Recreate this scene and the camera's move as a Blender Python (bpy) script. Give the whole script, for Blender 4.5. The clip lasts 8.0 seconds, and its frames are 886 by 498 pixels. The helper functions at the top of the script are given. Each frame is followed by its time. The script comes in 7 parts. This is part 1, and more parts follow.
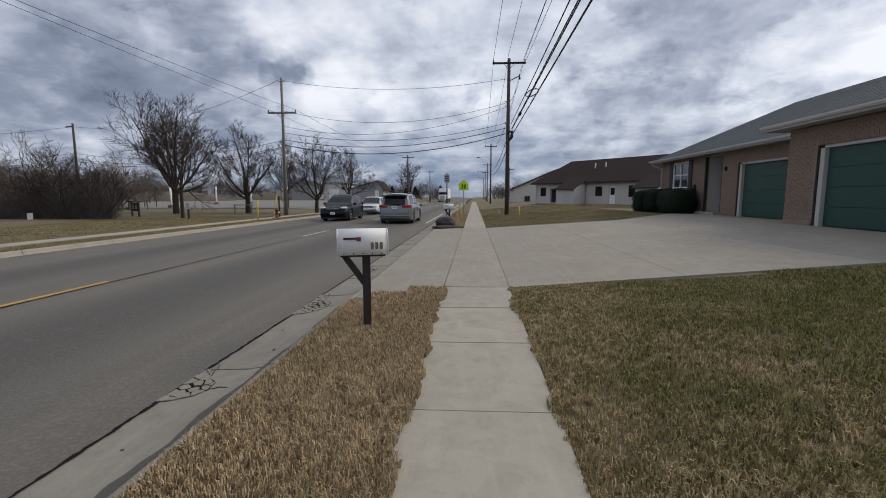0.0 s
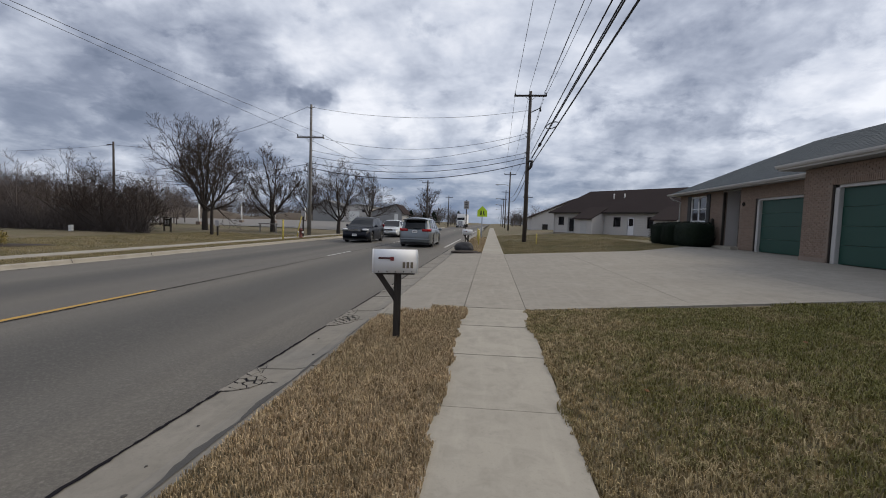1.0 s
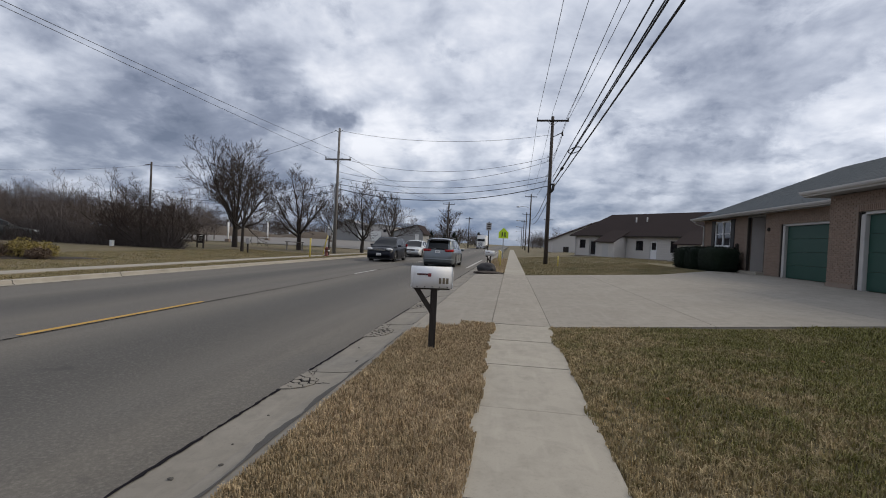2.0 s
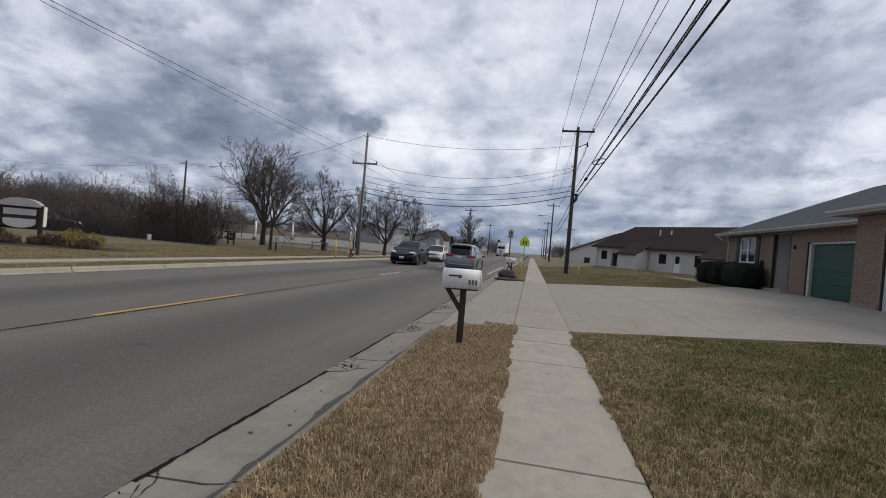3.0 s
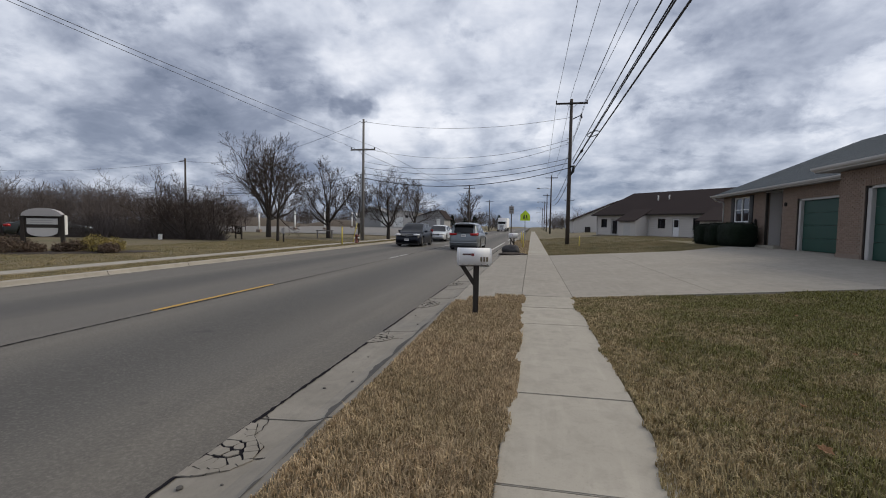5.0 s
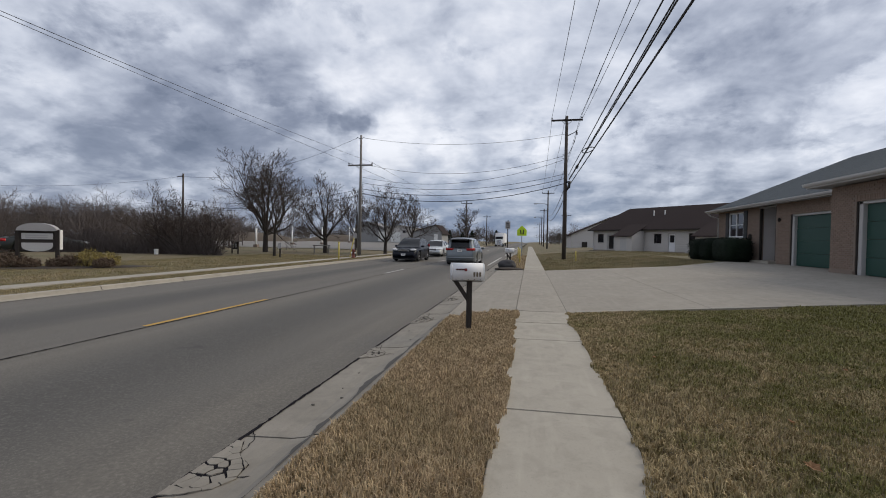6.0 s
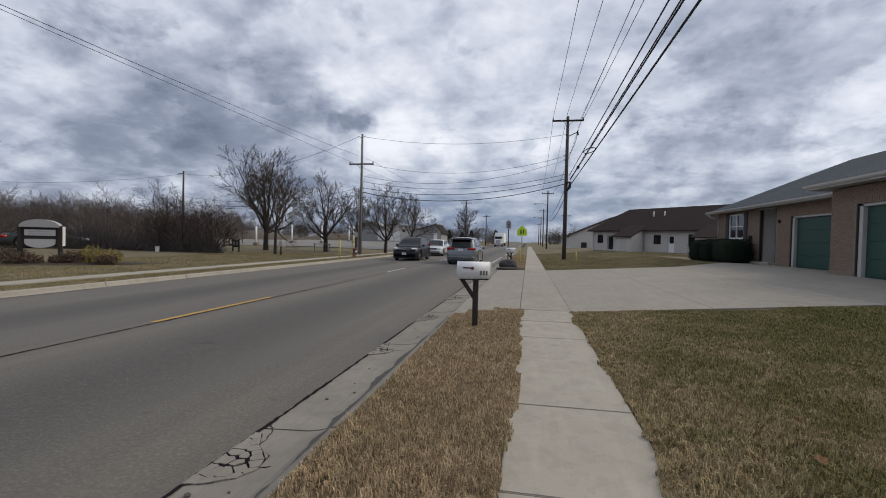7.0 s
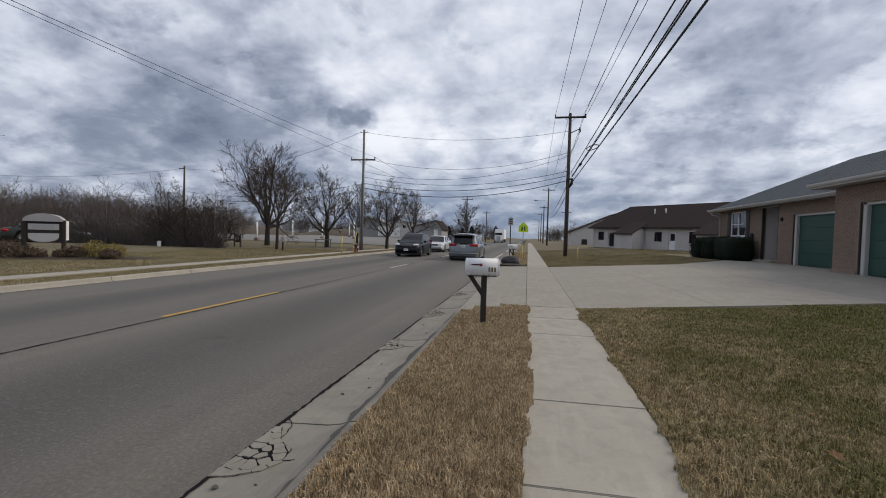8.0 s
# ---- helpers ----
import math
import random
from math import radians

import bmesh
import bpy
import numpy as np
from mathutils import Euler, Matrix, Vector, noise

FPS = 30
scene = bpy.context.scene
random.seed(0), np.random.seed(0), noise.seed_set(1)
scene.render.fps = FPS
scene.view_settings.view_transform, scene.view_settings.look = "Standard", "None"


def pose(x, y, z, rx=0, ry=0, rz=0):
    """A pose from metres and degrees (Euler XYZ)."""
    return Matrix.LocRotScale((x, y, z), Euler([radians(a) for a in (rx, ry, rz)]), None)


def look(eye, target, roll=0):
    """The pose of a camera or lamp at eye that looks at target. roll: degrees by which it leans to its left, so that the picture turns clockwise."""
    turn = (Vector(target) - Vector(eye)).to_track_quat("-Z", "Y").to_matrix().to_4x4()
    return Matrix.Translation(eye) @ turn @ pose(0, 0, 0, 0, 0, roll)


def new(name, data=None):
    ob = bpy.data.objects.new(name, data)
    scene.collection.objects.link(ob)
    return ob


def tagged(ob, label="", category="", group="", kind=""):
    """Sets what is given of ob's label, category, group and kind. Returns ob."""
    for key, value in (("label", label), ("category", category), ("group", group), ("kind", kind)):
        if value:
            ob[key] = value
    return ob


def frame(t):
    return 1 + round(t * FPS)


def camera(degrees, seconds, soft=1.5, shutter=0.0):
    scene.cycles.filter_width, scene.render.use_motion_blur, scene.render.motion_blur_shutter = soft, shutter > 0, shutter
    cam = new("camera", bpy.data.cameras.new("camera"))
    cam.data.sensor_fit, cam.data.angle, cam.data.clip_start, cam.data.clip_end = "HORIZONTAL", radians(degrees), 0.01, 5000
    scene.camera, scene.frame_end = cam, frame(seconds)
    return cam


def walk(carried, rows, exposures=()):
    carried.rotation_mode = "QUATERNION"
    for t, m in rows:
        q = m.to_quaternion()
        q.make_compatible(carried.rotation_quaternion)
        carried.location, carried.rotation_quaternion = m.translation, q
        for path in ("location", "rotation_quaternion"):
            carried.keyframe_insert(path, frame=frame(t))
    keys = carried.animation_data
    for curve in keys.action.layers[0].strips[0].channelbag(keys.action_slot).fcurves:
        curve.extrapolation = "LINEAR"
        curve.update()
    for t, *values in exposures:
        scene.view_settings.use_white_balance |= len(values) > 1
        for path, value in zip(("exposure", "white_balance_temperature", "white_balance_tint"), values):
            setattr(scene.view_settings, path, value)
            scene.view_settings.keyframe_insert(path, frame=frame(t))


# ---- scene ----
cam = camera(90.3, 8.0, soft=1.0)
PATH = [
    (0, (-0.089, -0.333, 1.452), (-0.227, 1.648, 1.217), 0.0),
    (0.5, (-0.204, -0.615, 1.469), (-0.35, 1.368, 1.256), -1.4),
    (1, (-0.148, -0.887, 1.467), (-0.362, 1.098, 1.343), 1.9),
    (1.5, (-0.194, -1.093, 1.465), (-0.465, 0.887, 1.399), 1.8),
    (1.7, (-0.255, -1.226, 1.453), (-0.534, 0.754, 1.398), 1.8),
    (2.8, (-0.309, -1.786, 1.434), (-0.689, 0.177, 1.448), 5.9),
    (3, (-0.351, -1.938, 1.413), (-0.744, 0.023, 1.4), 4.9),
    (3.5, (-0.333, -2.28, 1.447), (-0.749, -0.327, 1.336), 1.2),
    (4, (-0.299, -2.559, 1.444), (-0.72, -0.607, 1.33), 1.5),
    (4.2, (-0.319, -2.614, 1.422), (-0.742, -0.662, 1.307), 1.3),
    (5.3, (-0.391, -2.835, 1.491), (-0.776, -0.875, 1.392), 0.9),
    (5.5, (-0.364, -2.829, 1.494), (-0.748, -0.868, 1.41), 0.9),
    (6, (-0.31, -2.811, 1.478), (-0.694, -0.849, 1.438), 1.0),
    (6.5, (-0.312, -2.823, 1.455), (-0.695, -0.86, 1.421), 1.1),
    (7, (-0.426, -2.91, 1.46), (-0.805, -0.947, 1.418), 1.4),
    (7.5, (-0.541, -2.986, 1.475), (-0.917, -1.022, 1.416), 1.6),
    (8, (-0.569, -2.974, 1.466), (-0.946, -1.01, 1.406), 1.7),
]
walk(cam, [(t, look(eye, target, roll)) for t, eye, target, roll in PATH])

# ---- world and light ----
world = bpy.data.worlds.new("sky")
scene.world = world
world.use_nodes = True


class Nodes:
    """Short hand for node trees."""

    def __init__(self, tree):
        self.t = tree

    def n(self, kind, **kw):
        node = self.t.nodes.new(kind)
        for k, v in kw.items():
            if k in node.inputs:
                self.put(node.inputs[k], v)
            else:
                setattr(node, k, v)
        return node

    def put(self, sock, v):
        if isinstance(v, bpy.types.NodeSocket):
            self.t.links.new(v, sock)
        else:
            sock.default_value = v

    def math(self, op, a, b=0.0, c=0.0, clamp=False):
        node = self.t.nodes.new("ShaderNodeMath")
        node.operation, node.use_clamp = op, clamp
        for s, v in zip(node.inputs, (a, b, c)):
            self.put(s, v)
        return node.outputs[0]

    def mix(self, f, a, b, blend="MIX"):
        node = self.t.nodes.new("ShaderNodeMix")
        node.data_type, node.blend_type = "RGBA", blend
        self.put(node.inputs[0], f)
        self.put(node.inputs[6], a if isinstance(a, bpy.types.NodeSocket) else (*a, 1))
        self.put(node.inputs[7], b if isinstance(b, bpy.types.NodeSocket) else (*b, 1))
        return node.outputs[2]

    def noise(self, vec, scale, detail=4.0, rough=0.55, warp=0.0):
        node = self.t.nodes.new("ShaderNodeTexNoise")
        if vec is not None:
            self.put(node.inputs["Vector"], vec)
        node.inputs["Scale"].default_value = scale
        node.inputs["Detail"].default_value = detail
        node.inputs["Roughness"].default_value = rough
        node.inputs["Distortion"].default_value = warp
        return node.outputs["Fac"]

    def ramp(self, fac, stops, smooth=False):
        node = self.t.nodes.new("ShaderNodeValToRGB")
        self.put(node.inputs[0], fac)
        r = node.color_ramp
        if smooth:
            r.interpolation = "EASE"
        while len(r.elements) < len(stops):
            r.elements.new(0.5)
        for e, (p, c) in zip(r.elements, stops):
            e.position = p
            e.color = (*c, 1) if isinstance(c, tuple) else (c, c, c, 1)
        return node.outputs[0]

    def span(self, v, a, b, lo=0.0, hi=1.0):
        node = self.t.nodes.new("ShaderNodeMapRange")
        for s, q in zip(node.inputs, (v, a, b, lo, hi)):
            self.put(s, q)
        return node.outputs[0]

    def scaled(self, vec, sx, sy, sz):
        node = self.t.nodes.new("ShaderNodeMapping")
        self.put(node.inputs[0], vec)
        node.inputs[3].default_value = (sx, sy, sz)
        return node.outputs[0]

    def moved(self, vec, x, y, z):
        node = self.t.nodes.new("ShaderNodeMapping")
        self.put(node.inputs[0], vec)
        node.inputs[1].default_value = (x, y, z)
        return node.outputs[0]


SUN_ELEV, SUN_AZ = 38.0, 62.0   # degrees above the horizon, degrees right of straight ahead
EXPOSURE = 0.09


BANKS = [
    ((-0.636, 0.758, 0.147), 17, -0.081),
    ((-0.462, 0.874, 0.15), 9, -0.03),
    ((-0.577, 0.764, 0.29), 13, -0.033),
    ((-0.687, 0.691, 0.224), 10, -0.04),
    ((0.275, 0.945, 0.176), 6, -0.048),
    ((0.459, 0.863, 0.212), 12, -0.069),
    ((0.304, 0.914, 0.27), 9, -0.04),
    ((0.15, 0.988, 0.023), 8, -0.04),
    ((-0.265, 0.951, 0.16), 8, 0.083),
    ((-0.702, 0.712, 0.013), 9, 0.03),
    ((-0.558, 0.829, 0.02), 8, 0.025),
    ((-0.191, 0.953, 0.235), 13, 0.044),
    ((0.587, 0.78, 0.215), 9, 0.17),
    ((0.35, 0.929, 0.122), 7, 0.069),
    ((0.162, 0.976, 0.148), 6, 0.069),
    ((-0.464, 0.819, 0.337), 8, 0.069),
    ((0.011, 0.963, 0.268), 10, 0.019),
    ((0.62, -0.3, 0.7), 60, 0.045),
    ((-0.4, 0.8836, 0.2436), 1.9, -0.085),
    ((-0.3733, 0.8928, 0.2522), 1.9, -0.085),
    ((-0.3518, 0.9029, 0.247), 1.9, -0.085),
]


def build_sky():
    w = Nodes(world.node_tree)
    out = world.node_tree.nodes["World Output"]
    bg = world.node_tree.nodes["Background"]
    d = w.n("ShaderNodeTexCoord").outputs["Generated"]
    sky = w.n("ShaderNodeTexSky", sky_type="NISHITA", sun_disc=False)
    sky.sun_elevation, sky.sun_rotation = radians(SUN_ELEV), radians(SUN_AZ)
    clear = w.mix(1.0, sky.outputs[0], (0.09, 0.09, 0.09), "MULTIPLY")
    sep = w.n("ShaderNodeSeparateXYZ", Vector=d)
    x, y, z = sep.outputs
    up = w.math("MAXIMUM", z, 0.0)
    flat = w.math("ADD", up, 0.30)
    comb = w.n("ShaderNodeCombineXYZ")
    w.put(comb.inputs[0], w.math("DIVIDE", x, flat))
    w.put(comb.inputs[1], w.math("DIVIDE", y, flat))
    comb.inputs[2].default_value = 0.7
    stir = w.n("ShaderNodeTexNoise", Scale=2.2, Detail=3.0)
    w.put(stir.inputs["Vector"], comb.outputs[0])
    bent = w.n("ShaderNodeVectorMath", operation="MULTIPLY_ADD")
    w.put(bent.inputs[0], stir.outputs["Color"])
    bent.inputs[1].default_value = (0.16, 0.16, 0.0)
    w.put(bent.inputs[2], comb.outputs[0])
    p = bent.outputs[0]
    # thick decks, billows lit from the sun's side, and ragged scud below them
    big = w.noise(w.moved(p, 3.3, 1.2, 0.0), 1.5, 3, 0.5)
    mid = w.noise(w.moved(p, 7.1, 4.4, 2.0), 3.2, 10, 0.54)
    lit = w.noise(w.moved(p, 7.165, 4.435, 2.0), 3.2, 10, 0.54)
    relief = w.math("MULTIPLY", w.math("SUBTRACT", mid, lit), 0.40)
    rag = w.noise(w.moved(p, 1.7, 9.4, 0.3), 4.6, 9, 0.60)
    scud = w.n("ShaderNodeMapRange", interpolation_type="SMOOTHSTEP")
    for q, v in zip(scud.inputs, (rag, 0.54, 0.66, 0.0, 0.07)):
        w.put(q, v)
    m = w.math("ADD", w.math("MULTIPLY", big, 0.42), w.math("MULTIPLY", mid, 0.37))
    m = w.math("ADD", w.math("ADD", m, relief), 0.125)
    m = w.math("SUBTRACT", m, scud.outputs[0])
    # banks and breaks in the cloud: direction, half-width in degrees, thickness
    wisp = w.n("ShaderNodeVectorMath", operation="ADD")
    jig = w.n("ShaderNodeTexNoise", Scale=24.0, Detail=5.0)
    w.put(jig.inputs["Vector"], d)
    shift = w.n("ShaderNodeVectorMath", operation="MULTIPLY_ADD")
    w.put(shift.inputs[0], jig.outputs["Color"])
    shift.inputs[1].default_value = (0.045, 0.045, 0.045)
    shift.inputs[2].default_value = (-0.0225, -0.0225, -0.0225)
    w.put(wisp.inputs[0], d)
    w.put(wisp.inputs[1], shift.outputs[0])
    unit = w.n("ShaderNodeVectorMath", operation="NORMALIZE")
    w.put(unit.inputs[0], wisp.outputs[0])
    # wide banks have more ragged edges
    tear = w.n("ShaderNodeTexNoise", Scale=5.5, Detail=8.0, Roughness=0.6)
    w.put(tear.inputs["Vector"], d)
    torn = w.n("ShaderNodeVectorMath", operation="MULTIPLY_ADD")
    w.put(torn.inputs[0], tear.outputs["Color"])
    torn.inputs[1].default_value = (0.30, 0.30, 0.30)
    torn.inputs[2].default_value = (-0.15, -0.15, -0.15)
    ragged_dir = w.n("ShaderNodeVectorMath", operation="ADD")
    w.put(ragged_dir.inputs[0], d)
    w.put(ragged_dir.inputs[1], torn.outputs[0])
    wide_unit = w.n("ShaderNodeVectorMath", operation="NORMALIZE")
    w.put(wide_unit.inputs[0], ragged_dir.outputs[0])
    for way, wide, amount in BANKS:
        dot = w.n("ShaderNodeVectorMath", operation="DOT_PRODUCT")
        w.put(dot.inputs[0], (unit if wide < 5 else wide_unit).outputs[0])
        dot.inputs[1].default_value = Vector(way).normalized()
        c = math.cos(radians(wide))
        node = w.n("ShaderNodeMapRange", interpolation_type="SMOOTHSTEP")
        full = c + (1 - c) * 0.65
        for q, v in zip(node.inputs, (dot.outputs["Value"], c, full, 0.0, amount)):
            w.put(q, v)
        m = w.math("ADD", m, node.outputs[0])
    s = Vector((math.sin(radians(SUN_AZ)) * math.cos(radians(SUN_ELEV)), math.cos(radians(SUN_AZ)) * math.cos(radians(SUN_ELEV)), math.sin(radians(SUN_ELEV))))
    m = w.math("ADD", w.math("MULTIPLY", w.math("SUBTRACT", m, 0.5), 1.10), 0.515)
    cloud = w.ramp(m, [(0.20, (0.15, 0.18, 0.25)), (0.36, (0.25, 0.285, 0.37)), (0.48, (0.42, 0.46, 0.55)), (0.58, (0.60, 0.64, 0.725)), (0.74, (0.88, 0.90, 0.95))])
    # slate-blue cloud bank low over the horizon
    low = w.math("MULTIPLY", w.span(z, 0.05, 0.20, 1.0, 0.0), w.span(w.math("ABSOLUTE", w.math("ADD", x, 0.12)), 0.16, 0.42, 1.0, 0.25))
    bank = w.math("MULTIPLY", low, w.span(mid, 0.36, 0.64, 1.0, 0.45), clamp=True)
    cloud = w.mix(bank, cloud, (0.155, 0.215, 0.335))
    haze = w.span(z, 0.0, 0.03, 0.5, 0.0)
    cloud = w.mix(haze, cloud, (0.33, 0.38, 0.45))
    col = w.mix(1.0, w.mix(0.93, clear, cloud), (1.0, 1.0, 1.015), "MULTIPLY")
    w.put(bg.inputs[0], col)
    bg.inputs[1].default_value = 1.0
    lamp = bpy.data.lights.new("sun", "SUN")
    lamp.energy, lamp.angle, lamp.color = 1.75, radians(28), (1.0, 0.88, 0.69)
    ob = new("sun", lamp)
    ob.matrix_world = look(s * 60, (0, 0, 0))


build_sky()
scene.view_settings.exposure = EXPOSURE


# ---- materials ----
def material(name, build, rough=0.8, metal=0.0, spec=0.5):
    """build(w, bsdf, place): returns the colour, and sets the rest; place is in metres of the world."""
    m = bpy.data.materials.new(name)
    m.use_nodes = True
    w = Nodes(m.node_tree)
    b = m.node_tree.nodes["Principled BSDF"]
    b.inputs["Roughness"].default_value = rough
    b.inputs["Metallic"].default_value = metal
    b.inputs["Specular IOR Level"].default_value = spec
    place = w.n("ShaderNodeNewGeometry").outputs["Position"]
    c = build(w, b, place)
    w.put(b.inputs["Base Color"], c if isinstance(c, bpy.types.NodeSocket) else (*c, 1))
    return m


def bump(w, b, height, strength=0.4, dist=0.01):
    n = w.n("ShaderNodeBump")
    w.put(n.inputs["Height"], height)
    n.inputs["Strength"].default_value = strength
    n.inputs["Distance"].default_value = dist
    w.put(b.inputs["Normal"], n.outputs[0])


def worn(col, amount=0.25, scale=3.0, grain=60.0, relief=0.15):
    """A plain colour with blotches and grain."""
    dark = tuple(c * (1 - amount) for c in col)
    lite = tuple(min(1, c * (1 + amount)) for c in col)

    def build(w, b, p):
        a = w.noise(p, scale, 4)
        g = w.noise(p, grain, 3)
        bump(w, b, g, relief, 0.004)
        return w.mix(w.math("ADD", w.math("MULTIPLY", a, 0.65), w.math("MULTIPLY", g, 0.35)), dark, lite)
    return build


def concrete_look(base, tint):
    def build(w, b, p):
        a = w.noise(p, 0.9, 5, 0.6)
        blot = w.noise(p, 4.5, 5, 0.65, 0.5)
        g = w.noise(p, 140.0, 3, 0.7)
        rnd = w.n("ShaderNodeObjectInfo").outputs["Random"]
        c = w.mix(w.span(a, 0.3, 0.7), base, tint)
        c = w.mix(w.math("MULTIPLY", w.span(blot, 0.45, 0.72), 0.5), c, tuple(q * 0.62 for q in base))
        c = w.mix(w.math("MULTIPLY", w.span(g, 0.35, 0.7), 0.35), c, tuple(q * 0.72 for q in tint))
        s2 = w.noise(p, 42.0, 4, 0.75)
        c = w.mix(w.math("MULTIPLY", w.span(s2, 0.45, 0.25), 0.45), c, tuple(q * 0.6 for q in base))
        long = w.noise(w.scaled(p, 7.0, 0.8, 1.0), 1.0, 4, 0.6)
        c = w.mix(w.math("MULTIPLY", w.span(long, 0.52, 0.75), 0.3), c, tuple(min(1, q * 1.25) for q in tint))
        pits = w.n("ShaderNodeTexVoronoi", Scale=23.0)
        w.put(pits.inputs["Vector"], p)
        c = w.mix(w.span(pits.outputs["Distance"], 0.03, 0.09, 0.3, 0.0), c, (0.07, 0.065, 0.055))
        c = w.mix(w.span(rnd, 0, 1, 0.0, 0.16), c, tuple(q * 0.6 for q in base))
        bump(w, b, g, 0.25, 0.003)
        return c
    return build


def asphalt_look(w, b, p):
    g = w.noise(p, 160.0, 3, 0.8)
    sep = w.n("ShaderNodeSeparateXYZ", Vector=p)
    wob = w.noise(w.scaled(p, 0.2, 0.03, 1.0), 1.0, 3)
    xx = w.math("ADD", sep.outputs[0], w.math("MULTIPLY", wob, 0.8))
    lanes = w.math("SINE", w.math("MULTIPLY", xx, 3.5))
    streak = w.noise(w.scaled(p, 1.3, 0.035, 1.0), 1.0, 4, 0.6)
    blot = w.noise(w.scaled(p, 1.0, 0.3, 1.0), 0.6, 5, 0.6)
    c = w.mix(w.span(streak, 0.3, 0.7), (0.107, 0.096, 0.081), (0.158, 0.143, 0.120))
    c = w.mix(w.math("MULTIPLY", w.span(lanes, -0.2, 1.0), 0.2), c, (0.088, 0.085, 0.081))
    for mid, wide in ((-4.75, 1.35), (-9.1, 1.2)):
        off = w.math("ABSOLUTE", w.math("ADD", xx, -mid - 0.4))
        c = w.mix(w.span(off, 0.25, wide, 0.85, 0.0), c, (0.057, 0.053, 0.048))
    c = w.mix(w.math("MULTIPLY", w.span(blot, 0.5, 0.72), 0.4), c, (0.085, 0.082, 0.078))
    c = w.mix(w.math("MULTIPLY", w.span(g, 0.35, 0.68), 0.4), c, (0.06, 0.058, 0.055))
    grit = w.noise(p, 38.0, 3, 0.75)
    c = w.mix(w.math("MULTIPLY", w.span(grit, 0.5, 0.72), 0.35), c, (0.26, 0.245, 0.22))
    c = w.mix(w.math("MULTIPLY", w.span(grit, 0.5, 0.30), 0.35), c, (0.055, 0.052, 0.048))
    spots = w.noise(p, 1.7, 2, 0.4)
    c = w.mix(w.span(spots, 0.74, 0.79, 0.0, 0.6), c, (0.04, 0.038, 0.036))
    bump(w, b, g, 0.5, 0.004)
    return c


def ground_look(w, b, p):
    """Winter turf: straw patches in dull green, bare earth between."""
    a = w.noise(p, 0.22, 4, 0.6)
    m = w.noise(p, 1.6, 5, 0.65, 0.4)
    f = w.noise(p, 30.0, 4, 0.7)
    c = w.mix(w.span(m, 0.35, 0.68), (0.125, 0.098, 0.052), (0.205, 0.162, 0.095))
    green = w.math("MULTIPLY", w.span(a, 0.42, 0.62), 0.6)
    c = w.mix(green, c, (0.075, 0.078, 0.027))
    c = w.mix(w.math("MULTIPLY", w.span(f, 0.4, 0.75), 0.55), c, (0.045, 0.038, 0.02))
    bump(w, b, f, 0.8, 0.03)
    return c


def blade_look(straw, pale, green, share, tuft=11.0):
    def build(w, b, p):
        r = w.n("ShaderNodeNewGeometry").outputs["Random Per Island"]
        a = w.noise(p, 0.75, 4, 0.6, 0.3)
        k = w.noise(p, tuft, 3, 0.6)
        mixed = w.math("ADD", w.math("MULTIPLY", r, 0.55), w.span(k, 0.36, 0.66, 0.0, 0.45))
        c = w.mix(mixed, straw, pale)
        g = w.math("ADD", w.span(a, 0.4, 0.64), w.math("MULTIPLY", w.math("SUBTRACT", r, 0.5), 0.7))
        return w.mix(w.math("MULTIPLY", w.math("MINIMUM", w.math("MAXIMUM", g, 0.0), 1.0), share), c, green)
    return build


def lawn_look(w, b, p):
    """Straw by the pavement, greener towards the house, in tufts."""
    r = w.n("ShaderNodeNewGeometry").outputs["Random Per Island"]
    sep = w.n("ShaderNodeSeparateXYZ", Vector=p)
    a = w.noise(p, 1.1, 5, 0.65, 0.4)
    k = w.noise(p, 13.0, 3, 0.6)
    c = w.mix(w.math("ADD", w.math("MULTIPLY", r, 0.5), w.span(k, 0.36, 0.66, 0.0, 0.5)), (0.090, 0.063, 0.025), (0.66, 0.52, 0.29))
    g = w.math("ADD", w.span(a, 0.38, 0.62), w.math("MULTIPLY", w.math("SUBTRACT", r, 0.5), 0.8))
    g = w.math("ADD", g, w.span(k, 0.35, 0.65, 0.28, -0.28))
    g = w.math("ADD", g, w.span(sep.outputs[0], 0.5, 3.6, -0.45, 0.5))
    green = w.mix(w.math("FRACT", w.math("MULTIPLY", r, 7.0)), (0.050, 0.053, 0.008), (0.255, 0.240, 0.062))
    return w.mix(w.math("MULTIPLY", w.math("MINIMUM", w.math("MAXIMUM", g, 0.0), 1.0), 0.93), c, green)


def brick_face(w, b, p):
    r = w.n("ShaderNodeObjectInfo").outputs["Random"]
    r2 = w.n("ShaderNodeNewGeometry").outputs["Random Per Island"]
    g = w.noise(p, 40.0, 4, 0.7)
    k = w.math("FRACT", w.math("ADD", r, r2))
    c = w.ramp(k, [(0.0, (0.205, 0.150, 0.116)), (0.35, (0.228, 0.168, 0.130)), (0.7, (0.255, 0.188, 0.147)), (1.0, (0.216, 0.160, 0.127))])
    bump(w, b, g, 0.4, 0.004)
    return w.mix(w.math("MULTIPLY", g, 0.35), c, (0.18, 0.118, 0.085))


def bark_look(a, c2):
    def build(w, b, p):
        n = w.noise(w.scaled(p, 9, 9, 1.6), 2.0, 4, 0.7)
        bump(w, b, n, 0.6, 0.02)
        return w.mix(n, a, c2)
    return build


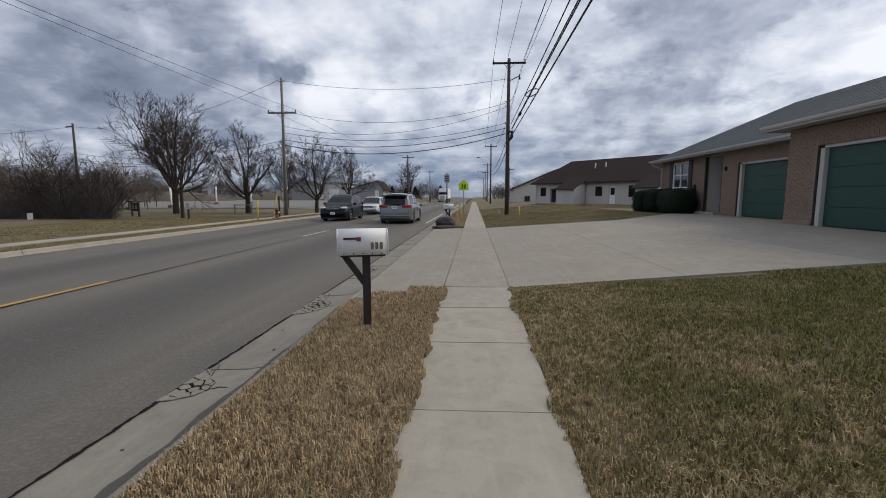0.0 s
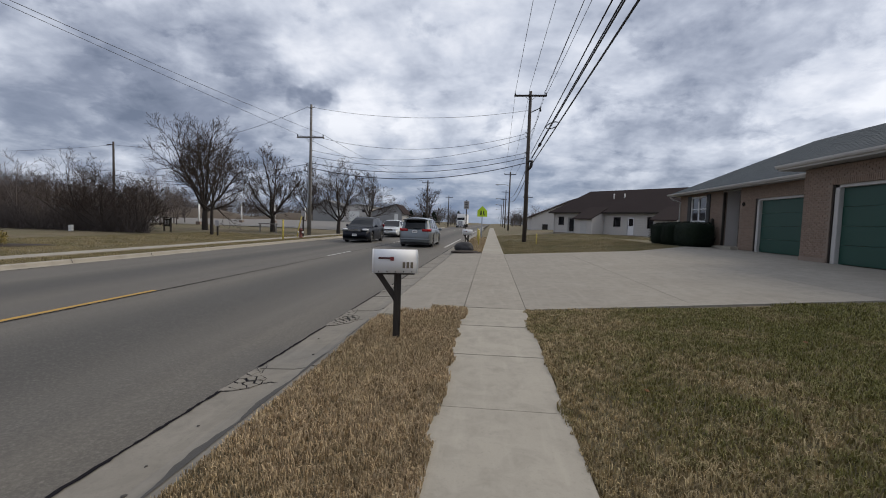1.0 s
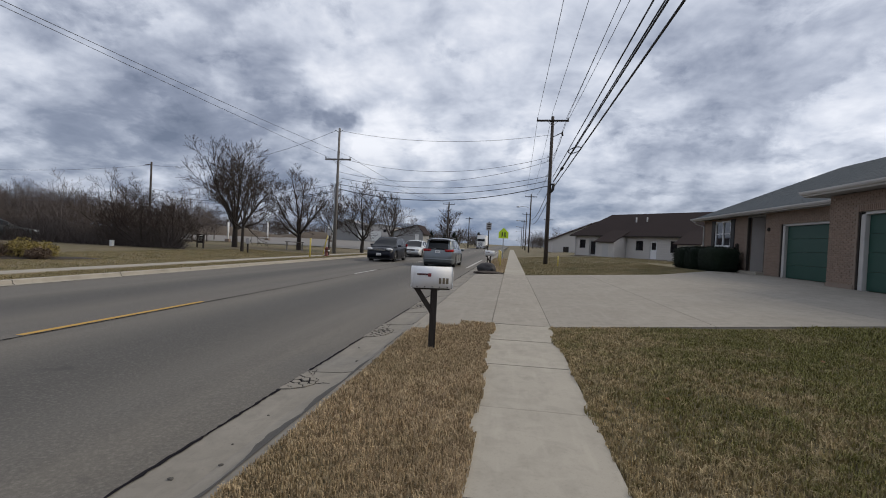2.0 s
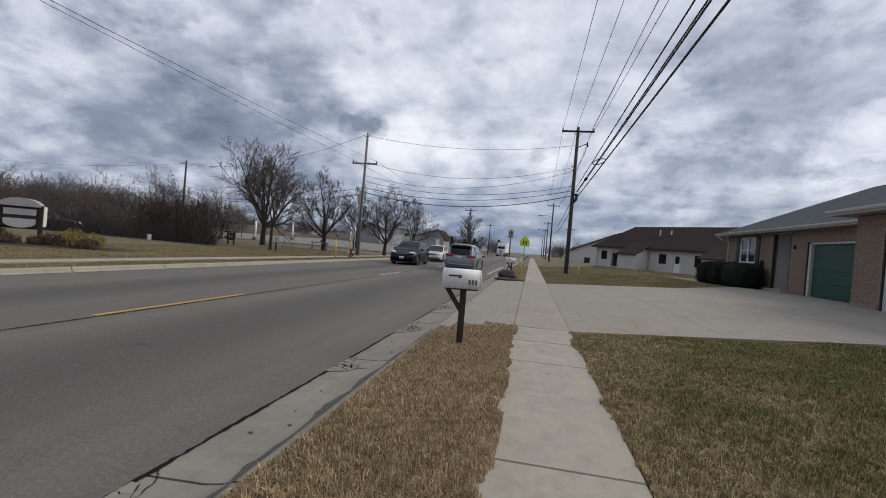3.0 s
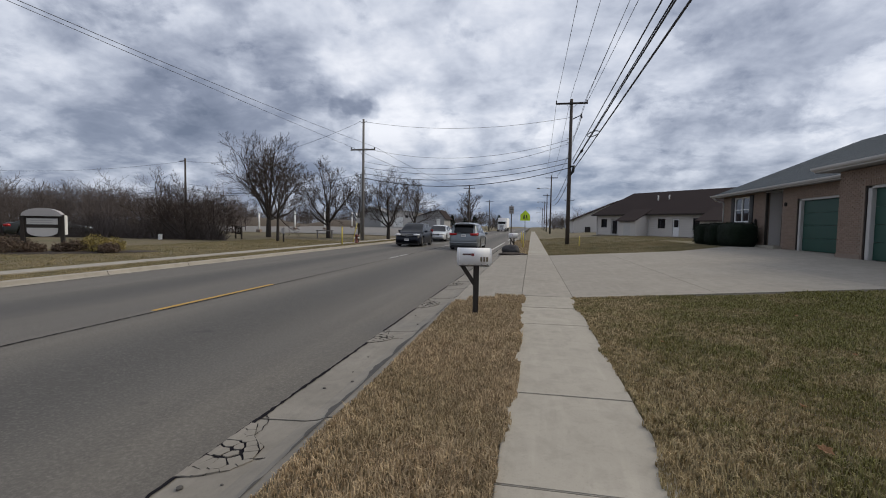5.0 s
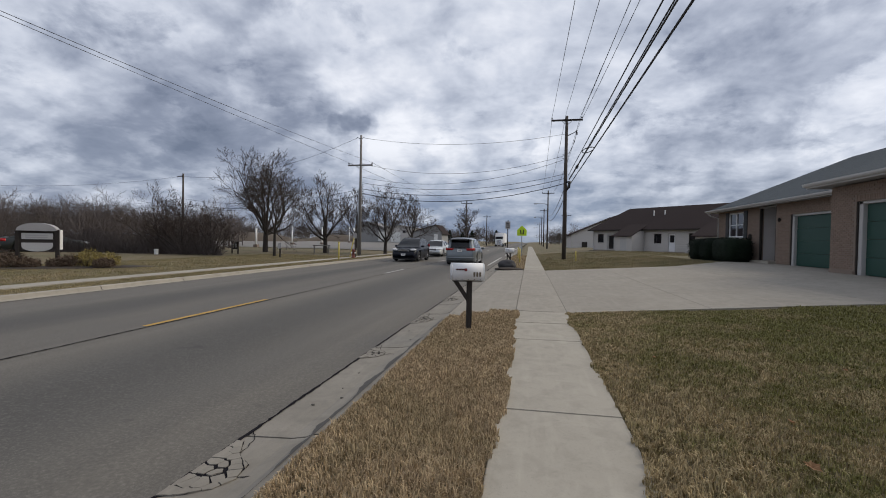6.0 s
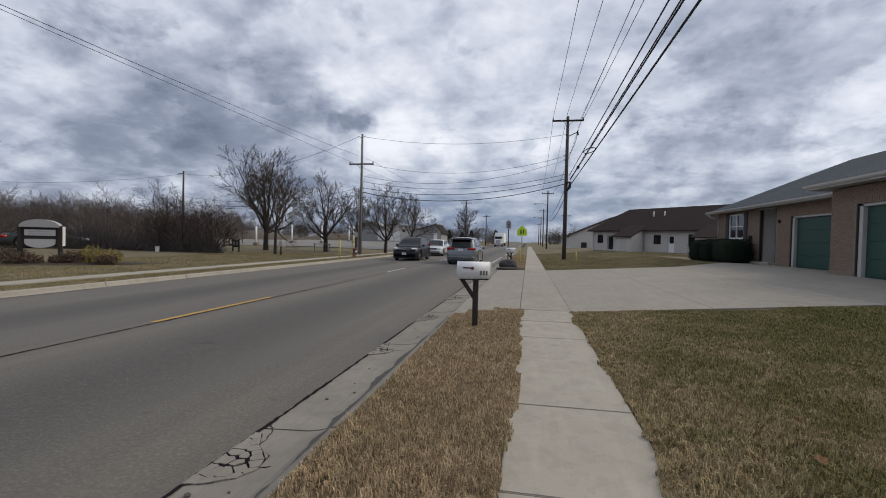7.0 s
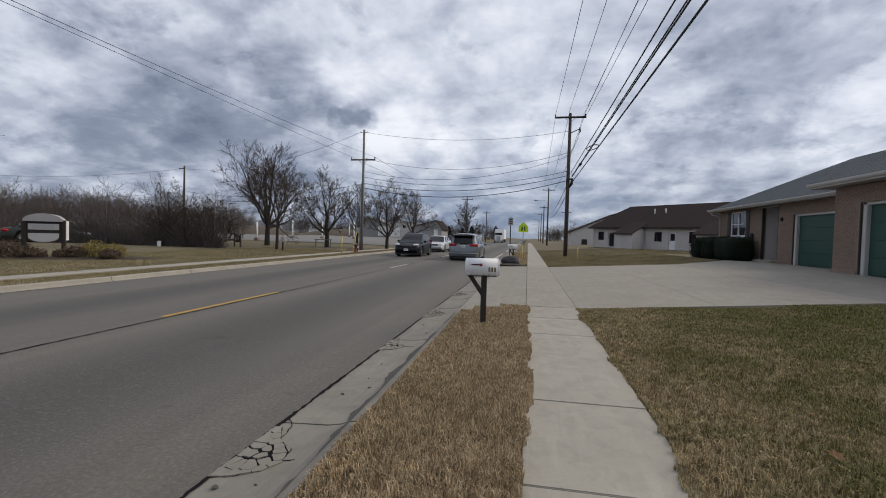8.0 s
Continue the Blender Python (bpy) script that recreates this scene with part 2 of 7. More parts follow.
def shingle_look(a, c2):
    def build(w, b, p):
        n = w.noise(w.scaled(p, 3.0, 3.0, 7.0), 2.0, 3, 0.7)
        m = w.noise(p, 0.5, 4)
        r = w.n("ShaderNodeNewGeometry").outputs["Random Per Island"]
        c = w.mix(w.math("ADD", w.math("MULTIPLY", n, 0.5), w.math("MULTIPLY", r, 0.5)), a, c2)
        c = w.mix(w.math("MULTIPLY", m, 0.35), c, tuple(q * 0.6 for q in a))
        bump(w, b, w.noise(p, 60, 2), 0.5, 0.005)
        return c
    return build


def paint_look(col, coat=0.7):
    def build(w, b, p):
        b.inputs["Coat Weight"].default_value = coat
        b.inputs["Coat Roughness"].default_value = 0.06
        n = w.noise(p, 2.5, 3)
        return w.mix(w.math("MULTIPLY", n, 0.2), col, tuple(q * 0.6 + 0.02 for q in col))
    return build


M_GROUND = material("turf", ground_look, 0.95)
M_STRAW = material("straw grass", blade_look((0.155, 0.104, 0.054), (0.72, 0.555, 0.345), (0.19, 0.16, 0.07), 0.35), 0.75)
M_LAWN = material("winter lawn", lawn_look, 0.75)
M_FARLAWN = material("far winter lawn", blade_look((0.22, 0.175, 0.088), (0.37, 0.295, 0.165), (0.115, 0.112, 0.036), 0.75, 1.5), 0.75)
M_ASPHALT = material("asphalt", asphalt_look, 0.85)
M_WALK = material("sidewalk concrete", concrete_look((0.31, 0.285, 0.24), (0.385, 0.355, 0.30)), 0.9)
M_DRIVE = material("driveway concrete", concrete_look((0.26, 0.236, 0.20), (0.315, 0.288, 0.245)), 0.9)
M_GUTTER = material("gutter concrete", concrete_look((0.20, 0.182, 0.153), (0.265, 0.243, 0.207)), 0.9)
M_KERB = material("pale kerb concrete", concrete_look((0.30, 0.275, 0.232), (0.37, 0.34, 0.29)), 0.9)
M_TAR = material("dark crack filling", worn((0.012, 0.011, 0.0135), 0.5, 6, 90, 0.6), 1.0, 0.0, 0.1)
M_YELLOW = material("yellow line paint", worn((0.42, 0.25, 0.05), 0.35, 14, 90), 0.8)
M_WHITELINE = material("white line paint", worn((0.45, 0.44, 0.42), 0.35, 14, 90), 0.8)
M_BRICK = material("brick", brick_face, 0.9)
M_MORTAR = material("mortar", worn((0.225, 0.176, 0.143), 0.2, 5, 80), 0.95)
M_ROOF = material("grey shingles", shingle_look((0.055, 0.068, 0.080), (0.100, 0.118, 0.134)), 1.0, 0.0, 0.2)
M_ROOF2 = material("brown shingles", shingle_look((0.026, 0.019, 0.019), (0.050, 0.037, 0.036)), 1.0, 0.0, 0.15)
M_TRIM = material("off-white trim", worn((0.44, 0.43, 0.42), 0.08, 2, 30, 0.03), 0.6)
M_SOFFIT = material("grey soffit", worn((0.34, 0.33, 0.33), 0.08, 2, 30, 0.03), 0.7)
M_GREEN = material("green door paint", worn((0.009, 0.052, 0.038), 0.14, 1.5, 40, 0.03), 0.5)
M_WHITE = material("white enamel", worn((0.74, 0.74, 0.75), 0.08, 5, 50, 0.02), 0.6, 0.0, 0.3)
M_WHITEPOST = material("white post", worn((0.72, 0.72, 0.70), 0.08, 2, 30, 0.02), 0.6)
M_RED = material("red flag", worn((0.20, 0.025, 0.028), 0.2, 20, 90), 0.6)
M_HYDRANT = material("dull red paint", worn((0.13, 0.035, 0.028), 0.3, 20, 90), 0.7)
M_DARKWOOD = material("dark timber", bark_look((0.013, 0.010, 0.008), (0.036, 0.028, 0.023)), 0.85)
M_POLE = material("weathered pole wood", bark_look((0.035, 0.028, 0.024), (0.085, 0.070, 0.060)), 0.9)
M_POLEGREY = material("grey pole wood", bark_look((0.13, 0.12, 0.11), (0.23, 0.215, 0.20)), 0.9)
M_BLACK = material("black plastic", worn((0.012, 0.012, 0.013), 0.3, 5, 60), 0.55)
M_WIRE = material("black cable", worn((0.014, 0.014, 0.016), 0.2, 1, 10), 0.6)
M_METAL = material("galvanised steel", worn((0.35, 0.36, 0.37), 0.15, 5, 50), 0.45, 0.8)
M_BARK = material("tree bark", bark_look((0.019, 0.015, 0.013), (0.050, 0.041, 0.035)), 0.95)
M_TWIG = material("twigs", bark_look((0.028, 0.020, 0.017), (0.064, 0.046, 0.038)), 0.95)
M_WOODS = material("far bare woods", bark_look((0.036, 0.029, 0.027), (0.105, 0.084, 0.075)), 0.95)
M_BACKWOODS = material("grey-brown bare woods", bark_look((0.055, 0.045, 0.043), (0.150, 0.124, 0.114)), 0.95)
M_HEDGE = material("dark evergreen leaves", blade_look((0.005, 0.011, 0.006), (0.011, 0.020, 0.009), (0.003, 0.008, 0.005), 0.6), 0.8, 0.0, 0.2)
M_SIDING = material("beige siding", worn((0.50, 0.475, 0.45), 0.08, 1, 30, 0.05), 0.8)
M_MULCH = material("dark brown mulch", worn((0.05, 0.036, 0.026), 0.4, 4, 40, 0.8), 0.95)
M_SIDING2 = material("grey siding", worn((0.27, 0.27, 0.27), 0.1, 1, 30, 0.05), 0.8)
M_GLASS = material("window glass", lambda w, b, p: (0.012, 0.014, 0.018), 0.04, 0.0, 0.8)
M_TYRE = material("tyre rubber", worn((0.014, 0.014, 0.015), 0.3, 8, 80), 0.8)
M_SAFETY = material("yellow-green sign sheeting", worn((0.52, 0.72, 0.02), 0.08, 4, 40, 0.02), 0.45)
M_YPOST = material("yellow post", worn((0.50, 0.40, 0.09), 0.2, 6, 50), 0.6)
M_CHROME = material("bright metal", worn((0.62, 0.62, 0.63), 0.05, 3, 30, 0.01), 0.22, 1.0)


# ---- mesh helpers ----
def mesh_of(bm, name, smooth=False):
    me = bpy.data.meshes.new(name)
    bm.to_mesh(me)
    bm.free()
    if smooth:
        me.polygons.foreach_set("use_smooth", [True] * len(me.polygons))
    return me


def part(name, bm, mat, parent=None, label="", smooth=False):
    me = mesh_of(bm, name, smooth) if isinstance(bm, bmesh.types.BMesh) else bm
    if mat is not None and not me.materials:
        me.materials.append(mat)
    ob = new(name, me)
    if parent is not None:
        ob.parent = parent
    if label:
        ob["label"] = label
    return ob


def thing(name, x, y, z, label, category, group="", rz=0.0, kind=""):
    ob = new(name)
    ob.matrix_world = pose(x, y, z, 0, 0, rz)
    return tagged(ob, label, category, group, kind)


def pydata(name, verts, faces, smooth=False):
    me = bpy.data.meshes.new(name)
    me.from_pydata(verts, [], faces)
    me.validate()
    if smooth:
        me.polygons.foreach_set("use_smooth", [True] * len(me.polygons))
    return me


def box(x0, y0, z0, x1, y1, z1, bevel=0.0, bm=None):
    own = bmesh.new() if bm is None else bm
    vs = [own.verts.new((x, y, z)) for z in (z0, z1) for x, y in ((x0, y0), (x1, y0), (x1, y1), (x0, y1))]
    fs = [own.faces.new([vs[i] for i in f]) for f in ((3, 2, 1, 0), (4, 5, 6, 7), (0, 1, 5, 4), (1, 2, 6, 5), (2, 3, 7, 6), (3, 0, 4, 7))]
    if bevel:
        bmesh.ops.bevel(own, geom=list({e for f in fs for e in f.edges}), offset=bevel, segments=2, affect="EDGES")
    return own


def prism(outline, axis, a, b, bm=None, bevel=0.0):
    """A flat outline pushed along an axis from a to b. axis x: outline in (y, z); y: (x, z); z: (x, y)."""
    own = bmesh.new() if bm is None else bm

    def at(u, v, k):
        return {"x": (k, u, v), "y": (u, k, v), "z": (u, v, k)}[axis]
    lo = [own.verts.new(at(u, v, a)) for u, v in outline]
    hi = [own.verts.new(at(u, v, b)) for u, v in outline]
    n = len(lo)
    fs = [own.faces.new(lo[::-1]), own.faces.new(hi)]
    fs += [own.faces.new((lo[i], lo[(i + 1) % n], hi[(i + 1) % n], hi[i])) for i in range(n)]
    bmesh.ops.recalc_face_normals(own, faces=fs)
    if bevel:
        bmesh.ops.bevel(own, geom=list({e for f in fs[:2] for e in f.edges}), offset=bevel, segments=2, affect="EDGES")
    return own


def tube_data(points, radii, sides=8, verts=None, faces=None, cap=True):
    """Verts and faces of a tapered tube along points."""
    verts = [] if verts is None else verts
    faces = [] if faces is None else faces
    base = len(verts)
    n = len(points)
    for i, p in enumerate(points):
        p = Vector(p)
        t = (Vector(points[min(i + 1, n - 1)]) - Vector(points[max(i - 1, 0)])).normalized()
        a = t.cross(Vector((0.31, 0.95, 0.05)) if abs(t.y) < 0.9 else Vector((1, 0, 0.1))).normalized()
        c = t.cross(a)
        for k in range(sides):
            f = 2 * math.pi * k / sides
            verts.append(tuple(p + radii[i] * (math.cos(f) * a + math.sin(f) * c)))
    for i in range(n - 1):
        for k in range(sides):
            q = base + i * sides
            faces.append((q + k, q + (k + 1) % sides, q + sides + (k + 1) % sides, q + sides + k))
    if cap:
        faces.append(tuple(base + k for k in range(sides))[::-1])
        faces.append(tuple(base + (n - 1) * sides + k for k in range(sides)))
    return verts, faces


def tube(name, points, radius, mat, parent=None, sides=8, label=""):
    radii = radius if isinstance(radius, (list, tuple)) else [radius] * len(points)
    return part(name, pydata(name, *tube_data(points, radii, sides), smooth=True), mat, parent, label)


# ---- the ground ----
def ease(v, a, b):
    k = min(1, max(0, (v - a) / (b - a)))
    return k * k * (3 - 2 * k)


HOUSE_Z = 0.60


def ground_z(x, y):
    """Height of the turf: level along the road, up to the houses, and a low rise beyond the far pavement."""
    if x >= -1.82:
        if x < -0.56 and 6.0 < y < 20.8:
            return -0.25
        return HOUSE_Z * min(1, max(0, (x - 0.5) / 9.2))
    if x > -12.50:
        return -0.5
    return 0.10 * ease(-x, 16.5, 26) + 0.6 * ease(y, 45, 110) * ease(-x, 14, 30)


ROAD_R, ROAD_L = -2.52, -12.18
XS = sorted({-600, -300, -160, -110, -80, -60, -50, -43, -37, -33, -30, -27, -24.5, -22, -20, -18, -16.5, -15.5, -14.5, -13.6, -12.8, -12.51, -12.47, -1.86, -1.82, -1.2, -0.565, -0.55, 0.47, 0.5, 2, 3.5, 5, 6.5, 8, 9.7, 12, 16, 25, 45, 90, 200, 600})
YS = sorted({-300, -80, -30, -12, -6, -3, 0, 3, 5.9, 6.05, 9, 12, 15, 18, 20.7, 20.85, 24, 27, 30, 33, 36, 40, 45, 50, 56, 64, 72, 80, 90, 100, 110, 130, 180, 260, 450, 900})


def build_ground():
    verts = [(x, y, ground_z(x, y) - 0.015) for y in YS for x in XS]
    nx = len(XS)
    faces = [(j * nx + i, j * nx + i + 1, (j + 1) * nx + i + 1, (j + 1) * nx + i) for j in range(len(YS) - 1) for i in range(nx - 1)]
    g = part("ground", pydata("ground", verts, faces, True), M_GROUND)
    tagged(g, "winter turf, straw brown and dull green, with bare patches", "ground", kind="structure")


build_ground()

# ---- the road and its edges ----
Y0, Y1 = -60.0, 420.0


def crown(x):
    """Height of the carriageway: a slight crown between the gutters."""
    u = (x - (ROAD_R + ROAD_L) / 2) / ((ROAD_R - ROAD_L) / 2)
    return -0.075 - 0.055 * u * u


def strip(name, xs, zs, y0, y1, mat, step=6.0, parent=None, label=""):
    """A long sheet along the road with a profile xs, zs and closed underside."""
    n = max(1, int((y1 - y0) / step))
    verts, faces = [], []
    k = len(xs)
    for j in range(n + 1):
        y = y0 + (y1 - y0) * j / n
        verts += [(x, y, z) for x, z in zip(xs, zs)]
    for j in range(n):
        for i in range(k - 1):
            faces.append((j * k + i, j * k + i + 1, (j + 1) * k + i + 1, (j + 1) * k + i))
    return part(name, pydata(name, verts, faces), mat, parent, label)


def build_road():
    xs = [ROAD_L + (ROAD_R - ROAD_L) * i / 16 for i in range(17)]
    road = strip("road", xs, [crown(x) for x in xs], Y0, Y1, M_ASPHALT, 12)
    tagged(road, "worn grey asphalt road with darker wheel tracks", "road", kind="structure")

    def line(name, x, y0, y1, width, mat, label):
        rows = [(x - width / 2, crown(x - width / 2) + 0.004), (x + width / 2, crown(x + width / 2) + 0.004)]
        o = strip(name, [r[0] for r in rows], [r[1] for r in rows], y0, y1, mat, 2)
        tagged(o, label, "road marking", kind="structure")
    y = 3.55
    line("yellow_line", -6.71, y, y + 3.55, 0.11, M_YELLOW, "faded yellow centre dash on the asphalt")
    line("yellow_line", -6.71, y - 12.2, y - 8.7, 0.11, M_YELLOW, "faded yellow centre dash on the asphalt")
    for k in range(1, 14):
        line("white_line", -6.71, y + 12.2 * k + 0.6, y + 12.2 * k + 3.6, 0.11, M_WHITELINE, "faded pale centre dash on the asphalt")
    line("white_line", -2.95, 26, 41, 0.13, M_WHITELINE, "white edge line on the asphalt")
    line("white_line", -2.95, 47, 180, 0.13, M_WHITELINE, "white edge line on the asphalt")
    line("white_line", -11.2, 44, 75, 0.13, M_WHITELINE, "white edge line on the asphalt")
    # the dark joint down the middle of the carriageway
    rng = random.Random(4)
    for name, x, wid, y0, y1, lab in (("road_joint", -6.60, 0.035, -8, 60, "thin dark paving joint along the asphalt"), ("kerb_joint", ROAD_L, 0.05, -8, 40, "dark joint at the foot of the far kerb"), ("gutter_joint", ROAD_R, 0.032, -8, 70, "black ragged joint between asphalt and gutter")):
        verts, faces = [], []
        yy = y0
        while yy < y1:
            a, b = rng.uniform(0.4, 1.7) * wid / 2, rng.uniform(0.4, 1.5) * wid / 2
            zz = crown(x) + 0.007
            verts += [(x - a, yy, zz - 0.001), (x + b, yy, zz)]
            yy += rng.uniform(0.03, 0.09) if yy < 14 else 0.5
        faces = [(2 * i, 2 * i + 1, 2 * i + 3, 2 * i + 2) for i in range(len(verts) // 2 - 1)]
        o = part(name, pydata(name, verts, faces), M_TAR)
        tagged(o, lab, "joint", kind="structure")


build_road()

DRIVE_Y0, DRIVE_Y1 = 6.62, 20.2


def gutter_profile(side, drop):
    """(x, z) from the asphalt's edge to the back of the kerb; drop flattens it at the driveway."""
    if side > 0:
        e, s = ROAD_R, 1
    else:
        e, s = ROAD_L, -1
    if side > 0:
        pts = [(0.0, -0.13), (0.40, -0.108), (0.52, -0.085), (0.56, -0.06), (0.60, -0.05), (0.60, -0.35), (0.0, -0.35)]
        if not drop:
            pts[3:6] = [(0.58, -0.058), (0.70, -0.042), (0.70, -0.35)]
    else:
        pts = [(0.0, -0.13), (0.10, -0.122), (0.15, -0.10), (0.18, -0.02), (0.20, -0.004), (0.32, 0.0), (0.32, -0.35), (0.0, -0.35)]
    return [(e + s * x, z) for x, z in pts]


def build_gutters():
    for side, name, y0, y1, lab in ((1, "gutter_near", -21.25, 110, "weathered concrete gutter and low kerb, cracked at the joints"), (-1, "gutter_far", -20, 110, "weathered concrete gutter and kerb across the road")):
        top = tagged(thing(name, 0, 0, 0, lab, "kerb"), kind="structure")
        y = y0 + 0.25
        while y < y1:
            ln = (1.52 if side > 0 and 6 < y < 24 else 3.05) if y < 40 else 12.2
            drop = 1.0 if side > 0 and DRIVE_Y0 - 0.8 < y + ln / 2 < DRIVE_Y1 + 0.5 else 0.0
            gap = 0.03 if ln < 2 else 0.012
            bm = prism(gutter_profile(side, drop), "y", y + gap, y + ln - gap)
            part("gutter_slab", bm, M_GUTTER if side > 0 else M_KERB, top)
            y += ln
        bed = box(*((ROAD_R + 0.005, y0, -0.34, ROAD_R + 0.58, y1, -0.145) if side > 0 else (ROAD_L - 0.30, y0, -0.34, ROAD_L - 0.005, y1, -0.145)))
        part("joint_bed", bed, M_TAR, top)


build_gutters()


def gutter_top(u):
    """Height of the near gutter at u metres from the asphalt's edge."""
    return -0.13 + 0.022 * u / 0.40


def jag(pts, rng, amp):
    """A line of points made uneven."""
    out = []
    for (a, b), (c, d) in zip(pts, pts[1:]):
        n = max(2, int(math.hypot(c - a, d - b) / 0.035))
        out += [(a + (c - a) * i / n + rng.uniform(-amp, amp), b + (d - b) * i / n + rng.uniform(-amp, amp)) for i in range(n)]
    return out + [pts[-1]]


def crack_strip(parent, pts, width, rng):
    """A dark crack lying on the gutter along pts (u, y)."""
    line = jag(pts, rng, 0.0135)
    verts, n = [], len(line)
    for i, (u, v) in enumerate(line):
        du = line[min(i + 1, n - 1)][0] - line[max(i - 1, 0)][0]
        dv = line[min(i + 1, n - 1)][1] - line[max(i - 1, 0)][1]
        k = math.hypot(du, dv) or 1
        w = width * rng.uniform(0.35, 1.3) * (0.35 if i in (0, n - 1) else 1)
        z = gutter_top(max(0, u)) + 0.004
        verts += [(ROAD_R + u - dv / k * w, v + du / k * w, z), (ROAD_R + u + dv / k * w, v - du / k * w, z)]
    faces = [(2 * i, 2 * i + 1, 2 * i + 3, 2 * i + 2) for i in range(n - 1)]
    part("crack", pydata("crack", verts, faces), M_TAR, parent)


def clip_half(poly, mx, my, nx, ny):
    """The part of a polygon on the inner side of a line."""
    out = []
    for (ax, ay), (bx, by) in zip(poly, poly[1:] + poly[:1]):
        da, db = (ax - mx) * nx + (ay - my) * ny, (bx - mx) * nx + (by - my) * ny
        if da <= 0:
            out.append((ax, ay))
        if da * db < 0:
            k = da / (da - db)
            out.append((ax + (bx - ax) * k, ay + (by - ay) * k))
    return out


def broken_patch(y0, y1, deep, seed, gap):
    """A broken corner of the gutter: plates of concrete with dark gaps between them."""
    rng = random.Random(seed)
    t = tagged(thing("broken_gutter", 0, 0, 0, "broken gutter corner with dark gaps between concrete plates", "broken concrete", "broken gutter corners"))
    s = y1 - y0
    region = [(-0.015, y0), (deep * 0.35, y0 + 0.04 * s), (deep * 0.8, y0 + 0.16 * s), (deep, y0 + 0.32 * s), (deep * 0.9, y0 + 0.55 * s), (deep * 0.45, y0 + 0.72 * s), (deep * 0.12, y1), (-0.015, y1)]
    rough = jag(region + region[:1], rng, 0.008)[:-1]
    n = len(rough)
    mid = (deep * 0.35, y0 + 0.42 * s)
    verts = [(ROAD_R + u, v, gutter_top(max(0, u)) + 0.0035) for u, v in rough] + [(ROAD_R + mid[0], mid[1], gutter_top(mid[0]) + 0.0035)]
    part("hollow", pydata("hollow", verts, [(i, (i + 1) % n, n) for i in range(n)]), M_TAR, t, "dark earth in the gaps")
    seeds = []
    for _ in range(900):
        q = (rng.uniform(-0.01, deep), rng.uniform(y0, y1))
        if all(math.hypot((q[0] - a) * 1.0, (q[1] - b) * 0.75) > 0.068 for a, b in seeds):
            seeds.append(q)
    for k, (u, v) in enumerate(seeds):
        poly = region[:]
        for m, (a, b) in enumerate(seeds):
            if m != k and len(poly) > 2:
                poly = clip_half(poly, (u + a) / 2, (v + b) / 2, a - u, b - v)
        if len(poly) < 3:
            continue
        cu, cv = sum(a for a, _ in poly) / len(poly), sum(b for _, b in poly) / len(poly)
        f = 0.988 - rng.uniform(0.4, 1.3) * gap - 0.34 * max(0, 1 - math.hypot((cu - deep * 0.42) / (deep * 0.55), (cv - y0 - 0.42 * s) / (0.28 * s)))
        fine = jag([(cu + (a - cu) * f, cv + (b - cv) * f) for a, b in poly] + [(cu + (poly[0][0] - cu) * f, cv + (poly[0][1] - cv) * f)], rng, 0.004)[:-1]
        zt = gutter_top(max(0, cu)) + rng.uniform(0.006, 0.013)
        part("plate", prism([(ROAD_R + a, b) for a, b in fine], "z", zt - 0.03, zt), M_GUTTER, t)
    m = y0 + 0.36 * s
    crack_strip(t, [(deep * 0.95, m), (deep + 0.08, m + 0.02), (0.50, m - 0.03)], 0.007, rng)
    crack_strip(t, [(deep * 0.45, y0 + 0.72 * s), (deep * 0.3, y1 + 0.05), (0.02, y1 + 0.16)], 0.004, rng)


broken_patch(-0.52, 0.26, 0.36, 2, 0.03)
broken_patch(2.75, 3.40, 0.28, 3, 0.08)
broken_patch(5.3, 6.5, 0.36, 5, 0.16)
broken_patch(8.5, 9.6, 0.36, 8, 0.18)


def gutter_height(u):
    """Height of the near gutter's surface at u metres from the asphalt."""
    pts = gutter_profile(1, 0)[:5]
    for (a, za), (b, zb) in zip(pts, pts[1:]):
        if ROAD_R + u <= b:
            return za + (zb - za) * (ROAD_R + u - a) / (b - a)
    return pts[-1][1]


def dark_margin():
    """Asphalt smear between the gutter and the turf."""
    rng = random.Random(12)
    verts, y = [], -5.0
    while y < 5.6:
        w = 0.005 + 0.13 * noise.noise(Vector((y * 1.3, 3.0, 0))) + 0.06 * noise.noise(Vector((y * 4.5, 1, 0))) + rng.uniform(-0.008, 0.008)
        w += 0.08 * max(0, 1 - abs(y - 1.7) / 1.5)
        w = min(0.19, max(-0.015, w))
        u = 0.575 - w
        verts += [(ROAD_R + u, y, gutter_height(u) + 0.005), (ROAD_R + max(u, 0.52), y, gutter_height(max(u, 0.52)) + 0.006), (ROAD_R + 0.595, y, gutter_height(0.595) + 0.006)]
        y += 0.05
    faces = []
    for i in range(len(verts) // 3 - 1):
        faces += [(3 * i, 3 * i + 1, 3 * i + 4, 3 * i + 3), (3 * i + 1, 3 * i + 2, 3 * i + 5, 3 * i + 4)]
    o = part("asphalt_smear", pydata("asphalt_smear", verts, faces), M_SMEAR)
    tagged(o, "dark asphalt smear along the back of the gutter", "joint", kind="structure")


M_SMEAR = material("dark patched asphalt", worn((0.075, 0.070, 0.064), 0.3, 6, 120, 0.5), 0.95)
dark_margin()

# ---- pavement slabs ----
WALK_L, WALK_R = -0.56, 0.49
JOINTS = [-4.55 - 1.42 * k for k in range(9, 0, -1)] + [-4.55, -3.14, -1.75, -0.36, 1.06, 2.50, 3.92, 5.30, DRIVE_Y0]


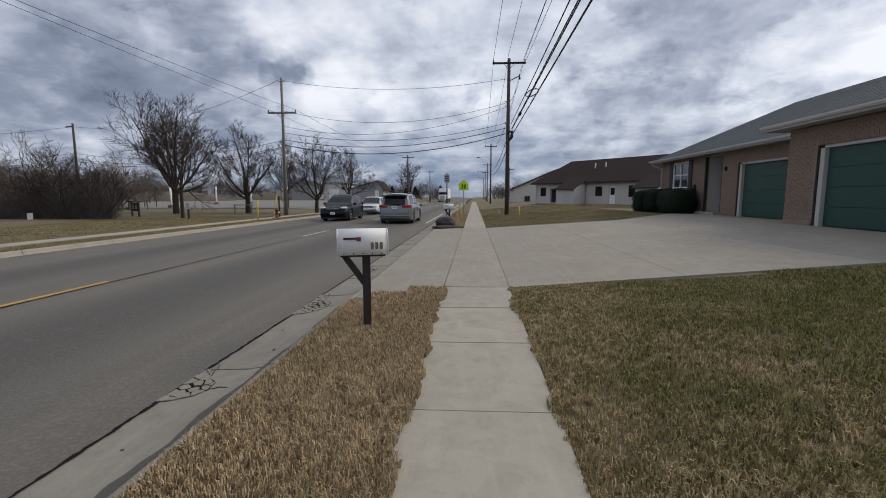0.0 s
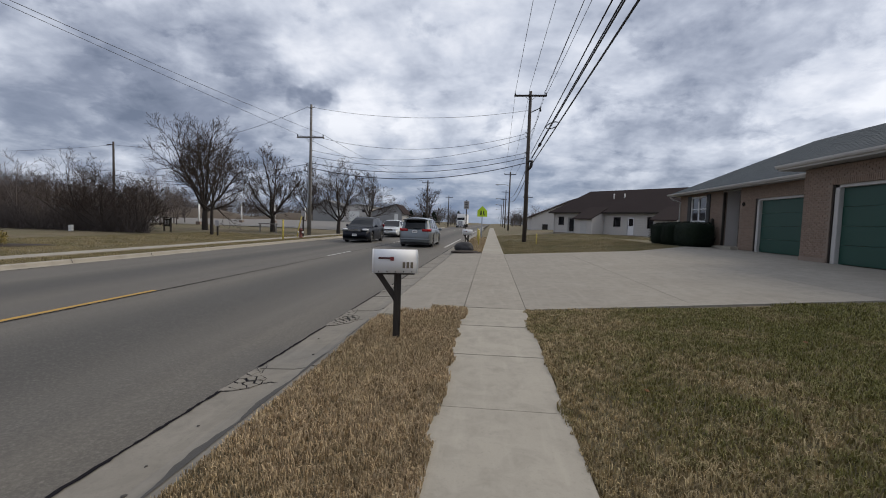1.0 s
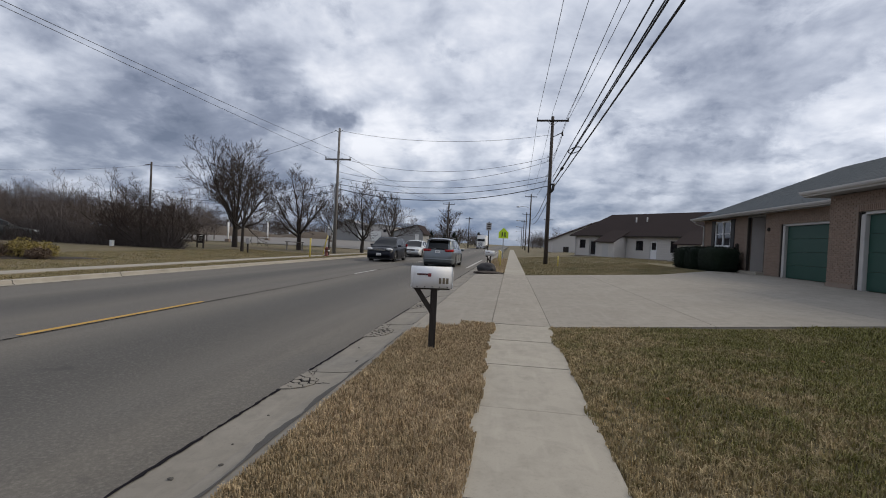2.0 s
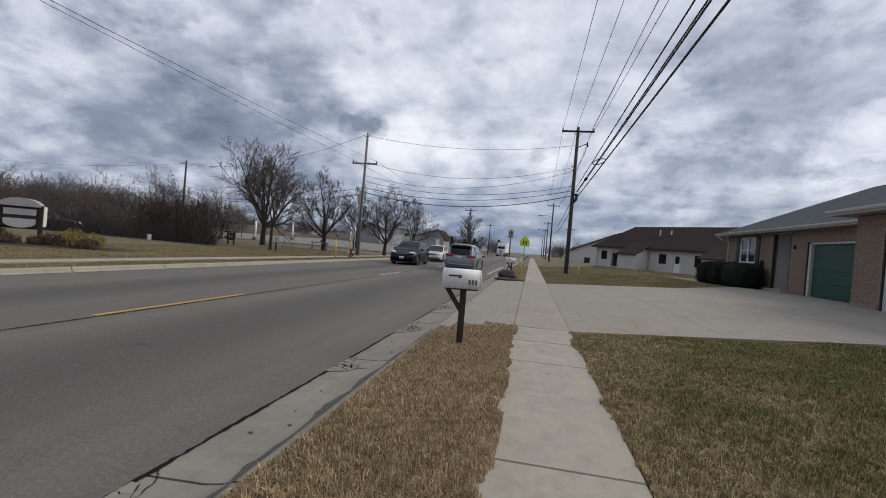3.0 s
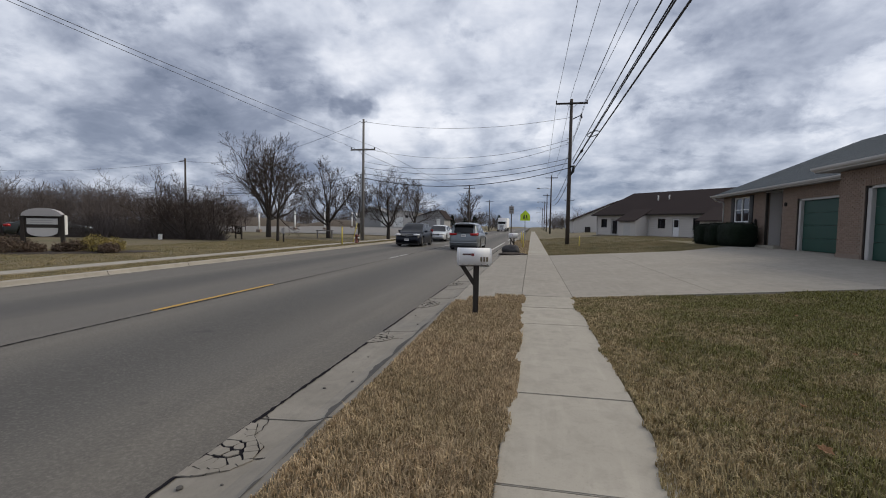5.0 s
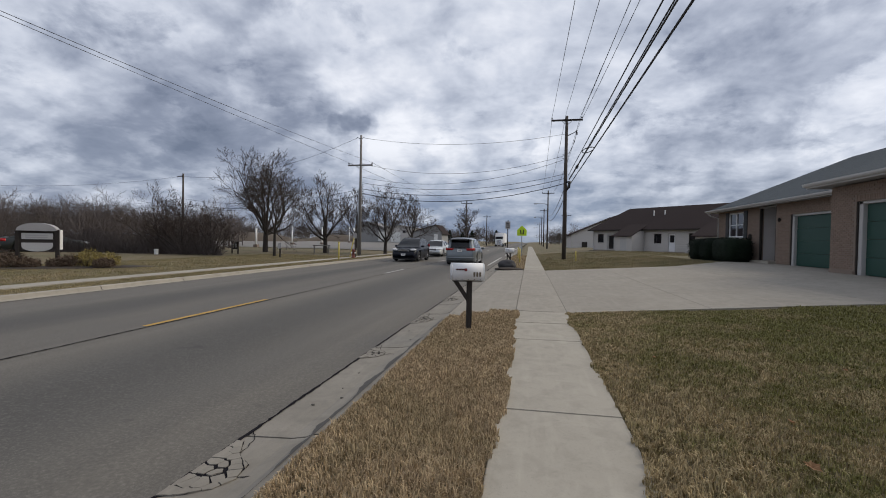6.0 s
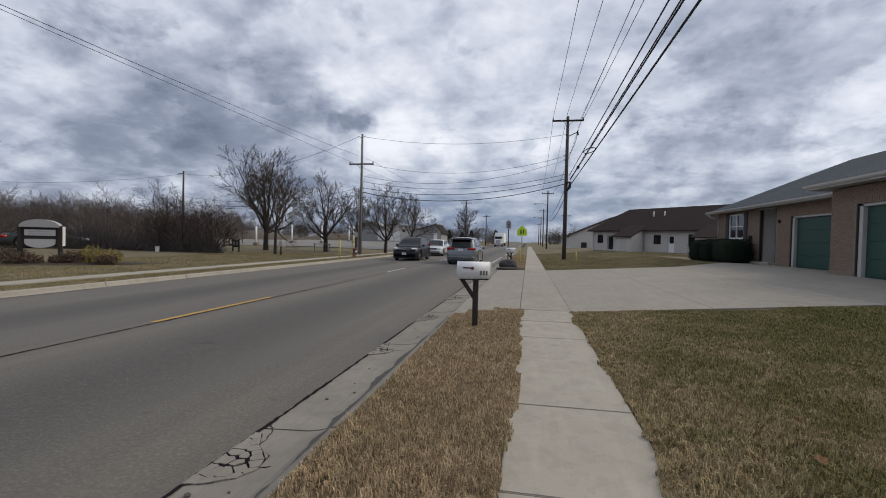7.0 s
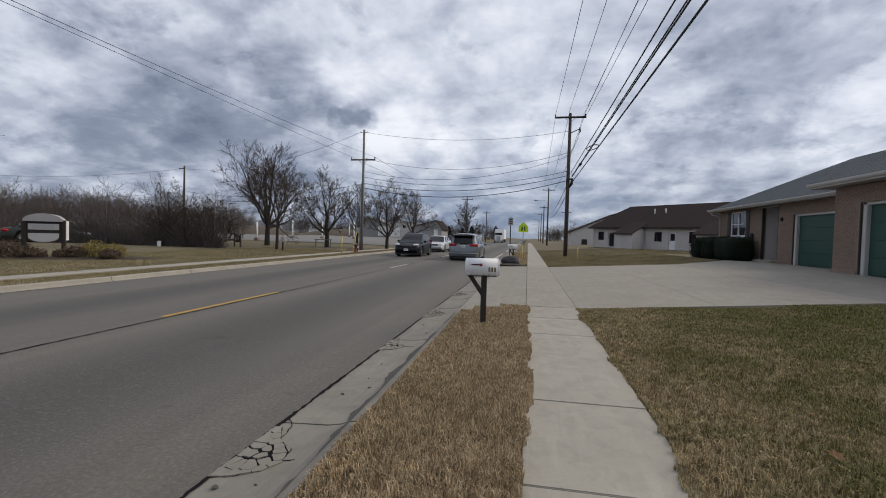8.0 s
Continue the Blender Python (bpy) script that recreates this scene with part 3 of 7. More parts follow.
def slab_mesh(x0, x1, y0, y1, zf, thick=0.12, gap=0.004):
    own = bmesh.new()
    x0, x1, y0, y1 = x0 + gap, x1 - gap, y0 + gap, y1 - gap
    lo = [own.verts.new((x, y, zf(x) - thick)) for x, y in ((x0, y0), (x1, y0), (x1, y1), (x0, y1))]
    hi = [own.verts.new((x, y, zf(x))) for x, y in ((x0, y0), (x1, y0), (x1, y1), (x0, y1))]
    own.faces.new(lo[::-1])
    top = own.faces.new(hi)
    for i in range(4):
        own.faces.new((lo[i], lo[(i + 1) % 4], hi[(i + 1) % 4], hi[i]))
    bmesh.ops.bevel(own, geom=list(top.edges), offset=0.006, segments=2, affect="EDGES")
    return own


def walk_z(x):
    return 0.012 + 0.01 * (x + 0.55)


def build_walks():
    w = tagged(thing("sidewalk_near", 0, 0, 0, "pale concrete sidewalk of single slabs between strips of grass", "sidewalk"), kind="structure")
    rng = random.Random(7)
    for a, b in zip(JOINTS, JOINTS[1:]):
        o = part("slab", slab_mesh(WALK_L, WALK_R, a, b, walk_z), M_WALK, w)
        o.location.z = rng.uniform(-0.004, 0.004)
    y = DRIVE_Y1
    while y < 130:
        ln = 1.42 if y < 40 else 7.1
        part("slab", slab_mesh(WALK_L, WALK_R, y, y + ln, walk_z), M_WALK, w)
        y += ln
    part("joint_bed", box(WALK_L + 0.01, -17.2, -0.12, WALK_R - 0.01, DRIVE_Y0, -0.004), M_TAR, w)
    f = tagged(thing("sidewalk_far", 0, 0, 0, "narrow pale sidewalk across the road", "sidewalk"), kind="structure")
    for k in range(12):
        y = -10 + 6.1 * k
        part("slab", slab_mesh(-14.50, -13.68, y, y + 6.1, lambda x: 0.02), M_WALK, f)


build_walks()


def drive_z(x):
    if x < -1.92:
        return -0.05
    if x < WALK_L:
        return -0.05 + (x + 1.92) / (WALK_L + 1.92) * 0.062
    return max(walk_z(x) if x < WALK_R else 0.0, 0.02 + HOUSE_Z * max(0, (x - 0.5) / 9.2))


def build_drive():
    d = tagged(thing("driveway", 0, 0, 0, "wide grey concrete driveway rising to the garages", "driveway"), kind="structure")
    xs = [-1.915, WALK_L, WALK_R, 3.3, 6.5, 9.70]
    for i, (a, b) in enumerate(zip(xs, xs[1:])):
        if i == 0:
            # flared mouth at the kerb
            own = bmesh.new()
            ring = [(a + 0.006, DRIVE_Y0 - 0.75), (b - 0.006, DRIVE_Y0 + 0.006), (b - 0.006, DRIVE_Y1 - 0.006), (a + 0.006, DRIVE_Y1 + 0.5)]
            lo = [own.verts.new((x, y, drive_z(x) - 0.12)) for x, y in ring]
            hi = [own.verts.new((x, y, drive_z(x))) for x, y in ring]
            own.faces.new(hi)
            for q in range(4):
                own.faces.new((lo[q], lo[(q + 1) % 4], hi[(q + 1) % 4], hi[q]))
            part("slab", own, M_DRIVE, d)
            continue
        def near(x):
            return DRIVE_Y0 + 0.006 if x <= WALK_R else DRIVE_Y0 + 0.085 * (x - WALK_R)

        def away(x):
            return DRIVE_Y1 if x < 6.6 else DRIVE_Y1 + 2.4
        own = bmesh.new()
        ring = [(a + 0.005, near(a)), (b - 0.005, near(b)), (b - 0.005, away(b)), (a + 0.005, away(a))]
        lo = [own.verts.new((x, y, drive_z(x) - 0.12)) for x, y in ring]
        hi = [own.verts.new((x, y, drive_z(x))) for x, y in ring]
        top = own.faces.new(hi)
        for q in range(4):
            own.faces.new((lo[q], lo[(q + 1) % 4], hi[(q + 1) % 4], hi[q]))
        part("slab", own, M_DRIVE, d)
    # apron before the set-back garage
    own = bmesh.new()
    ring = [(9.705, 14.4), (11.2, 14.4), (11.2, 22.6), (9.705, 22.6)]
    z = drive_z(9.7)
    lo = [own.verts.new((x, y, z - 0.12)) for x, y in ring]
    hi = [own.verts.new((x, y, z)) for x, y in ring]
    own.faces.new(hi)
    for q in range(4):
        own.faces.new((lo[q], lo[(q + 1) % 4], hi[(q + 1) % 4], hi[q]))
    part("slab", own, M_DRIVE, d)


build_drive()
FLOOR = drive_z(9.7)

# ---- the brick house ----
WING_X, MAIN_X = 9.72, 11.25
WING_Y0, WING_Y1, FAR_Y = 4.6, 14.40, 27.5
EAVE = 3.58
BRICK_L, BRICK_H, BED = 0.203, 0.067, 0.010


def brick_unit():
    own = bmesh.new()
    w, h, d = 0.193 / 2, 0.057 / 2, 0.014
    fr = [own.verts.new((-d, y, z)) for y, z in ((-w + 0.004, -h + 0.003), (w - 0.004, -h + 0.003), (w - 0.004, h - 0.003), (-w + 0.004, h - 0.003))]
    bk = [own.verts.new((0.004, y, z)) for y, z in ((-w, -h), (w, -h), (w, h), (-w, h))]
    own.faces.new(fr[::-1])
    for i in range(4):
        own.faces.new((fr[i], fr[(i + 1) % 4], bk[(i + 1) % 4], bk[i]))
    bmesh.ops.recalc_face_normals(own, faces=own.faces[:])
    me = mesh_of(own, "brick")
    me.materials.append(M_BRICK)
    return me


BRICK = brick_unit()
BV = [v.co.copy() for v in BRICK.vertices]
BF = [tuple(p.vertices) for p in BRICK.polygons]


def course_rows(z0, z1):
    rows, z = [], z0 + BRICK_H / 2
    while z + BRICK_H / 2 <= z1 + 0.01:
        rows.append(z)
        z += BRICK_H
    return rows


def brick_places(y0, y1, z0, z1, holes):
    """Middles of bricks in running bond on a wall along y, kept out of holes (ya, yb, za, zb)."""
    for i, z in enumerate(course_rows(z0, z1)):
        y = y0 + BRICK_L / 2 - (BRICK_L / 2 if i % 2 else 0)
        while y < y1 + BRICK_L / 2:
            lo, hi = max(y - BRICK_L / 2 + 0.005, y0), min(y + BRICK_L / 2 - 0.005, y1)
            if hi - lo > 0.05 and not any(hi > a + 0.01 and lo < b - 0.01 and z + 0.03 > c and z - 0.03 < e for a, b, c, e in holes):
                yield (lo + hi) / 2, z, (hi - lo) / 0.193
            y += BRICK_L


def brick_skin(parent, x, y0, y1, z0, z1, holes, singles, turn=0):
    """Bricks on a wall face: those in the stretch singles (y, y, z, z) as parts, the rest as one joined part."""
    verts, faces, count = [], [], 0
    rng = random.Random(int(x * 100) + turn)
    for y, z, s in brick_places(y0, y1, z0, z1, holes):
        j = rng.uniform(-0.002, 0.002)
        if singles and singles[0] < y < singles[1] and singles[2] < z < singles[3] and count < 300:
            o = part("brick", BRICK, None, parent)
            o.matrix_local = pose(x + j, y, z) @ Matrix.Diagonal((1, s, 1, 1))
            count += 1
        else:
            b = len(verts)
            verts += [(x + j + v.x, y + v.y * s, z + v.z) for v in BV]
            faces += [tuple(b + q for q in f) for f in BF]
    o = part("brickwork", pydata("brickwork", verts, faces), M_BRICK, parent)
    tagged(o, kind="stuff")
    return o


def wall_with_holes(x0, x1, y0, y1, z0, z1, holes):
    """A wall slab along y, of pieces round its openings (ya, yb, za, zb)."""
    own = bmesh.new()
    cuts = sorted({y0, y1, *[h[0] for h in holes], *[h[1] for h in holes]})
    for a, b in zip(cuts, cuts[1:]):
        m = (a + b) / 2
        hs = sorted([h for h in holes if h[0] < m < h[1]], key=lambda h: h[2])
        z = z0
        for h in hs:
            if h[2] > z + 0.001:
                box(x0, a, z, x1, b, h[2], bm=own)
            z = h[3]
        if z1 > z + 0.001:
            box(x0, a, z, x1, b, z1, bm=own)
    return own


def wall_panels(parent, x0, x1, y0, y1, z0, z1, holes):
    """The same wall with each stretch beside or over an opening as a part."""
    cuts = sorted({y0, y1, *[h[0] for h in holes], *[h[1] for h in holes]})
    for a, b in zip(cuts, cuts[1:]):
        m, z = (a + b) / 2, z0
        for h in sorted([h for h in holes if h[0] < m < h[1]], key=lambda h: h[2]):
            if h[2] > z + 0.001:
                part("wall_panel", box(x0, a, z, x1, b, h[2]), M_MORTAR, parent)
            z = h[3]
        if z1 > z + 0.001:
            part("wall_panel", box(x0, a, z, x1, b, z1), M_MORTAR, parent)


def garage_door(house, x, ya, yb, za, zb):
    """A flush sectional door, its jambs and head."""
    d = thing("garage_door", x + 0.16, ya, za, "closed dark green sectional garage door in pale trim", "garage door", "garage doors")
    d.parent = house
    d.matrix_parent_inverse = house.matrix_world.inverted()
    h, w = zb - za, yb - ya
    n = 4
    for i in range(n):
        own = box(0, 0.01, i * h / n + 0.004, 0.045, w - 0.01, (i + 1) * h / n - 0.004, 0.006)
        part("door_panel", own, M_GREEN, d)
    return d


M_PORCH = material("shaded porch plaster", worn((0.46, 0.44, 0.43), 0.12, 1.5, 30, 0.05), 0.9)


def build_house():
    h = new("brick_house")
    h.matrix_world = pose(0, 0, 0)
    tagged(h, "single-storey brick duplex with grey hip roof and green garage doors", "house")
    z0, z1 = FLOOR - 0.25, EAVE - 0.10
    g1 = (7.85, 13.03, FLOOR, FLOOR + 2.20)
    g1o = (g1[0] - 0.22, g1[1] + 0.22, FLOOR - 0.3, g1[3] + 0.09)
    wall_panels(h, WING_X, WING_X + 0.22, WING_Y0, WING_Y1, z0, z1, [g1o])
    brick_skin(h, WING_X, WING_Y0, WING_Y1, FLOOR + 0.02, z1, [(g1o[0], g1o[1], 0, g1o[3] + 0.2)], (13.2, 14.5, 0.6, 3.3))
    # upright bricks over the wide door
    own_v, own_f = [], []
    y = g1o[0] + 0.04
    while y < g1o[1]:
        b = len(own_v)
        own_v += [(WING_X + v.x, y + v.z, g1o[3] + 0.10 + v.y) for v in BV]
        own_f += [tuple(b + q for q in f) for f in BF]
        y += 0.067
    tagged(part("lintel_bricks", pydata("lintel_bricks", own_v, own_f), M_BRICK, h), kind="stuff")
    part("plinth", box(WING_X - 0.03, 13.27, FLOOR - 0.2, WING_X + 0.02, WING_Y1 + 0.02, FLOOR + 0.13, 0.012), M_MORTAR, h, "tan stone plinth under the brick pier")
    # return wall of the wing
    part("wall_return", box(WING_X + 0.22, WING_Y1 - 0.22, z0, MAIN_X + 0.3, WING_Y1, z1), M_MORTAR, h)
    # main front
    g2 = (14.55, 19.55, FLOOR, FLOOR + 2.20)
    g2o = (14.42, g2[1] + 0.22, FLOOR - 0.3, g2[3] + 0.09)
    porch = (20.95, 22.55, FLOOR - 0.3, EAVE - 0.15)
    win = (24.15, 25.95, 1.92, 3.32)
    wall_panels(h, MAIN_X, MAIN_X + 0.22, WING_Y1, FAR_Y, z0, z1, [g2o, porch, win])
    brick_skin(h, MAIN_X, WING_Y1, FAR_Y, FLOOR + 0.02, z1, [(a, b, c if c > 1 else 0, e) for a, b, c, e in (g2o, porch, win)], (19.77, 20.95, 0.6, 3.3), 3)
    part("wall_end", box(MAIN_X + 0.22, FAR_Y - 0.22, z0, 20.0, FAR_Y, z1), M_MORTAR, h)
    part("wall_back", box(20.0, WING_Y0, z0, 20.22, FAR_Y, z1), M_MORTAR, h)
    part("wall_near_end", box(WING_X + 0.22, WING_Y0, z0, 20.0, WING_Y0 + 0.22, z1), M_MORTAR, h)
    # recessed porch
    for nm, b in (("porch_side", (MAIN_X + 0.22, porch[0] - 0.1, z0, MAIN_X + 1.7, porch[0], z1)), ("porch_side", (MAIN_X + 0.22, porch[1], z0, MAIN_X + 1.7, porch[1] + 0.1, z1)), ("porch_back", (MAIN_X + 1.6, porch[0], z0, MAIN_X + 1.7, porch[1], z1))):
        part(nm, box(*b), M_PORCH, h)
    part("porch_ceiling", box(MAIN_X, porch[0], EAVE - 0.2, MAIN_X + 1.6, porch[1], EAVE - 0.12), M_SOFFIT, h)
    part("porch_step", box(MAIN_X - 0.35, porch[0] - 0.1, FLOOR - 0.1, MAIN_X + 1.6, porch[1] + 0.1, FLOOR + 0.12, 0.01), M_WALK, h)
    part("entrance_door", box(MAIN_X + 1.54, porch[0] + 0.35, FLOOR + 0.12, MAIN_X + 1.597, porch[0] + 1.27, FLOOR + 2.2, 0.008), M_TRIM, h, "grey entrance door")
    part("porch_post", box(MAIN_X + 0.02, porch[1] - 0.09, FLOOR + 0.12, MAIN_X + 0.12, porch[1] - 0.01, EAVE - 0.2), M_DARKWOOD, h)
    part("porch_post", box(MAIN_X + 0.02, porch[0] + 0.01, FLOOR + 0.12, MAIN_X + 0.12, porch[0] + 0.09, EAVE - 0.2), M_DARKWOOD, h)
    # trims round the garage doors
    for g, o, x in ((g1, g1o, WING_X), (g2, g2o, MAIN_X)):
        for ya, yb in ((o[0], g[0]), (g[1], o[1])):
            if yb - ya > 0.15:
                outer = (yb - 0.05, yb) if ya == g[1] else (ya, ya + 0.05)
                inner = (ya, yb - 0.05) if ya == g[1] else (ya + 0.05, yb)
                part("door_jamb", box(x + 0.02, outer[0], FLOOR - 0.05, x + 0.24, outer[1], o[3]), M_DARKWOOD, h, "dark brown jamb")
                part("door_jamb", box(x + 0.05, inner[0], FLOOR - 0.05, x + 0.26, inner[1], o[3], 0.01), M_TRIM, h, "pale jamb")
        part("door_head", box(x + 0.05, o[0], g[3], x + 0.26, o[1], o[3], 0.008), M_TRIM, h)
        garage_door(h, x, g[0], g[1], g[2], g[3])
    # front window with dark shutters
    w = new("window")
    w.parent = h
    a, b, c, e = win
    fr = bmesh.new()
    t = 0.07
    for q in ((a, a + t, c, e), (b - t, b, c, e), (a + t, b - t, c, c + t), (a + t, b - t, e - t, e), ((a + b) / 2 - 0.035, (a + b) / 2 + 0.035, c + t, e - t), (a + t, (a + b) / 2 - 0.035, (c + e) / 2 - 0.02, (c + e) / 2 + 0.02), ((a + b) / 2 + 0.035, b - t, (c + e) / 2 - 0.02, (c + e) / 2 + 0.02)):
        box(MAIN_X - 0.02, q[0], q[2], MAIN_X + 0.08, q[1], q[3], bm=fr)
    part("window_frame", fr, M_WHITE, w, "white window frame")
    m = (a + b) / 2
    for ya, yb in ((a + t, m - 0.035), (m + 0.035, b - t)):
        for za, zb in ((c + t, (c + e) / 2 - 0.02), ((c + e) / 2 + 0.02, e - t)):
            part("pane", box(MAIN_X + 0.03, ya, za, MAIN_X + 0.04, yb, zb), M_GLASS, w)
    part("window_sill", box(MAIN_X - 0.07, a - 0.05, c - 0.07, MAIN_X + 0.06, b + 0.05, c, 0.01), M_TRIM, w)
    for ya in (a - 0.42, b + 0.02):
        s = bmesh.new()
        box(MAIN_X - 0.05, ya, c - 0.05, MAIN_X - 0.01, ya + 0.40, e + 0.05, bm=s)
        for i in range(22):
            z = c + 0.03 + i * (e - c - 0.06) / 22
            box(MAIN_X - 0.062, ya + 0.04, z, MAIN_X - 0.045, ya + 0.36, z + 0.035, bm=s)
        part("shutter", s, M_BLACK, h, "dark louvred shutter")
    part("wall_lamp", box(MAIN_X - 0.12, 20.52, 2.62, MAIN_X - 0.01, 20.62, 2.80, 0.03), M_DARKWOOD, h, "small rust-brown wall lamp")
    part("hose_reel", box(MAIN_X - 0.12, 23.2, 1.75, MAIN_X - 0.01, 23.45, 2.10, 0.05), M_DARKWOOD, h, "dark box on the brick wall")
    # roofs
    ex, fy = MAIN_X - 0.5, FAR_Y + 0.45
    bx = 20.5
    rx = (ex + bx) / 2
    run = rx - ex
    rz = EAVE + run * 0.51
    ry = fy - run
    wx, wy = WING_X - 0.5, WING_Y1 + 0.5
    nearY = WING_Y0 - 0.5

    def slope(name, ring, zs, mat, n=36):
        """A roof plane as courses of shingles from its foot ring[0]-ring[1] to its head ring[3]-ring[2]."""
        a, b, c, d = (Vector((*r, z)) for r, z in zip(ring, zs))
        nrm = (b - a).cross(d - a).normalized()
        if nrm.z < 0:
            nrm = -nrm
        roof = part(name, pydata(name, [tuple(q) for q in ((a, b, d) if c == d else (a, b, c, d))], [(0, 1, 2) if c == d else (0, 1, 2, 3)]), mat, h)
        for i in range(n):
            u, v = i / n, (i + 1) / n
            p0, p1 = a.lerp(d, u) + nrm * 0.007, b.lerp(c, u) + nrm * 0.007
            q0, q1 = a.lerp(d, v) + nrm * 0.002, b.lerp(c, v) + nrm * 0.002
            f0, f1 = a.lerp(d, u), b.lerp(c, u)
            ring = [p0, p1, q1, q0]
            if (q1 - q0).length < 1e-4:
                part("shingle", pydata("shingle", [tuple(q) for q in (p0, p1, q1, f0, f1)], [(0, 1, 2), (3, 4, 1, 0)]), mat, roof)
            else:
                part("shingle", pydata("shingle", [tuple(q) for q in (*ring, f0, f1)], [(0, 1, 2, 3), (4, 5, 1, 0)]), mat, roof)
        return roof
    slope("roof_front", [(ex, wy - 2.0), (ex, fy), (rx, ry), (rx, wy - 2.0)], (EAVE, EAVE, rz, rz), M_ROOF)
    slope("roof_hip_end", [(ex, fy), (bx, fy), (rx, ry), (rx, ry)], (EAVE, EAVE, rz, rz), M_ROOF)
    slope("roof_back", [(bx, fy), (bx, nearY), (rx, nearY), (rx, ry)], (EAVE, EAVE, rz, rz), M_ROOF)
    wr = rx - wx
    WEAVE = EAVE + 0.07
    wz = WEAVE + wr * 0.47
    slope("roof_wing", [(wx, nearY), (wx, wy), (rx, wy - wr), (rx, nearY)], (WEAVE, WEAVE, wz, wz), M_ROOF)
    slope("roof_wing_side", [(wx, wy), (rx, wy), (rx, wy - wr), (rx, wy - wr)], (WEAVE, WEAVE, wz, wz), M_ROOF)
    slope("roof_wing_back", [(bx, wy), (bx, nearY), (rx, nearY), (rx, wy - wr)], (EAVE, EAVE, wz, wz), M_ROOF)
    for nm, b in (("fascia", (ex - 0.03, wy, EAVE - 0.15, ex, fy, EAVE + 0.01)), ("fascia", (wx - 0.03, nearY, WEAVE - 0.16, wx, wy, WEAVE + 0.01)), ("fascia", (wx, wy, WEAVE - 0.16, ex + 0.9, wy + 0.03, WEAVE + 0.01)), ("fascia", (ex, fy, EAVE - 0.15, bx, fy + 0.03, EAVE + 0.01))):
        part(nm, box(*b), M_TRIM, h, "off-white fascia")
    # gutter channels
    for x, ya, yb, ez in ((ex - 0.03, wy, fy + 0.05, EAVE), (wx - 0.03, nearY, wy + 0.03, WEAVE)):
        own = prism([(x - 0.11, ez + 0.0), (x - 0.105, ez - 0.05), (x - 0.07, ez - 0.10), (x, ez - 0.10), (x, ez - 0.085), (x - 0.06, ez - 0.085), (x - 0.09, ez - 0.045), (x - 0.095, ez + 0.0)], "y", ya, yb)
        part("rain_gutter", own, M_TRIM, h, "off-white rain gutter")
    part("soffit", box(ex, wy, EAVE - 0.12, MAIN_X + 0.2, fy, EAVE - 0.10), M_SOFFIT, h)
    part("soffit", box(wx, nearY, WEAVE - 0.14, WING_X + 0.2, wy, WEAVE - 0.12), M_SOFFIT, h)
    part("soffit", box(WING_X + 0.2, WING_Y1, WEAVE - 0.14, MAIN_X + 0.9, wy, WEAVE - 0.12), M_SOFFIT, h)
    tube("downpipe", [(ex - 0.06, fy - 0.2, EAVE - 0.1), (ex + 0.1, fy - 0.25, EAVE - 0.3), (MAIN_X - 0.05, FAR_Y - 0.08, EAVE - 0.45), (MAIN_X - 0.05, FAR_Y - 0.08, FLOOR)], 0.04, M_TRIM, h)


build_house()


# ---- mailboxes ----
def mailbox(x, y, z, rz, high, plain):
    """A domed steel box on a timber post with a brace."""
    t = thing("mailbox", x, y, z, "white steel mailbox with red flag on dark timber post" if not plain else "white mailbox on a dark post beside a bagged stone", "mailbox", "mailboxes", rz)
    L, W, H = 0.52, 0.22, 0.285
    def dome(inset):
        w = W / 2 - inset
        pts = [(-w, inset), (w, inset)]
        for i in range(11):
            a = math.pi * i / 10
            pts.append((w * math.cos(a), H - W / 2 + w * math.sin(a) * 0.95))
        return pts
    own = prism([(u, v + high) for u, v in dome(0.0)], "x", -0.30, -0.30 + L, bevel=0.006)
    part("box", own, M_WHITE, t, "white enamelled box", True)
    for x0 in (-0.312, -0.30 + L):
        own = prism([(u * 1.04, (v - H / 2) * 1.03 + H / 2 + high) for u, v in dome(0.0)], "x", x0, x0 + 0.014, bevel=0.004)
        part("end_cap", own, M_WHITE, t, "", True)
    part("base_board", box(-0.28, -0.09, high - 0.022, 0.20, 0.09, high - 0.001, 0.004), M_DARKWOOD, t)
    for i in range(5):
        own = bmesh.new()
        bmesh.ops.create_uvsphere(own, u_segments=6, v_segments=4, radius=0.008, matrix=pose(-0.24 + 0.1 * i, -W / 2 - 0.001, high + 0.015))
        part("screw", own, M_BLACK, t)
    fl = box(-0.245, -W / 2 - 0.012, high + 0.168, -0.075, -W / 2 - 0.004, high + 0.190, 0.002)
    part("flag_arm", fl, M_FLAGARM, t, "dark red flag arm")
    part("flag", box(-0.105, -W / 2 - 0.018, high + 0.150, -0.06, -W / 2 - 0.0125, high + 0.195, 0.002), M_RED, t, "folded red flag")
    if not plain:
        for i in range(3):
            part("plate", box(0.045 + 0.048 * i, -W / 2 - 0.006, high + 0.06, 0.077 + 0.048 * i, -W / 2 - 0.001, high + 0.135, 0.002), M_BAR, t, "small dull gold bar")
    part("post", box(-0.042, -0.042, -0.3, 0.042, 0.042, high - 0.02, 0.008), M_DARKWOOD, t, "dark timber post")
    own = prism([(-0.04, high - 0.36), (-0.04, high - 0.24), (-0.19, high - 0.022), (-0.27, high - 0.022)], "y", -0.035, 0.035, bevel=0.004)
    part("brace", own, M_DARKWOOD, t, "dark timber brace")
    return t


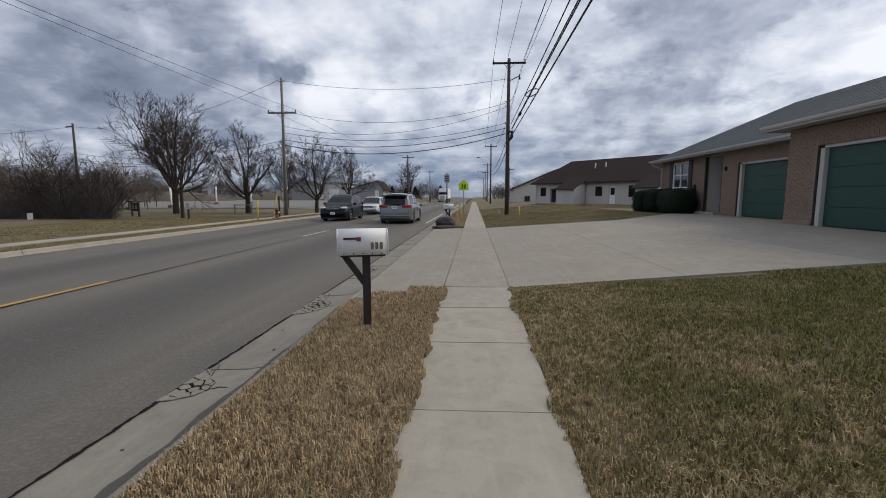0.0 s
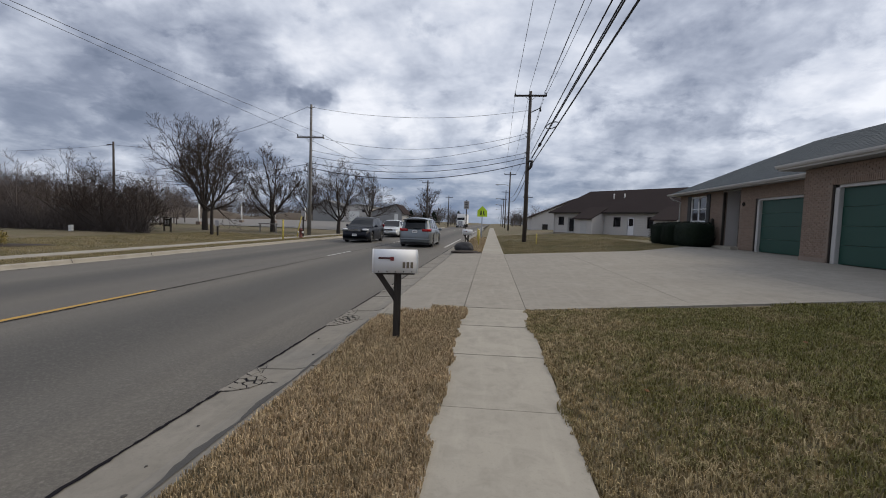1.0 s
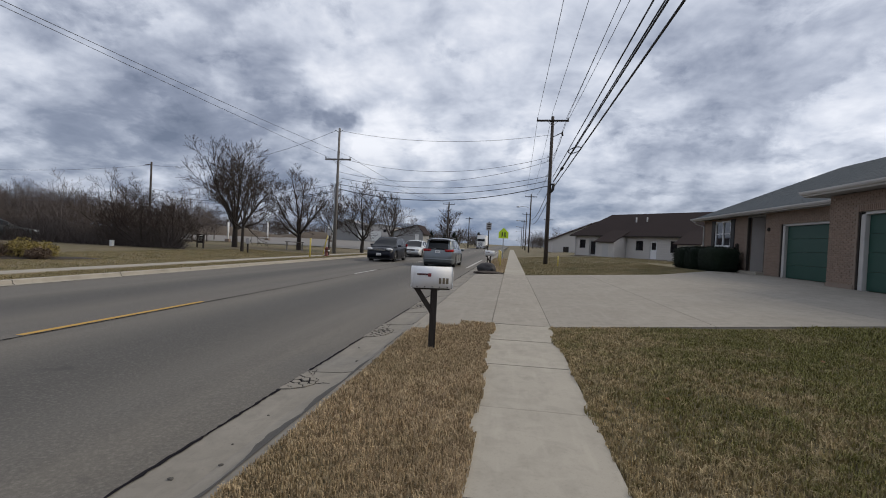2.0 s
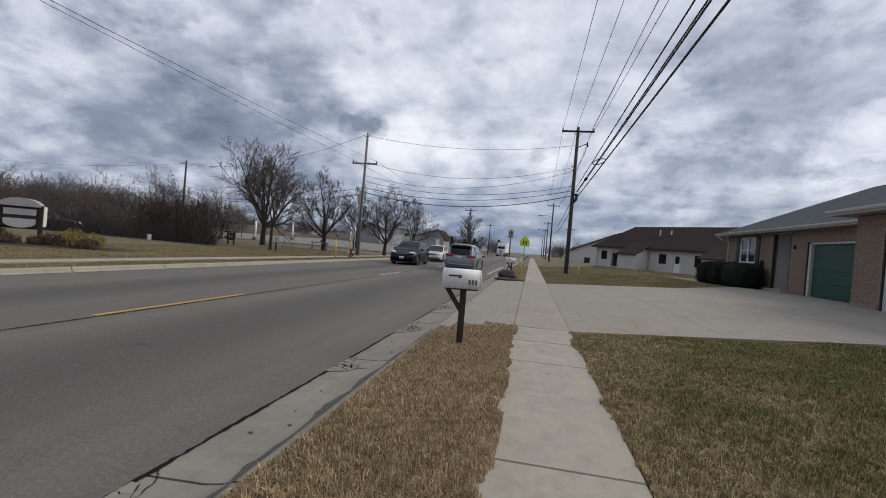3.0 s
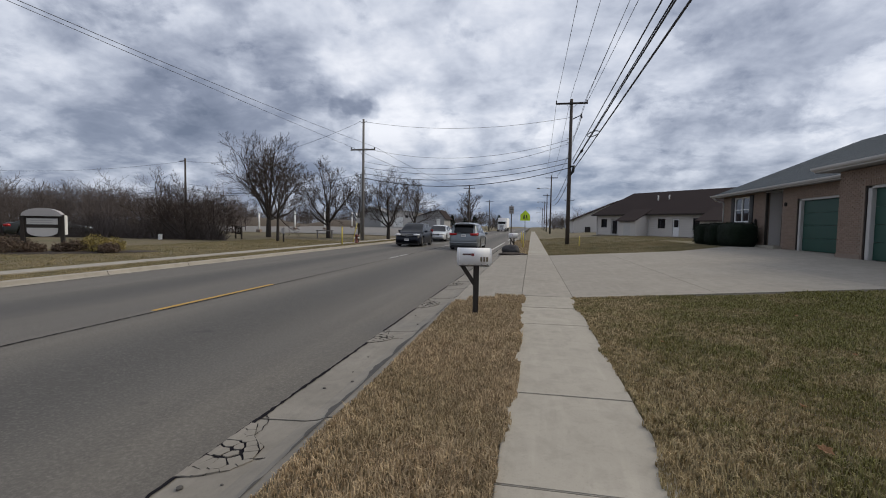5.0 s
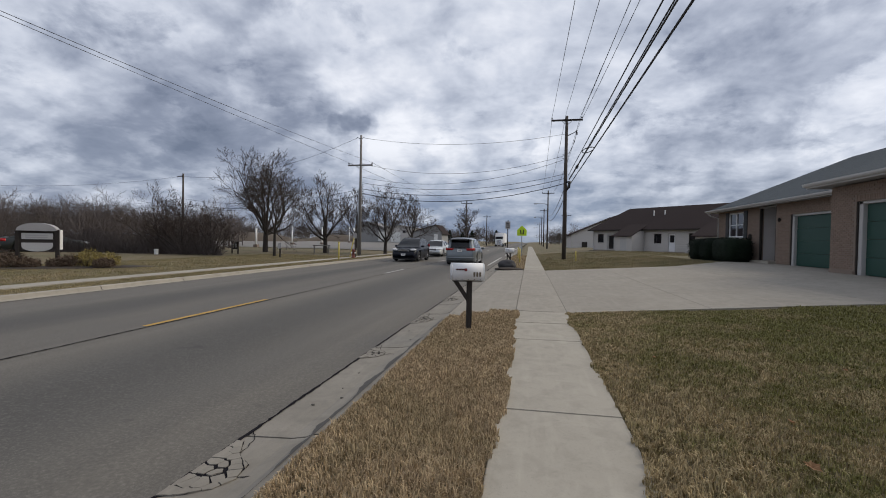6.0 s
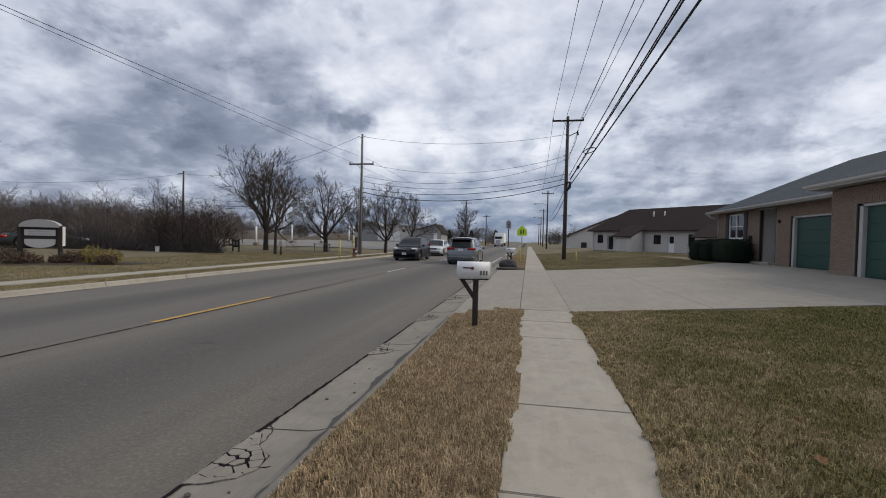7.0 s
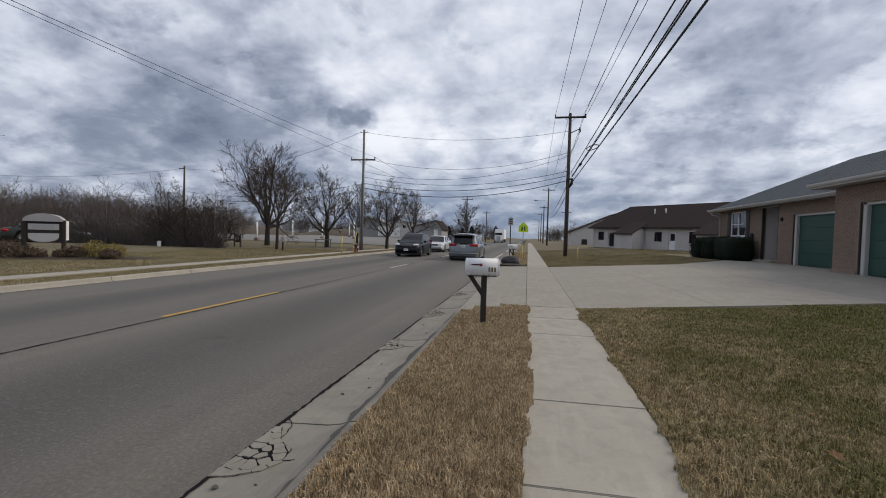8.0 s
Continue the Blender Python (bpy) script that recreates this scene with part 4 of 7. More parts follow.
M_FLAGARM = material("dark red steel", worn((0.055, 0.014, 0.014), 0.3, 20, 90), 0.6)
M_BAR = material("dull gold", worn((0.16, 0.13, 0.09), 0.3, 30, 90), 0.6)
mailbox(-1.27, 4.42, 0.03, 17, 0.80, False)
mailbox(-1.40, 23.4, 0.0, 4, 0.80, True)


# ---- utility poles and wires ----
def pole(name, x, y, z, high, r, mat, arm_z, arm, label, braces=True, rz=0.0):
    t = thing(name, x, y, z, label, "utility pole", "utility poles", rz)
    tube("shaft", [(0, 0, -0.5), (0, 0, high * 0.5), (0, 0, high)], [r, r * 0.85, r * 0.66], mat, t, 10)
    if arm:
        part("crossarm", box(-arm, -0.16, arm_z - 0.06, arm, -0.04, arm_z + 0.07, 0.008), M_DARKWOOD if mat is M_POLE else M_POLEGREY, t, "timber crossarm")
        for s in (-1, 1):
            if braces:
                own = prism([(s * 0.06, arm_z - 0.40), (s * 0.06, arm_z - 0.34), (s * 0.40, arm_z - 0.05), (s * 0.44, arm_z - 0.05)], "y", -0.18, -0.165)
                part("brace", own, M_METAL, t, "steel brace")
            tube("insulator", [(s * (arm - 0.06), -0.1, arm_z + 0.07), (s * (arm - 0.06), -0.1, arm_z + 0.13), (s * (arm - 0.06), -0.1, arm_z + 0.22), (s * (arm - 0.06), -0.1, arm_z + 0.25)], [0.02, 0.05, 0.045, 0.02], M_BLACK, t)
    return t


PR, PL = (2.38, 33.3), (-15.3, 34.7)
pr = pole("utility_pole", *PR, 0.12, 11.3, 0.17, M_POLE, 10.95, 1.2, "tall brown timber utility pole with dark crossarm")
pl = pole("utility_pole", *PL, 0.0, 10.75, 0.135, M_POLEGREY, 8.05, 1.15, "grey weathered utility pole with a low crossarm")


def sagged(a, b, sag, n=18):
    a, b = Vector(a), Vector(b)
    return [tuple(a.lerp(b, i / n) - Vector((0, 0, sag * 4 * (i / n) * (1 - i / n)))) for i in range(n + 1)]


def wire(a, b, sag, r, label="thin overhead wire between poles", name="wire"):
    o = tube(name, sagged(a, b, sag), r, M_WIRE, None, 5)
    return tagged(o, label, "cable", "overhead wires")


def pole_fittings():
    # transformer-less side arm, attachment clamps and the rolled slack on the near pole
    tube("side_arm", [(0.1, -0.05, 9.75), (0.75, -0.1, 10.05)], 0.035, M_BLACK, pr)
    tube("fuse", [(0.75, -0.1, 10.15), (0.78, -0.1, 9.8)], [0.05, 0.07], M_BLACK, pr)
    tube("jumper", [(0.75, -0.1, 9.85), (0.6, -0.12, 9.2), (0.35, -0.14, 8.6), (0.14, -0.12, 8.3)], 0.015, M_WIRE, pr)
    tube("clamp", [(0.0, -0.25, 6.05), (0.3, -0.22, 6.1), (0.25, -0.2, 5.7), (0.1, -0.2, 5.45)], [0.10, 0.13, 0.12, 0.06], M_BLACK, pr, 8, "black cable closure")
    for z in (8.25, 7.95, 6.75):
        tube("bracket", [(-0.14, 0, z), (-0.26, -0.02, z + 0.03)], 0.03, M_METAL, pr)
    for s in (-1, 1):
        tube("top_bracket", [(0, -0.05, 10.4), (s * 0.35, -0.1, 10.55)], 0.03, M_METAL, pl)
    tube("conduit", [(-0.17, -0.05, 0.0), (-0.16, -0.05, 3.0), (-0.14, -0.03, 6.0)], 0.035, M_METAL, pl)


pole_fittings()


def build_wires():
    px, py = PR
    zb = 0.12
    yb = -45.0
    y2 = 86.0
    # conductors on the crossarm, towards and away from the eye
    for dx, h0, sag in ((-1.13, 11.25, 0.35), (-0.05, 11.55, 0.1), (1.12, 11.3, 0.1), (1.02, 11.2, 0.35), (1.14, 11.0, 0.8)):
        wire((px + dx, py - 0.1, zb + h0), (px + dx + 0.1, yb, zb + h0), sag, 0.0135)
        if dx < 1.13:
            wire((px + dx, py - 0.1, zb + h0), (px + dx + 0.7, y2, 11.4), 1.1, 0.0135)
    # heavy telephone cables
    for dx, z0, z1, sag, r in ((0.20, 6.75, 8.3, 0.12, 0.022), (0.26, 6.45, 7.8, 0.12, 0.020), (0.28, 6.40, 7.7, 0.12, 0.026), (0.34, 6.05, 7.1, 0.12, 0.030)):
        wire((px + dx, py - 0.15, z0), (px + dx + 0.12, yb, z1), sag, r, "thick black telephone cable", "cable")
    for dx, z0, sag, r in ((0.12, 6.3, 0.9, 0.024), (0.15, 5.6, 1.0, 0.028)):
        wire((px + dx, py + 0.1, z0), (px + dx + 0.7, y2, z0 + 0.3), sag, r, "thick black telephone cable", "cable")
    # slack loop hanging on the cable
    loop = []
    for i in range(25):
        a = 2 * math.pi * i / 24
        loop.append((px + 0.29 + 0.25 * math.cos(a), 22.0 + 1.4 * math.sin(a), 6.45 + 0.13 * math.sin(a)))
    tagged(tube("cable_loop", loop, 0.026, M_WIRE, None, 6), "oval loop of slack black cable", "cable", "overhead wires")
    tagged(tube("cable_closure", [(px + 0.28, 27.2, 6.46), (px + 0.28, 27.8, 6.46)], [0.09, 0.09], M_BLACK, None, 8), "small black splice case on the cable", "cable", "overhead wires")
    # across the road between the two poles
    lx, ly = PL
    for z0, z1, sag, r in ((10.5, 10.0, 0.70, 0.0135), (8.2, 8.3, 1.15, 0.0135), (7.0, 8.0, 1.2, 0.0135), (6.5, 6.85, 0.9, 0.017), (5.95, 6.5, 0.92, 0.023), (5.55, 6.1, 1.05, 0.030)):
        wire((lx + 0.15, ly - 0.1, z0), (px - 0.12, py - 0.05, z1), sag, r, "sagging cable across the road")
    # along the far side, overhead towards the eye, and off to the far pole
    fx, fy, fz = -43.0, 45.2, 9.2
    for dx, z0, z1, sag in ((-1.08, 8.3, 8.5, 0.25), (1.08, 8.3, 8.3, 1.0)):
        wire((lx + dx, ly - 0.1, z0), (lx + dx, -40, z1), sag, 0.010)
        wire((lx + dx, ly + 0.1, z0), (-12.9, 86, 9.3), 0.8, 0.0135)
    wire((lx - 0.3, ly - 0.1, 10.5), (fx, fy, 8.9), 1.3, 0.0135)
    for z0, z1, sag, r in ((5.9, 6.1, 0.9, 0.016), (5.4, 5.5, 0.9, 0.022), (5.3, 5.3, 1.0, 0.022)):
        wire((lx - 0.15, ly, z0), (fx + 0.1, fy, z1), sag, r, "sagging cable beyond the far pavement")
        wire((fx - 0.1, fy, z1), (fx - 45, fy - 6, z1 + 0.2), 1.6, r, "sagging cable beyond the far pavement")
    wire((fx, fy, 8.9), (fx - 45, fy - 6, 9.3), 1.6, 0.0135)


build_wires()
pf = pole("utility_pole", -43.0, 45.2, 0.25, 9.0, 0.15, M_POLE, 8.5, 0.0, "brown utility pole at the edge of the woods")
tube("side_bracket", [(-0.8, 0, 8.65), (0, 0, 8.7)], 0.05, M_POLE, pf)


def street_pole(x, y, high, lamp):
    t = pole("utility_pole", x, y, 0.1, high, 0.17, M_POLE, high - 0.5, 1.15, "brown utility pole further along the road")
    if lamp:
        z = high * 0.76
        tube("lamp_arm", [(-0.1, 0, z), (-0.9, 0, z + 0.30), (-2.2, 0, z + 0.25)], 0.04, M_METAL, t)
        own = bmesh.new()
        bmesh.ops.create_uvsphere(own, u_segments=10, v_segments=6, radius=0.3, matrix=pose(-2.4, 0, z + 0.2) @ Matrix.Diagonal((1.3, 0.6, 0.4, 1)))
        part("lamp_head", own, M_METAL, t, "grey lamp head", True)
    return t


for x, y, hi, lamp in ((3.1, 86.0, 11.4, True), (3.5, 122.0, 10.5, True), (3.9, 160.0, 10.5, True), (4.2, 205.0, 10.0, True), (8.5, 110.0, 8.5, False), (-12.95, 86.0, 9.4, False), (-13.5, 135.0, 9.4, False)):
    street_pole(x, y, hi, lamp)


# ---- trees ----
def grow_tree(seed, high, spread, trunk_r, levels=4, kids=(5, 6, 5, 4), fork=0.24, sides=(7, 5, 4, 3, 3)):
    """Tubes of a bare tree, grouped by level: (points, radii)."""
    rng = random.Random(seed)
    tubes = [[] for _ in range(levels + 1)]

    def limb(p, d, length, r, lev):
        n = (5, 6, 4, 3, 2)[lev]
        pts, rad = [p.copy()], [r]
        q, v = p.copy(), d.copy()
        for i in range(n):
            v = (v + Vector((rng.uniform(-1, 1), rng.uniform(-1, 1), rng.uniform(-0.4, 0.9))) * (0.19 if lev else 0.04) + Vector((0, 0, 0.07 if lev else 0.0))).normalized()
            q = q + v * length / n
            pts.append(q.copy())
            rad.append(r * (1 - 0.72 * (i + 1) / n) if lev else r * (1 - 0.3 * (i + 1) / n))
        tubes[lev].append((pts, rad))
        if lev == levels:
            return
        m = kids[lev]
        for k in range(m):
            if lev == 0:
                u = 0.72 + 0.28 * (k + 1) / m
            else:
                u = 0.22 + 0.78 * (k + rng.uniform(0.2, 1.0)) / m
            f = min(n - 1e-3, u * n)
            i = int(f)
            base = pts[i].lerp(pts[i + 1], f - i)
            br = rad[i] + (rad[i + 1] - rad[i]) * (f - i)
            ax = (pts[i + 1] - pts[i]).normalized()
            side = ax.orthogonal().normalized()
            side.rotate(Matrix.Rotation(2.4 * k + rng.uniform(-0.5, 0.5) + seed, 3, ax))
            if lev == 0:
                ang = radians(72 - 64 * k / max(1, m - 1) + rng.uniform(-6, 6))
                ln = high * (1 - fork) * rng.uniform(0.86, 1.0) * (1.0 - 0.32 * math.sin(ang))
                dirn = ax * math.cos(ang) + side * math.sin(ang) * spread
            else:
                ang = radians(rng.uniform(26, 58))
                ln = length * rng.uniform(0.40, 0.66) * (1.15 - 0.55 * u)
                dirn = ax * math.cos(ang) + side * math.sin(ang)
            limb(base, dirn.normalized(), ln, br * (0.62 if lev == 0 else 0.55), lev + 1)
    limb(Vector((0, 0, -0.1)), Vector((0, 0, 1)), high * fork * 1.25, trunk_r, 0)
    top = max(p.z for lv in tubes for ps, _ in lv for p in ps)
    k = high / top
    return [[([p * k for p in ps], rs) for ps, rs in lv] for lv in tubes]


SIDES = (8, 6, 4, 3, 3)


def tree(x, y, z, seed, high, spread=1.0, trunk_r=0.16, label="bare deciduous tree with spreading branches on the winter lawn", kids=(5, 8, 7, 5), thin=0.009, fork=0.24):
    t = thing("tree", x, y, z, label, "tree", "bare roadside trees", random.Random(seed).uniform(0, 360))
    lv = grow_tree(seed, high, spread, trunk_r, 4, kids, fork)
    for name, rng_, mat in (("trunk", (0, 1), M_BARK), ("crown", (2, 3, 4), M_TWIG)):
        verts, faces = [], []
        for i in rng_:
            for ps, rs in lv[i]:
                tube_data(ps, [max(thin, r) for r in rs], SIDES[i], verts, faces, False)
        part(name, pydata(name, verts, faces, True), mat, t)
    return t


tree(-24.7, 34.7, 0.09, 11, 9.9, 1.25, 0.27, "large bare tree with a broad twiggy crown", (8, 9, 8, 6), 0.011, 0.2)
tree(-19.7, 28.2, 0.04, 22, 7.7, 0.6, 0.13, "slim bare tree standing beside a larger one", (6, 8, 7, 5), 0.009, 0.3)
tree(-20.0, 37.5, 0.04, 13, 8.0, 1.4, 0.24, kids=(7, 8, 7, 6), thin=0.011, fork=0.2)
tree(-23.2, 53.3, 0.1, 14, 8.6, 0.9, 0.18, kids=(6, 8, 7, 5), thin=0.014)
tree(-14.3, 38.9, 0.0, 15, 7.1, 1.35, 0.19, kids=(7, 8, 7, 6), thin=0.011, fork=0.22)
tree(-16.7, 57.8, 0.05, 16, 8.1, 1.3, 0.22, kids=(6, 8, 7, 5), thin=0.015)
tree(-24.4, 10.1, 0.05, 17, 7.6, 1.35, 0.17, "bare tree by the monument sign")
tree(-26.0, 26.0, 0.08, 18, 4.6, 1.6, 0.12, "dense bare thicket tree at the lawn's edge", (8, 7, 6, 5), 0.009, 0.06)
tree(-29.0, 27.0, 0.08, 19, 5.6, 1.1, 0.10, "dense bare thicket tree at the lawn's edge", (7, 7, 6, 4), 0.009, 0.08)
tree(-24.2, 26.8, 0.08, 20, 4.0, 1.7, 0.10, "dense bare thicket tree at the lawn's edge", (8, 7, 6, 4), 0.009, 0.06)
tree(-19.0, 131.0, 0.5, 21, 12.0, 1.3, 0.3, "large bare tree far along the road", (6, 7, 6, 4), 0.03, 0.2)


def mesh_arrays(name, verts, tris):
    me = bpy.data.meshes.new(name)
    me.vertices.add(len(verts))
    me.vertices.foreach_set("co", np.ascontiguousarray(verts, dtype=np.float32).ravel())
    n, k = tris.shape
    me.loops.add(n * k)
    me.polygons.add(n)
    me.loops.foreach_set("vertex_index", np.ascontiguousarray(tris, dtype=np.int32).ravel())
    me.polygons.foreach_set("loop_start", np.arange(n, dtype=np.int32) * k)
    me.update(calc_edges=True)
    return me


def bare_stock(n, seed, low):
    """A few low-detail bare trees as arrays, to be set out in a wood."""
    out = []
    for i in range(n):
        lv = grow_tree(seed + i, 1.0, 0.8, 0.018, 3, (5, 7, 6), 0.12 if low else 0.3)
        verts, faces = [], []
        for j, tubes in enumerate(lv):
            for ps, rs in tubes:
                tube_data([ps[0], ps[len(ps) // 2], ps[-1]], [max(0.0016, r) for r in (rs[0], rs[len(rs) // 2], rs[-1])], 3, verts, faces, False)
        out.append((np.array(verts), np.array(faces)))
    return out


def woods(name, places, stock, label, mat, twigs=()):
    """A stand of bare trees as one object. places: x, y, z, height."""
    rng = random.Random(len(places))
    vs, fs, base = [], [], 0
    for x, y, z, h in places:
        v, f = rng.choice(stock)
        a = rng.uniform(0, 6.28)
        r = np.array([[math.cos(a), -math.sin(a), 0], [math.sin(a), math.cos(a), 0], [0, 0, 1]])
        s = np.array([h * rng.uniform(0.8, 1.2), h * rng.uniform(0.8, 1.2), h])
        vs.append((v * s) @ r.T + np.array([x, y, z]))
        fs.append(f + base)
        base += len(v)
    o = part(name, mesh_arrays(name, np.concatenate(vs), np.concatenate(fs)), mat)
    return tagged(o, label, "woods", kind="stuff")


def build_woods():
    rng = random.Random(31)
    hi, lo = bare_stock(6, 50, False), bare_stock(5, 70, True)
    near, back = [], []
    while len(near) < 230:
        k = rng.random() ** 0.85
        a, d = radians(-41 - 42 * k), 33 + 12 * min(1, k * 2.2) + abs(rng.gauss(0, 8))
        near.append((d * math.sin(a), d * math.cos(a), ground_z(d * math.sin(a), d * math.cos(a)) - 0.1, rng.uniform(1.0, 2.4) * (1.6 if rng.random() < 0.15 else 1)))
    while len(back) < 520:
        a, d = radians(-37 - 47 * rng.random() ** 0.85), rng.uniform(54, 105)
        h = rng.uniform(3.9, 6.7) * (1.22 if rng.random() < 0.14 else 1)
        back.append((d * math.sin(a), d * math.cos(a), ground_z(d * math.sin(a), d * math.cos(a)) - 0.1, h))
    woods("thicket", near, lo, "dense brown thicket of bare shrubs behind the lawn", M_WOODS)
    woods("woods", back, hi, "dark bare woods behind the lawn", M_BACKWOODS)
    far = []
    while len(far) < 560:
        a, d = radians(rng.uniform(-44, 20)), rng.uniform(150, 300)
        x, y = d * math.sin(a), d * math.cos(a)
        if -15 < x < 6.5:
            continue
        far.append((x, y, ground_z(x, y) - 0.1, rng.uniform(4.5, 9)))
    woods("far_woods", far, lo, "low line of bare trees on the horizon", M_WOODS)
    # brushwood: upright twigs filling the thicket
    g = np.random.default_rng(5)
    n = 75000
    k = g.uniform(0, 1, n) ** 0.8
    a, d = np.radians(-41 - 43 * k), 33 + 12 * np.minimum(1, k * 2.2) + np.abs(g.normal(0, 22, n))
    x, y = d * np.sin(a), d * np.cos(a)
    z = np.full(n, 0.1)
    h = (0.3 + 2.0 * g.uniform(0, 1, n) ** 2.2) * (0.55 + 0.3 * np.sin(a * 40) ** 2 + 0.25 * np.sin(a * 23 + 1) ** 2)
    w = g.uniform(0.012, 0.035, n)
    lx, ly = g.normal(0, 0.6, n), g.normal(0, 0.6, n)
    v = np.stack([np.stack([x - w, y, z], 1), np.stack([x + w, y, z], 1), np.stack([x + lx, y + ly, z + h], 1)], 1).reshape(-1, 3)
    o = part("brushwood", mesh_arrays("brushwood", v, np.arange(3 * n).reshape(-1, 3)), M_WOODS)
    tagged(o, "tangled brown brushwood under the bare woods", "woods", kind="stuff")


build_woods()


def evergreen(x, y, z, h, seed):
    t = thing("evergreen_tree", x, y, z, "dark green conifer far along the road", "tree", "far conifers")
    tube("trunk", [(0, 0, 0), (0, 0, h * 0.9)], [0.15, 0.03], M_BARK, t, 6)
    g = np.random.default_rng(seed)
    n = 1400
    u = g.uniform(0.08, 1, n) ** 0.8
    a = g.uniform(0, 6.28, n)
    r = h * 0.36 * (1 - u) ** 0.8 * g.uniform(0.6, 1.15, n) + 0.05
    c = np.stack([r * np.cos(a), r * np.sin(a), u * h], 1)
    tri = c[:, None, :] + g.normal(0, 0.14, (n, 3, 3)) * h / 6
    part("foliage", mesh_arrays("foliage", tri.reshape(-1, 3), np.arange(3 * n).reshape(-1, 3)), M_HEDGE, t)


for i, (x, y, h) in enumerate(((-14.5, 190, 8.5), (-20, 150, 6.5), (-24, 155, 5.5), (-28, 150, 6), (-15, 205, 6), (-33, 165, 6.5), (-40, 170, 8), (-45, 168, 7), (14, 220, 7), (20, 230, 8), (-52, 175, 6))):
    evergreen(x, y, ground_z(x, y), h * 0.72, i)


# ---- hedge before the window ----
def shrub_block(x0, y0, x1, y1, z, h, seed):
    t = thing("clipped_shrub", (x0 + x1) / 2, (y0 + y1) / 2, z, "dark evergreen shrub clipped to a rounded block", "shrub", "clipped shrubs by the house")
    own = bmesh.new()
    bmesh.ops.create_cube(own, size=1.0)
    bmesh.ops.subdivide_edges(own, edges=own.edges[:], cuts=7, use_grid_fill=True)
    sx, sy = (x1 - x0) / 2, (y1 - y0) / 2
    pts = []
    for v in own.verts:
        p = v.co * 2
        r = (abs(p.x) ** 5 + abs(p.y) ** 5 + abs(p.z) ** 5) ** 0.2
        q = p / max(r, 1e-4)
        k = 1 + 0.05 * noise.noise(q * 2.5 + Vector((seed, 0, 0)))
        v.co = Vector((q.x * sx * k, q.y * sy * k, (q.z * k + 1) * h / 2))
        pts.append(v.co.copy())
    tris = [(f.calc_center_median(), f.normal.copy()) for f in own.faces]
    part("core", own, M_HEDGE, t, "", True)
    g = np.random.default_rng(seed)
    n = 9000
    idx = g.integers(0, len(tris), n)
    c = np.array([tris[i][0] for i in idx]) + g.normal(0, 0.06, (n, 3))
    c[:, 2] = np.clip(c[:, 2], 0.02, h + 0.06)
    leaf = c[:, None, :] + g.normal(0, 0.022, (n, 3, 3))
    part("leaves", mesh_arrays("leaves", leaf.reshape(-1, 3), np.arange(3 * n).reshape(-1, 3)), M_HEDGE, t)


shrub_block(9.75, 22.3, 11.0, 24.7, 0.60, 1.22, 1)
shrub_block(9.65, 24.75, 10.9, 26.2, 0.60, 1.20, 2)
shrub_block(9.6, 26.25, 10.8, 27.7, 0.60, 1.16, 3)


